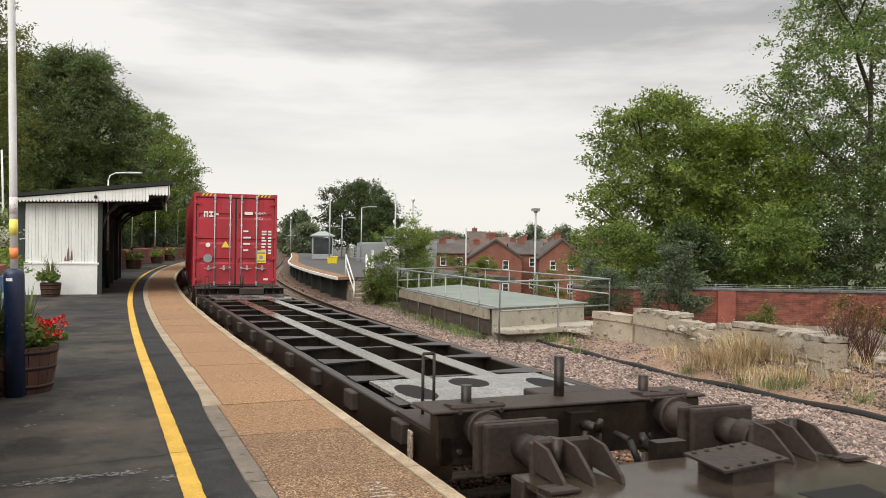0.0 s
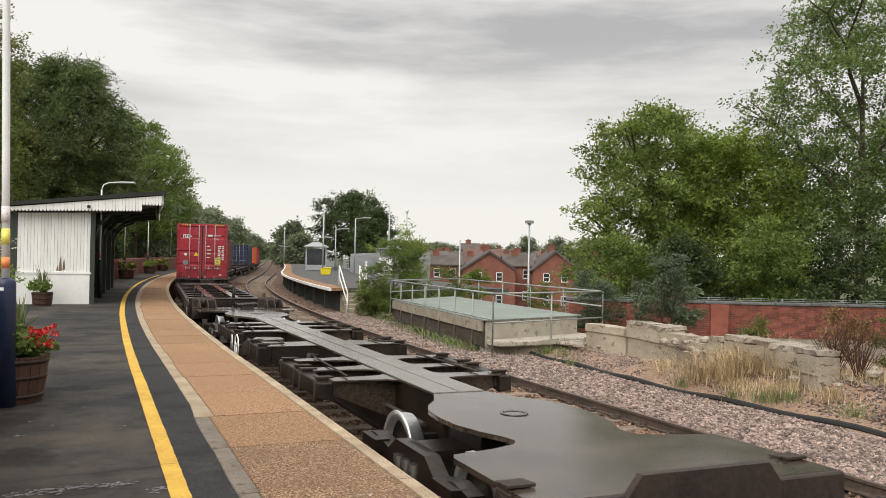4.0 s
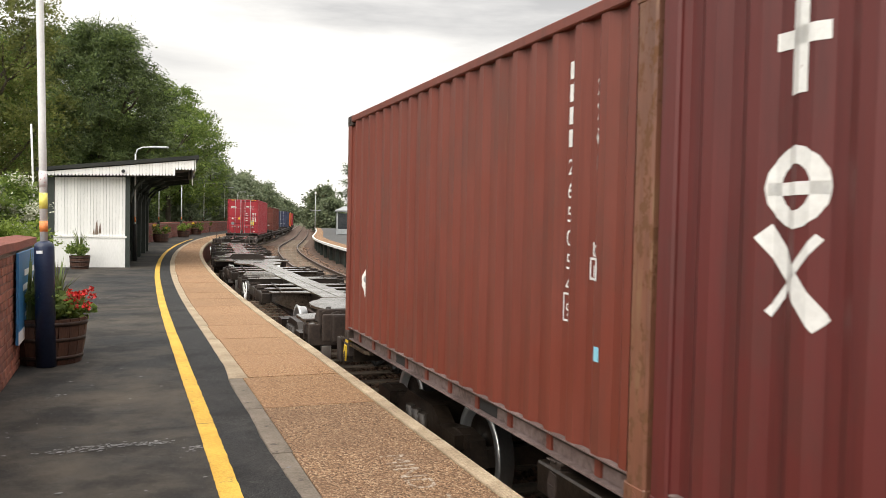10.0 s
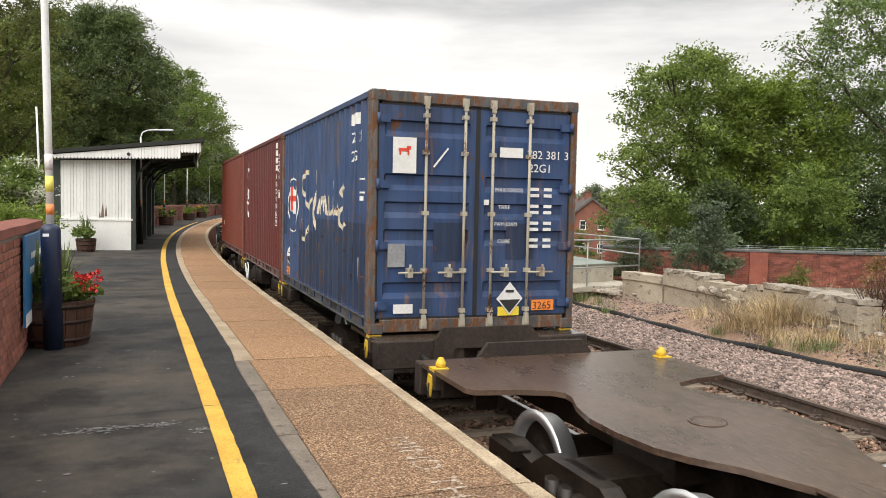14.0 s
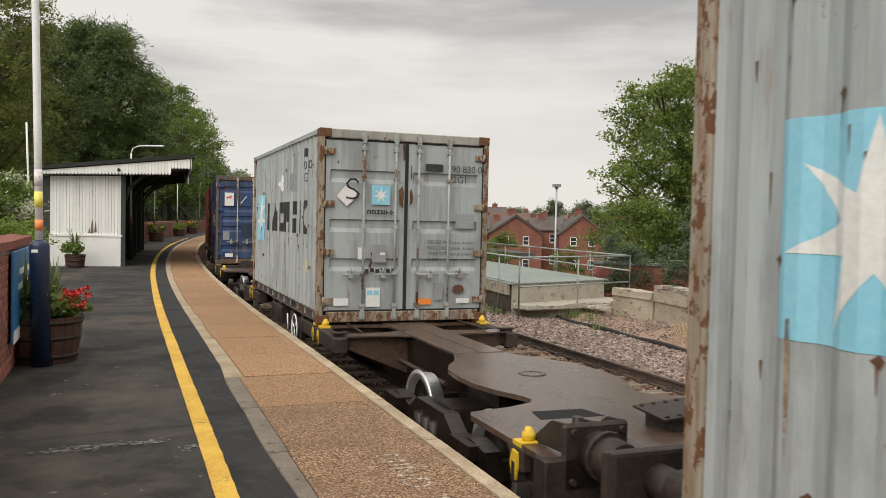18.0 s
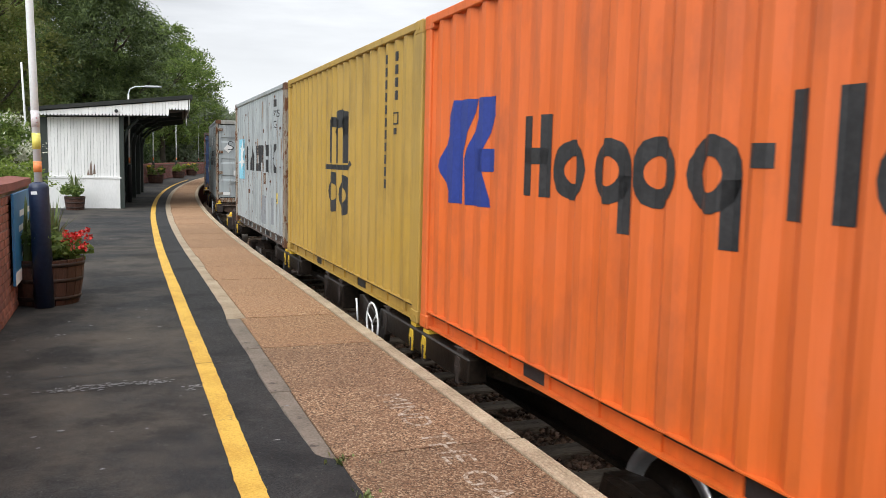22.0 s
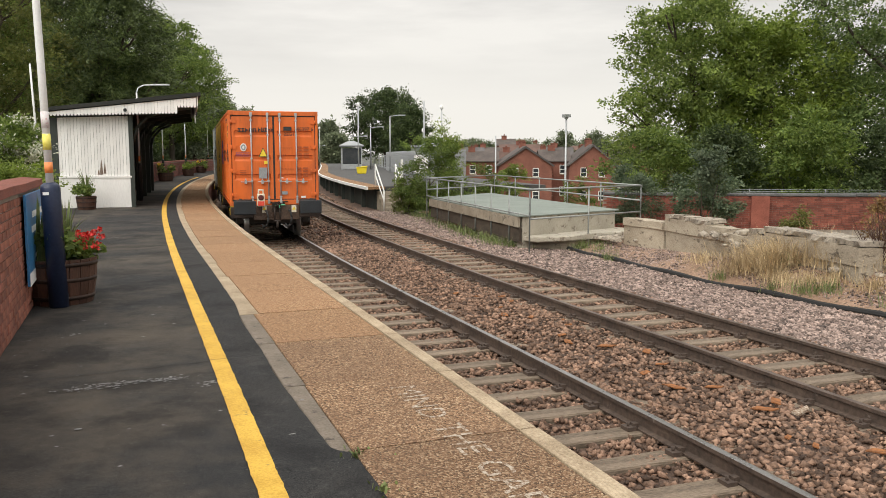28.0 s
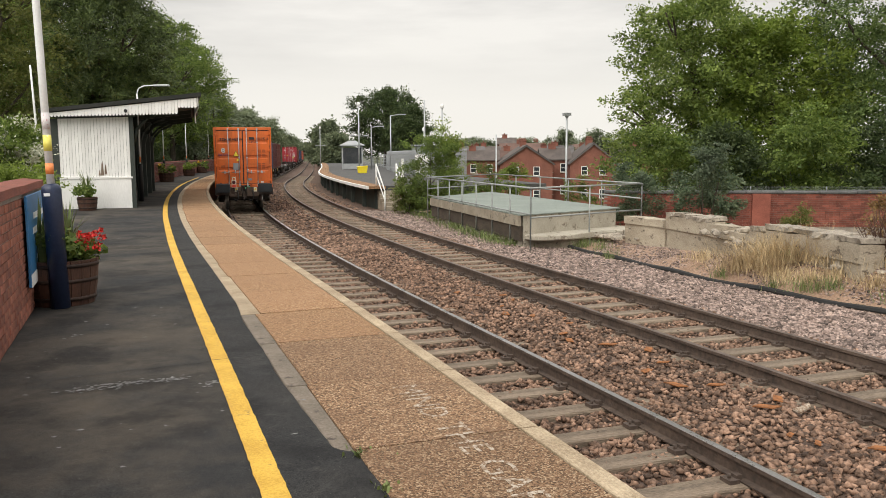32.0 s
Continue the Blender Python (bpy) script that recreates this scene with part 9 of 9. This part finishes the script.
# ---- far platform furniture ----
def waiting_shelter():
    t = thing("waiting_shelter", pose(-12.8, 86, 0, 0, 0, heading(86)), "grey glazed waiting shelter with a shallow hipped roof", "shelter")
    bm = bmesh.new()
    for x in (-1.0, 1.0):
        for y in (-1.6, 0, 1.6):
            box(bm, x - 0.06, x + 0.06, y - 0.06, y + 0.06, 0, 2.4)
    part("frame", bm, "palisade", t)
    for y in (-1.6, 1.6):
        part("end_pane", boxes((-0.96, 0.96, y - 0.02, y + 0.02, 0.5, 2.2)), "window_glass", t)
        part("end_panel", boxes((-0.96, 0.96, y - 0.03, y + 0.03, 0.05, 0.6)), "palisade", t)
    part("back_pane", boxes((0.98, 1.02, -1.55, 1.55, 0.5, 2.2)), "window_glass", t)
    bm = bmesh.new()
    lo = [(-1.25, -1.95), (1.25, -1.95), (1.25, 1.95), (-1.25, 1.95)]
    a = [bm.verts.new((x, y, 2.4)) for x, y in lo]; b = [bm.verts.new((x, y, 2.52)) for x, y in lo]; c = [bm.verts.new((x * 0.25, y * 0.45, 2.95)) for x, y in lo]
    for r0, r1 in ((a, b), (b, c)):
        for i in range(4):
            bm.faces.new((r0[i], r0[(i + 1) % 4], r1[(i + 1) % 4], r1[i]))
    bm.faces.new(c); bm.faces.new(a[::-1])
    part("roof", bm, "palisade", t)


waiting_shelter()


def grit_bin():
    t = thing("grit_bin", stand(66.5, 9.1), "yellow plastic grit bin on the far platform", "grit bin")
    bm = bmesh.new(); box(bm, -0.42, 0.42, -0.3, 0.3, 0, 0.5)
    for v in bm.verts:
        if v.co.z < 0.1:
            v.co.x *= 0.85; v.co.y *= 0.85
    part("body", worn(bm, 0.03), "plastic_yellow", t)
    bm = bmesh.new(); box(bm, -0.45, 0.45, -0.33, 0.33, 0.5, 0.62)
    for v in bm.verts:
        if v.co.z > 0.6 and v.co.x < 0:
            v.co.z -= 0.08
    part("lid", worn(bm, 0.03), "plastic_yellow", t)


grit_bin()


def palisade_fence():
    t = thing("palisade_fence", Matrix(), "grey steel palisade fence at the back of the far platform", "fence")
    me = bpy.data.meshes.new("pale")
    bm = bmesh.new()
    slab(bm, [(-0.035, 0), (0.035, 0), (0.035, 1.72), (0, 1.8), (-0.035, 1.72)], -0.01, 0.01, Matrix(((0, 0, 1, 0), (1, 0, 0, 0), (0, 1, 0, 0), (0, 0, 0, 1))))
    bm.to_mesh(me); bm.free(); me.materials.append(MAT["palisade"])
    for i in range(220):
        s = 41 + i * 0.19
        ob = new("pale", me); ob.parent = t
        ob.matrix_basis = stand(s, 11.6 + (s - 41) * 0.02)
    ribbon("rail", 41, 83, 1.0, [(11.6, 0.4), (11.65, 0.4), (11.65, 0.46), (11.6, 0.46)], "palisade", t)
    ribbon("rail", 41, 83, 1.0, [(11.6, 1.45), (11.65, 1.45), (11.65, 1.51), (11.6, 1.51)], "palisade", t)
    for s in np.arange(83, 150, 2.75):
        bm = bmesh.new(); box(bm, -0.04, 0.04, -0.04, 0.04, 0, 1.5)
        part("fence_post", bm, "palisade", t).matrix_basis = stand(s, 12.8)
    for z in (0.35, 0.7, 1.05, 1.4):
        ribbon("rail", 83, 150, 2.0, [(12.8, z), (12.83, z), (12.83, z + 0.05), (12.8, z + 0.05)], "palisade", t)


palisade_fence()


def end_steps():
    t = thing("platform_steps", stand(38.3, 6.8), "white tubular handrails on the platform end steps", "steps")
    for x in (-0.5, 0.5):
        bm = bmesh.new()
        tube(bm, (x, -1.9, RAIL - 0.3), (x, -1.9, RAIL + 0.7), 0.035, n=8); tube(bm, (x, -1.9, RAIL + 0.7), (x, 0.2, 1.05), 0.035, n=8); tube(bm, (x, 0.2, 1.05), (x, 0.2, 0), 0.035, n=8); tube(bm, (x, -1.9, RAIL + 0.25), (x, 0.2, 0.55), 0.03, n=8)
        part("handrail", bm, "white_paint", t)
    for i in range(5):
        part("step", worn(boxes((-0.5, 0.5, -1.8 + i * 0.36, -1.4 + i * 0.36, RAIL - 0.35, RAIL - 0.05 + i * 0.17)), 0.01), "concrete", t)
    part("white_gate_post", boxes((0.8, 0.9, 0.3, 0.4, 0, 1.3)), "white_paint", t)
    part("notice", boxes((1.6, 2.3, 0.8, 0.84, 0.6, 1.5)), "lettering_white", t)


end_steps()


def mast(s, o, top, label, kind, base=0.0, xy=None):
    p = Vector((xy[0], xy[1], base)) if xy else at(s, o, base)
    t = thing("camera_mast" if kind == "camera" else "lamp_post", pose(p.x, p.y, base, 0, 0, heading(max(s, 0))), label, "mast" if kind == "camera" else "lamp post")
    h = top - base
    bm = bmesh.new(); tube(bm, (0, 0, 0), (0, 0, h), 0.07, 0.05, 10); part("shaft", bm, "galvanised", t)
    if kind == "camera":
        bm = bmesh.new(); lathe(bm, [(0.05, h), (0.13, h + 0.05), (0.13, h + 0.25), (0.06, h + 0.34)], 12); part("camera_housing", bm, "lettering_white", t)
        bm = bmesh.new(); tube(bm, (-0.55, 0, h * 0.55), (0.55, 0, h * 0.55), 0.03, n=6)
        part("cross_arm", bm, "galvanised", t)
        for fx in (-0.58, 0.58):
            part("floodlight", worn(boxes((fx - 0.15, fx + 0.15, -0.1, 0.1, h * 0.55, h * 0.55 + 0.1)), 0.015), "galvanised", t)
    elif kind == "lamp":
        bm = bmesh.new(); tube(bm, (0, 0, h), (0.9, 0, h + 0.12), 0.04, n=6); box(bm, 0.7, 1.4, -0.12, 0.12, h + 0.06, h + 0.16); part("lamp_head", bm, "galvanised", t)
    elif kind == "hood":
        bm = bmesh.new(); tube(bm, (0, 0, h), (0, 0, h + 0.15), 0.1, n=10); slab(bm, [(-0.2, -0.14), (0.2, -0.14), (0.16, 0.2), (-0.16, 0.2)], h + 0.08, h + 0.24); part("lamp_head", bm, "galvanised", t)


mast(70, 11.4, 5.6, "white camera mast on the far platform", "camera", xy=(-9.8, 70))
mast(62, 11.6, 4.9, "white camera mast by the fence", "camera", xy=(-2.4, 62))
mast(64, 11.6, 3.5, "small camera mast by the fence", "camera", xy=(-4.4, 72))
mast(75, 10.5, 5.0, "grey lamp post on the far platform", "lamp", xy=(-7.6, 75))
mast(66, 11.0, 5.4, "plain grey pole by the fence", "plain", xy=(-3.6, 60))
mast(110, 9, 5.0, "slim signal mast far along the platform", "camera", xy=(-21.0, 112))
mast(90, 10, 4.4, "grey lamp post far along the platform", "lamp", xy=(-11, 88))
mast(0, 0, 3.45, "tall grey street lamp rising behind the slab", "hood", base=-5.5, xy=(5.0, 45.0))
mast(0, 0, 2.9, "thin grey pole in the street below", "plain", base=-5.5, xy=(1.6, 60))


def relay_box():
    t = thing("relay_cabinet", stand(58, 12.9), "pale green equipment cabinet behind the fence", "cabinet")
    part("body", worn(boxes((-0.9, 0.9, -0.7, 0.7, 0, 2.1)), 0.06), "green_deck", t)
    bm = bmesh.new(); slab(bm, [(-1, -0.8), (1, -0.8), (1, 0.8), (-1, 0.8)], 2.1, 2.2); part("roof", bm, "palisade", t)


relay_box()


# ---- the town below ----
def sash(wx, z, house_, m):
    """A white sash window on a wall whose face is y = 0 under m."""
    bm = bmesh.new()
    for r in ((wx - 0.38, wx - 0.31, -0.05, 0.02, z, z + 1.1), (wx + 0.31, wx + 0.38, -0.05, 0.02, z, z + 1.1), (wx - 0.38, wx + 0.38, -0.05, 0.02, z, z + 0.08), (wx - 0.38, wx + 0.38, -0.05, 0.02, z + 1.03, z + 1.1), (wx - 0.31, wx + 0.31, -0.045, 0.02, z + 0.52, z + 0.57)):
        box(bm, *r, m)
    win = part("window", bm, "white_paint", house_, "white sash window")
    bm = bmesh.new(); box(bm, wx - 0.31, wx + 0.31, -0.02, 0.0, z + 0.08, z + 1.03, m); part("pane", bm, "window_glass", win)
    bm = bmesh.new(); box(bm, wx - 0.386, wx + 0.56, -0.1, 0.02, z - 0.1, z, m); part("sill", bm, "pale_concrete", win)


def house(x, y, turn, w, d, eaves, ridge, base, label, windows=2, chimney=True, wallmat="brick_far", roofmat="roof_far", side_windows=0):
    """A brick house, its gable end to -y: walls, two roof slopes, windows, a chimney."""
    t = thing("house", pose(x, y, base, 0, 0, turn), label, "house", "brick houses")
    e, r = eaves - base, ridge - base
    bm = bmesh.new()
    vs = [(-w / 2, 0), (w / 2, 0), (w / 2, e), (0, r), (-w / 2, e)]
    m = Matrix(((1, 0, 0, 0), (0, 0, 1, 0), (0, 1, 0, 0), (0, 0, 0, 1)))
    slab(bm, vs, 0, d, m)
    part("wall", bm, wallmat, t)
    for sx in (-1, 1):
        bm = bmesh.new()
        k = (r - e) / (w / 2)
        pts = [(0, r + 0.12), (sx * (w / 2 + 0.3), e - 0.3 * k + 0.12), (sx * (w / 2 + 0.3), e - 0.3 * k), (0, r)]
        slab(bm, pts, -0.2, d + 0.2, m)
        part("roof", bm, roofmat, t)
    bm = bmesh.new()
    for sx in (-1, 1):
        slab(bm, [(0, r + 0.02), (sx * (w / 2 + 0.2), e - 0.1), (sx * (w / 2 + 0.2), e - 0.25), (0, r - 0.16)][::sx], -0.26, -0.2, m)
    part("bargeboard", bm, "slate", t)
    for i in range(windows):
        for z in (e - 1.5, e - 4.3):
            if z > 0.3:
                sash((i + 0.5) / windows * w * 0.78 - w * 0.39, z, t, Matrix())
    for i in range(side_windows):
        for z in (e - 1.6, e - 4.3):
            if z > 0.3:
                sash(0, z, t, Matrix.Translation((-w / 2, d * (i + 0.5) / side_windows, 0)) @ pose(0, 0, 0, 0, 0, -90))
    if chimney:
        bm = boxes((-0.4, 0.4, d * 0.45, d * 0.45 + 0.9, r - 0.8, r + 0.7), (-0.45, 0.45, d * 0.45 - 0.06, d * 0.45 + 0.96, r + 0.58, r + 0.7))
        ch = part("chimney", bm, "brick_far", t)
        for k in (-0.28, 0.02, 0.3):
            bm = bmesh.new(); lathe(bm, [(0.1, r + 0.7), (0.08, r + 0.95)], 8, Matrix.Translation((k * 0.8, d * 0.45 + 0.45, 0))); part("chimney_pot", bm, "brick_far", ch)
    return t


# back-to-back rows seen across the railway, gables and chimneys towards it
house(6.3, 100, 2, 6.4, 9, 0.35, 2.5, -6, "red brick gabled house with two white windows")
house(14.4, 100, 0, 5.6, 9, 0.4, 2.7, -6, "red brick gabled house with tall chimney")
house(3.0, 107, 90, 6, 6.2, 0.75, 1.9, -6, "brown-roofed terrace beside the gabled houses", side_windows=3)
house(-3.4, 108, 90, 6, 5.4, 0.7, 1.8, -6, "brown-roofed terrace half hidden by saplings", side_windows=3)
house(12.0, 106, 90, 6, 3.6, 0.8, 2.1, -6, "brown-roofed terrace between two gables", side_windows=2)
house(23.0, 104, 90, 5, 6, 0.8, 2.2, -6, "brown-roofed terrace partly behind trees", side_windows=3)
house(7.4, 150, 90, 6, 3.2, 3.2, 4.3, -6, "tall red brick house on the skyline", side_windows=2)
rnd_town = random.Random(17)
for y, x0, x1, ridge in ((121, -5, 27, 2.2), (138, -6, 31, 2.7), (160, -8, 36, 3.2)):
    x = x0
    while x < x1:
        long_ = rnd_town.uniform(4.5, 8.0)
        top = ridge + rnd_town.uniform(-0.55, 0.5)
        if rnd_town.random() < 0.4:
            house(x + 2.5, y + rnd_town.uniform(-3, 3), rnd_town.uniform(-4, 4), 5.0, 7, top - 1.7, top, -6, "gabled brick house further off in the town", wallmat=rnd_town.choice(("brick_far", "render_far")))
            x += 5.4
        else:
            house(x + long_, y + rnd_town.uniform(-3, 3), 90 + rnd_town.uniform(-4, 4), 6.5, long_, top - 1.3, top, -6, "brown-roofed terrace further off in the town", side_windows=2, roofmat=rnd_town.choice(("roof_far", "roof_red", "slate")))
            x += long_ + 0.3


# ---- trees and bushes ----
# right of the line
tree("tree", 10.3, 39.5, -2.6, 9.1, 3.8, "leaf_maple", "broad green maple behind the parapet", 101, 13000, 0.22, 0.3, 44, low=0.2)
tree("tree", 13.6, 38.5, -2.6, 7.7, 3.6, "leaf_light", "bright green young tree behind the parapet", 102, 9500, 0.24, 0.2, 36, low=0.15)
tree("tree", 19.4, 37.5, -3.0, 14.8, 5.0, "leaf_ash", "tall airy ash with gaps in its crown", 103, 15000, 0.2, 0.28, 58, airy=0.9, low=0.3, droop=0.5)
tree("tree", 25.5, 40, -3.5, 14, 5.0, "leaf_mid", "tall leafy ash behind the parapet", 104, 5500, 0.26, 0.3, 44, airy=0.8, low=0.2, droop=0.5)
tree("tree", 17.0, 46, -4, 9, 5.0, "leaf_dark", "dark green tree further back", 105, 5000, 0.3, 0.25, 34, low=0.1)
tree("tree", 24.0, 49, -4, 9, 6.0, "leaf_dark", "dark green tree further back", 106, 4000, 0.3, 0.25, 34, low=0.1)
for i, (x, y, w, tp, lf) in enumerate(((7.6, 35, 2.2, 2.6, "leaf_mid"), (10.4, 34, 2.3, 2.6, "leaf_dark"), (13.4, 33.4, 2.4, 3.4, "leaf_mid"), (16.5, 33, 2.4, 3.2, "leaf_dark"), (19.6, 32.6, 2.4, 3.6, "leaf_mid"), (22.8, 32, 2.5, 3.2, "leaf_dark"), (26, 31, 2.5, 3.4, "leaf_mid"))):
    tree("bush", x, y, -3.2, tp, w, lf, "thick undergrowth below the trees", 120 + i, 4200, 0.19, 0, 22, low=0.02)
tree("bush", 5.3, 27.4, RAIL - 0.4, 1.2, 0.85, "leaf_blue", "grey-green bush beside the slab", 140, 1900, 0.11, 0, 16, low=0.08)
tree("bush", 7.25, 26.0, RAIL - 0.4, 1.85, 1.0, "leaf_blue", "grey-green buddleia by the concrete wall", 141, 2400, 0.13, 0, 18, low=0.08, droop=0.4)
tree("bush", 9.6, 24.5, RAIL - 0.4, -0.1, 0.6, "leaf_olive", "small yellowing bush by the parapet", 142, 700, 0.09, 0, 9, low=0.05)
tree("bush", 14.5, 25.6, RAIL - 0.4, 0.2, 0.9, "leaf_olive", "yellowing scrub by the parapet", 143, 900, 0.09, 0, 12, low=0.05)
tree("bush", 10.6, 17.8, RAIL - 0.4, 0.25, 0.8, "leaf_olive", "dry scrub behind the concrete wall", 144, 700, 0.08, 0, 12, low=0.05)
tree("tree", -1.9, 35.8, RAIL - 0.4, 2.35, 1.45, "leaf_mid", "leafy bush by the platform end", 145, 4200, 0.11, 0.05, 26, low=0.03)
tree("tree", -1.1, 36.9, RAIL - 0.4, 3.1, 0.6, "leaf_light", "thin sapling by the platform end", 146, 1100, 0.13, 0.04, 14, low=0.3, form="column")
tree("bush", -3.0, 36.4, RAIL - 0.4, 0.5, 0.7, "leaf_olive", "yellowing bramble by the steps", 147, 1300, 0.1, 0, 12, low=0.03)
tree("bush", 0.6, 39.8, RAIL - 0.8, 1.0, 1.3, "leaf_mid", "green bush behind the railed slab", 148, 1800, 0.13, 0, 14, low=0.03)
tree("bush", 2.0, 41.5, RAIL - 1.0, 1.2, 0.7, "leaf_light", "yellow-green bush behind the slab", 149, 1300, 0.12, 0, 12, low=0.05)
tree("bush", 5.2, 40.5, -3, 0.4, 1.1, "leaf_mid", "slender bush behind the slab", 150, 1400, 0.13, 0, 12, low=0.05)
tree("tree", -11.2, 105, -1, 9.6, 5.1, "leaf_dark", "broad dark tree behind the far platform", 151, 9000, 0.34, 0.4, 34, low=0.22)
tree("tree", -7.7, 99, -1, 7.2, 2.6, "leaf_dark", "dark tree behind the far platform", 152, 5000, 0.32, 0.3, 26, low=0.15)
tree("tree", -31.2, 175, -1, 8.1, 3.2, "leaf_hazed", "rounded tree beside the far end of the line", 153, 4000, 0.7, 0.4, 26, low=0.05)
tree("tree", -25.0, 150, -1, 5.2, 2.6, "leaf_hazed", "rounded tree beside the far end of the line", 154, 3000, 0.6, 0.4, 22, low=0.05)
tree("tree", -42, 230, -1, 8.0, 4.5, "leaf_hazed", "distant tree beside the line", 155, 2500, 0.9, 0.4, 22, low=0.03)
# left of the line
tree("tree", -20.2, 44.5, 0.6, 11.9, 4.2, "leaf_needle", "tall dark conifer behind the shelter", 201, 19000, 0.24, 0.35, 60, low=0.2, form="column", droop=0.5)
tree("tree", -24.3, 45.5, 0.6, 11.9, 4.4, "leaf_needle", "tall dark conifer behind the shelter", 202, 13000, 0.26, 0.35, 50, low=0.04, form="column", droop=0.5)
tree("tree", -29.6, 80, 0.6, 15.0, 4.6, "leaf_mid", "green tree beyond the dark conifers", 203, 8000, 0.3, 0.3, 28, low=0.12, airy=0.7)
tree("tree", -32.4, 95, 0.6, 14.2, 4.2, "leaf_mid", "green tree behind the platform wall", 204, 6000, 0.32, 0.3, 30, low=0.1)
tree("tree", -17.3, 29.0, 0.5, 10.6, 2.7, "leaf_olive", "olive-green tree overhanging the platform", 205, 9000, 0.15, 0.2, 34, airy=0.75, low=0.2)
tree("tree", -20.0, 32, 0.6, 8.8, 3.4, "leaf_mid", "green tree behind the brick wall", 206, 9000, 0.2, 0.25, 30, low=0.05)
tree("tree", -29, 40, 0.6, 13, 5, "leaf_mid", "tall green tree behind the station", 207, 4500, 0.3, 0.3, 32, low=0.1)
k = 0
for s in (66, 74, 83, 92, 102, 113, 125, 140, 156, 175, 196, 220, 250, 285):
    p = at(s, -11.0 - (k % 3) * 1.8)
    tree("tree", p.x, p.y, 0.3, (8.8, 10.4, 9.4)[k % 3] * (1 + s / 900), 3.6 + s / 70, "leaf_mid" if s < 90 else "leaf_hazed", "green tree in the belt beside the line", 220 + k, int(5200 - s * 9), 0.28 + s / 450, 0.3, 26, low=0.02)
    k += 1
for i, (d, o, w, h) in enumerate(((330, -10, 6.5, 11), (375, -8.5, 6.5, 10), (425, -6.5, 7, 9), (480, -2, 7.5, 7))):
    p = at(d, o)
    tree("tree", p.x, p.y, 0, h, w, "leaf_hazed", "distant tree where the line runs out of sight", 300 + i, 1500, 1.0, 0.4, 22, low=0.02)
for i, s in enumerate((40, 44, 48, 53, 58, 64, 72)):
    p = at(s, -8.3 - 0.4 * (i % 2))
    tree("bush", p.x, p.y, 0, 2.6 + 0.5 * (i % 3), 1.7, "leaf_mid" if i % 2 else "leaf_dark", "undergrowth behind the low brick wall", 250 + i, 1900, 0.15, 0, 14, low=0.02)
for i, (x, y, w, tp) in enumerate(((-2, 205, 9, 4.9), (14, 215, 10, 5.3), (32, 220, 12, 5.6), (55, 210, 14, 6), (4, 260, 12, 6.0), (28, 270, 16, 6.4), (60, 260, 18, 6.4), (15.5, 140, 1.9, 5.5), (20.3, 140, 3.4, 5.4), (25.5, 138, 4.5, 5.0), (9.5, 150, 2.6, 4.6))):
    tree("tree", x, y, -6, tp, w, "leaf_hazed", "distant trees beyond the roofs", 270 + i, 2400, 0.75 if y > 200 else 0.4, 0.4, 24, low=0.05)


# ---- what moves: the train runs away along the line, its wheels turn ----
def motions():
    times = [0.5 * i for i in range(65)]
    for ob, u, half, above, ahead in MOVING:
        walk(ob, [(t, riding(u, half, t, above) @ pose(0, ahead, 0)) for t in times])
    fine = [0.1 * i for i in range(321)]
    for ob, y, z in TURNING:
        walk(ob, [(t, pose(0, y, z, -math.degrees(gone(t) / 0.42) % 360, 0, 0)) for t in fine])


motions()
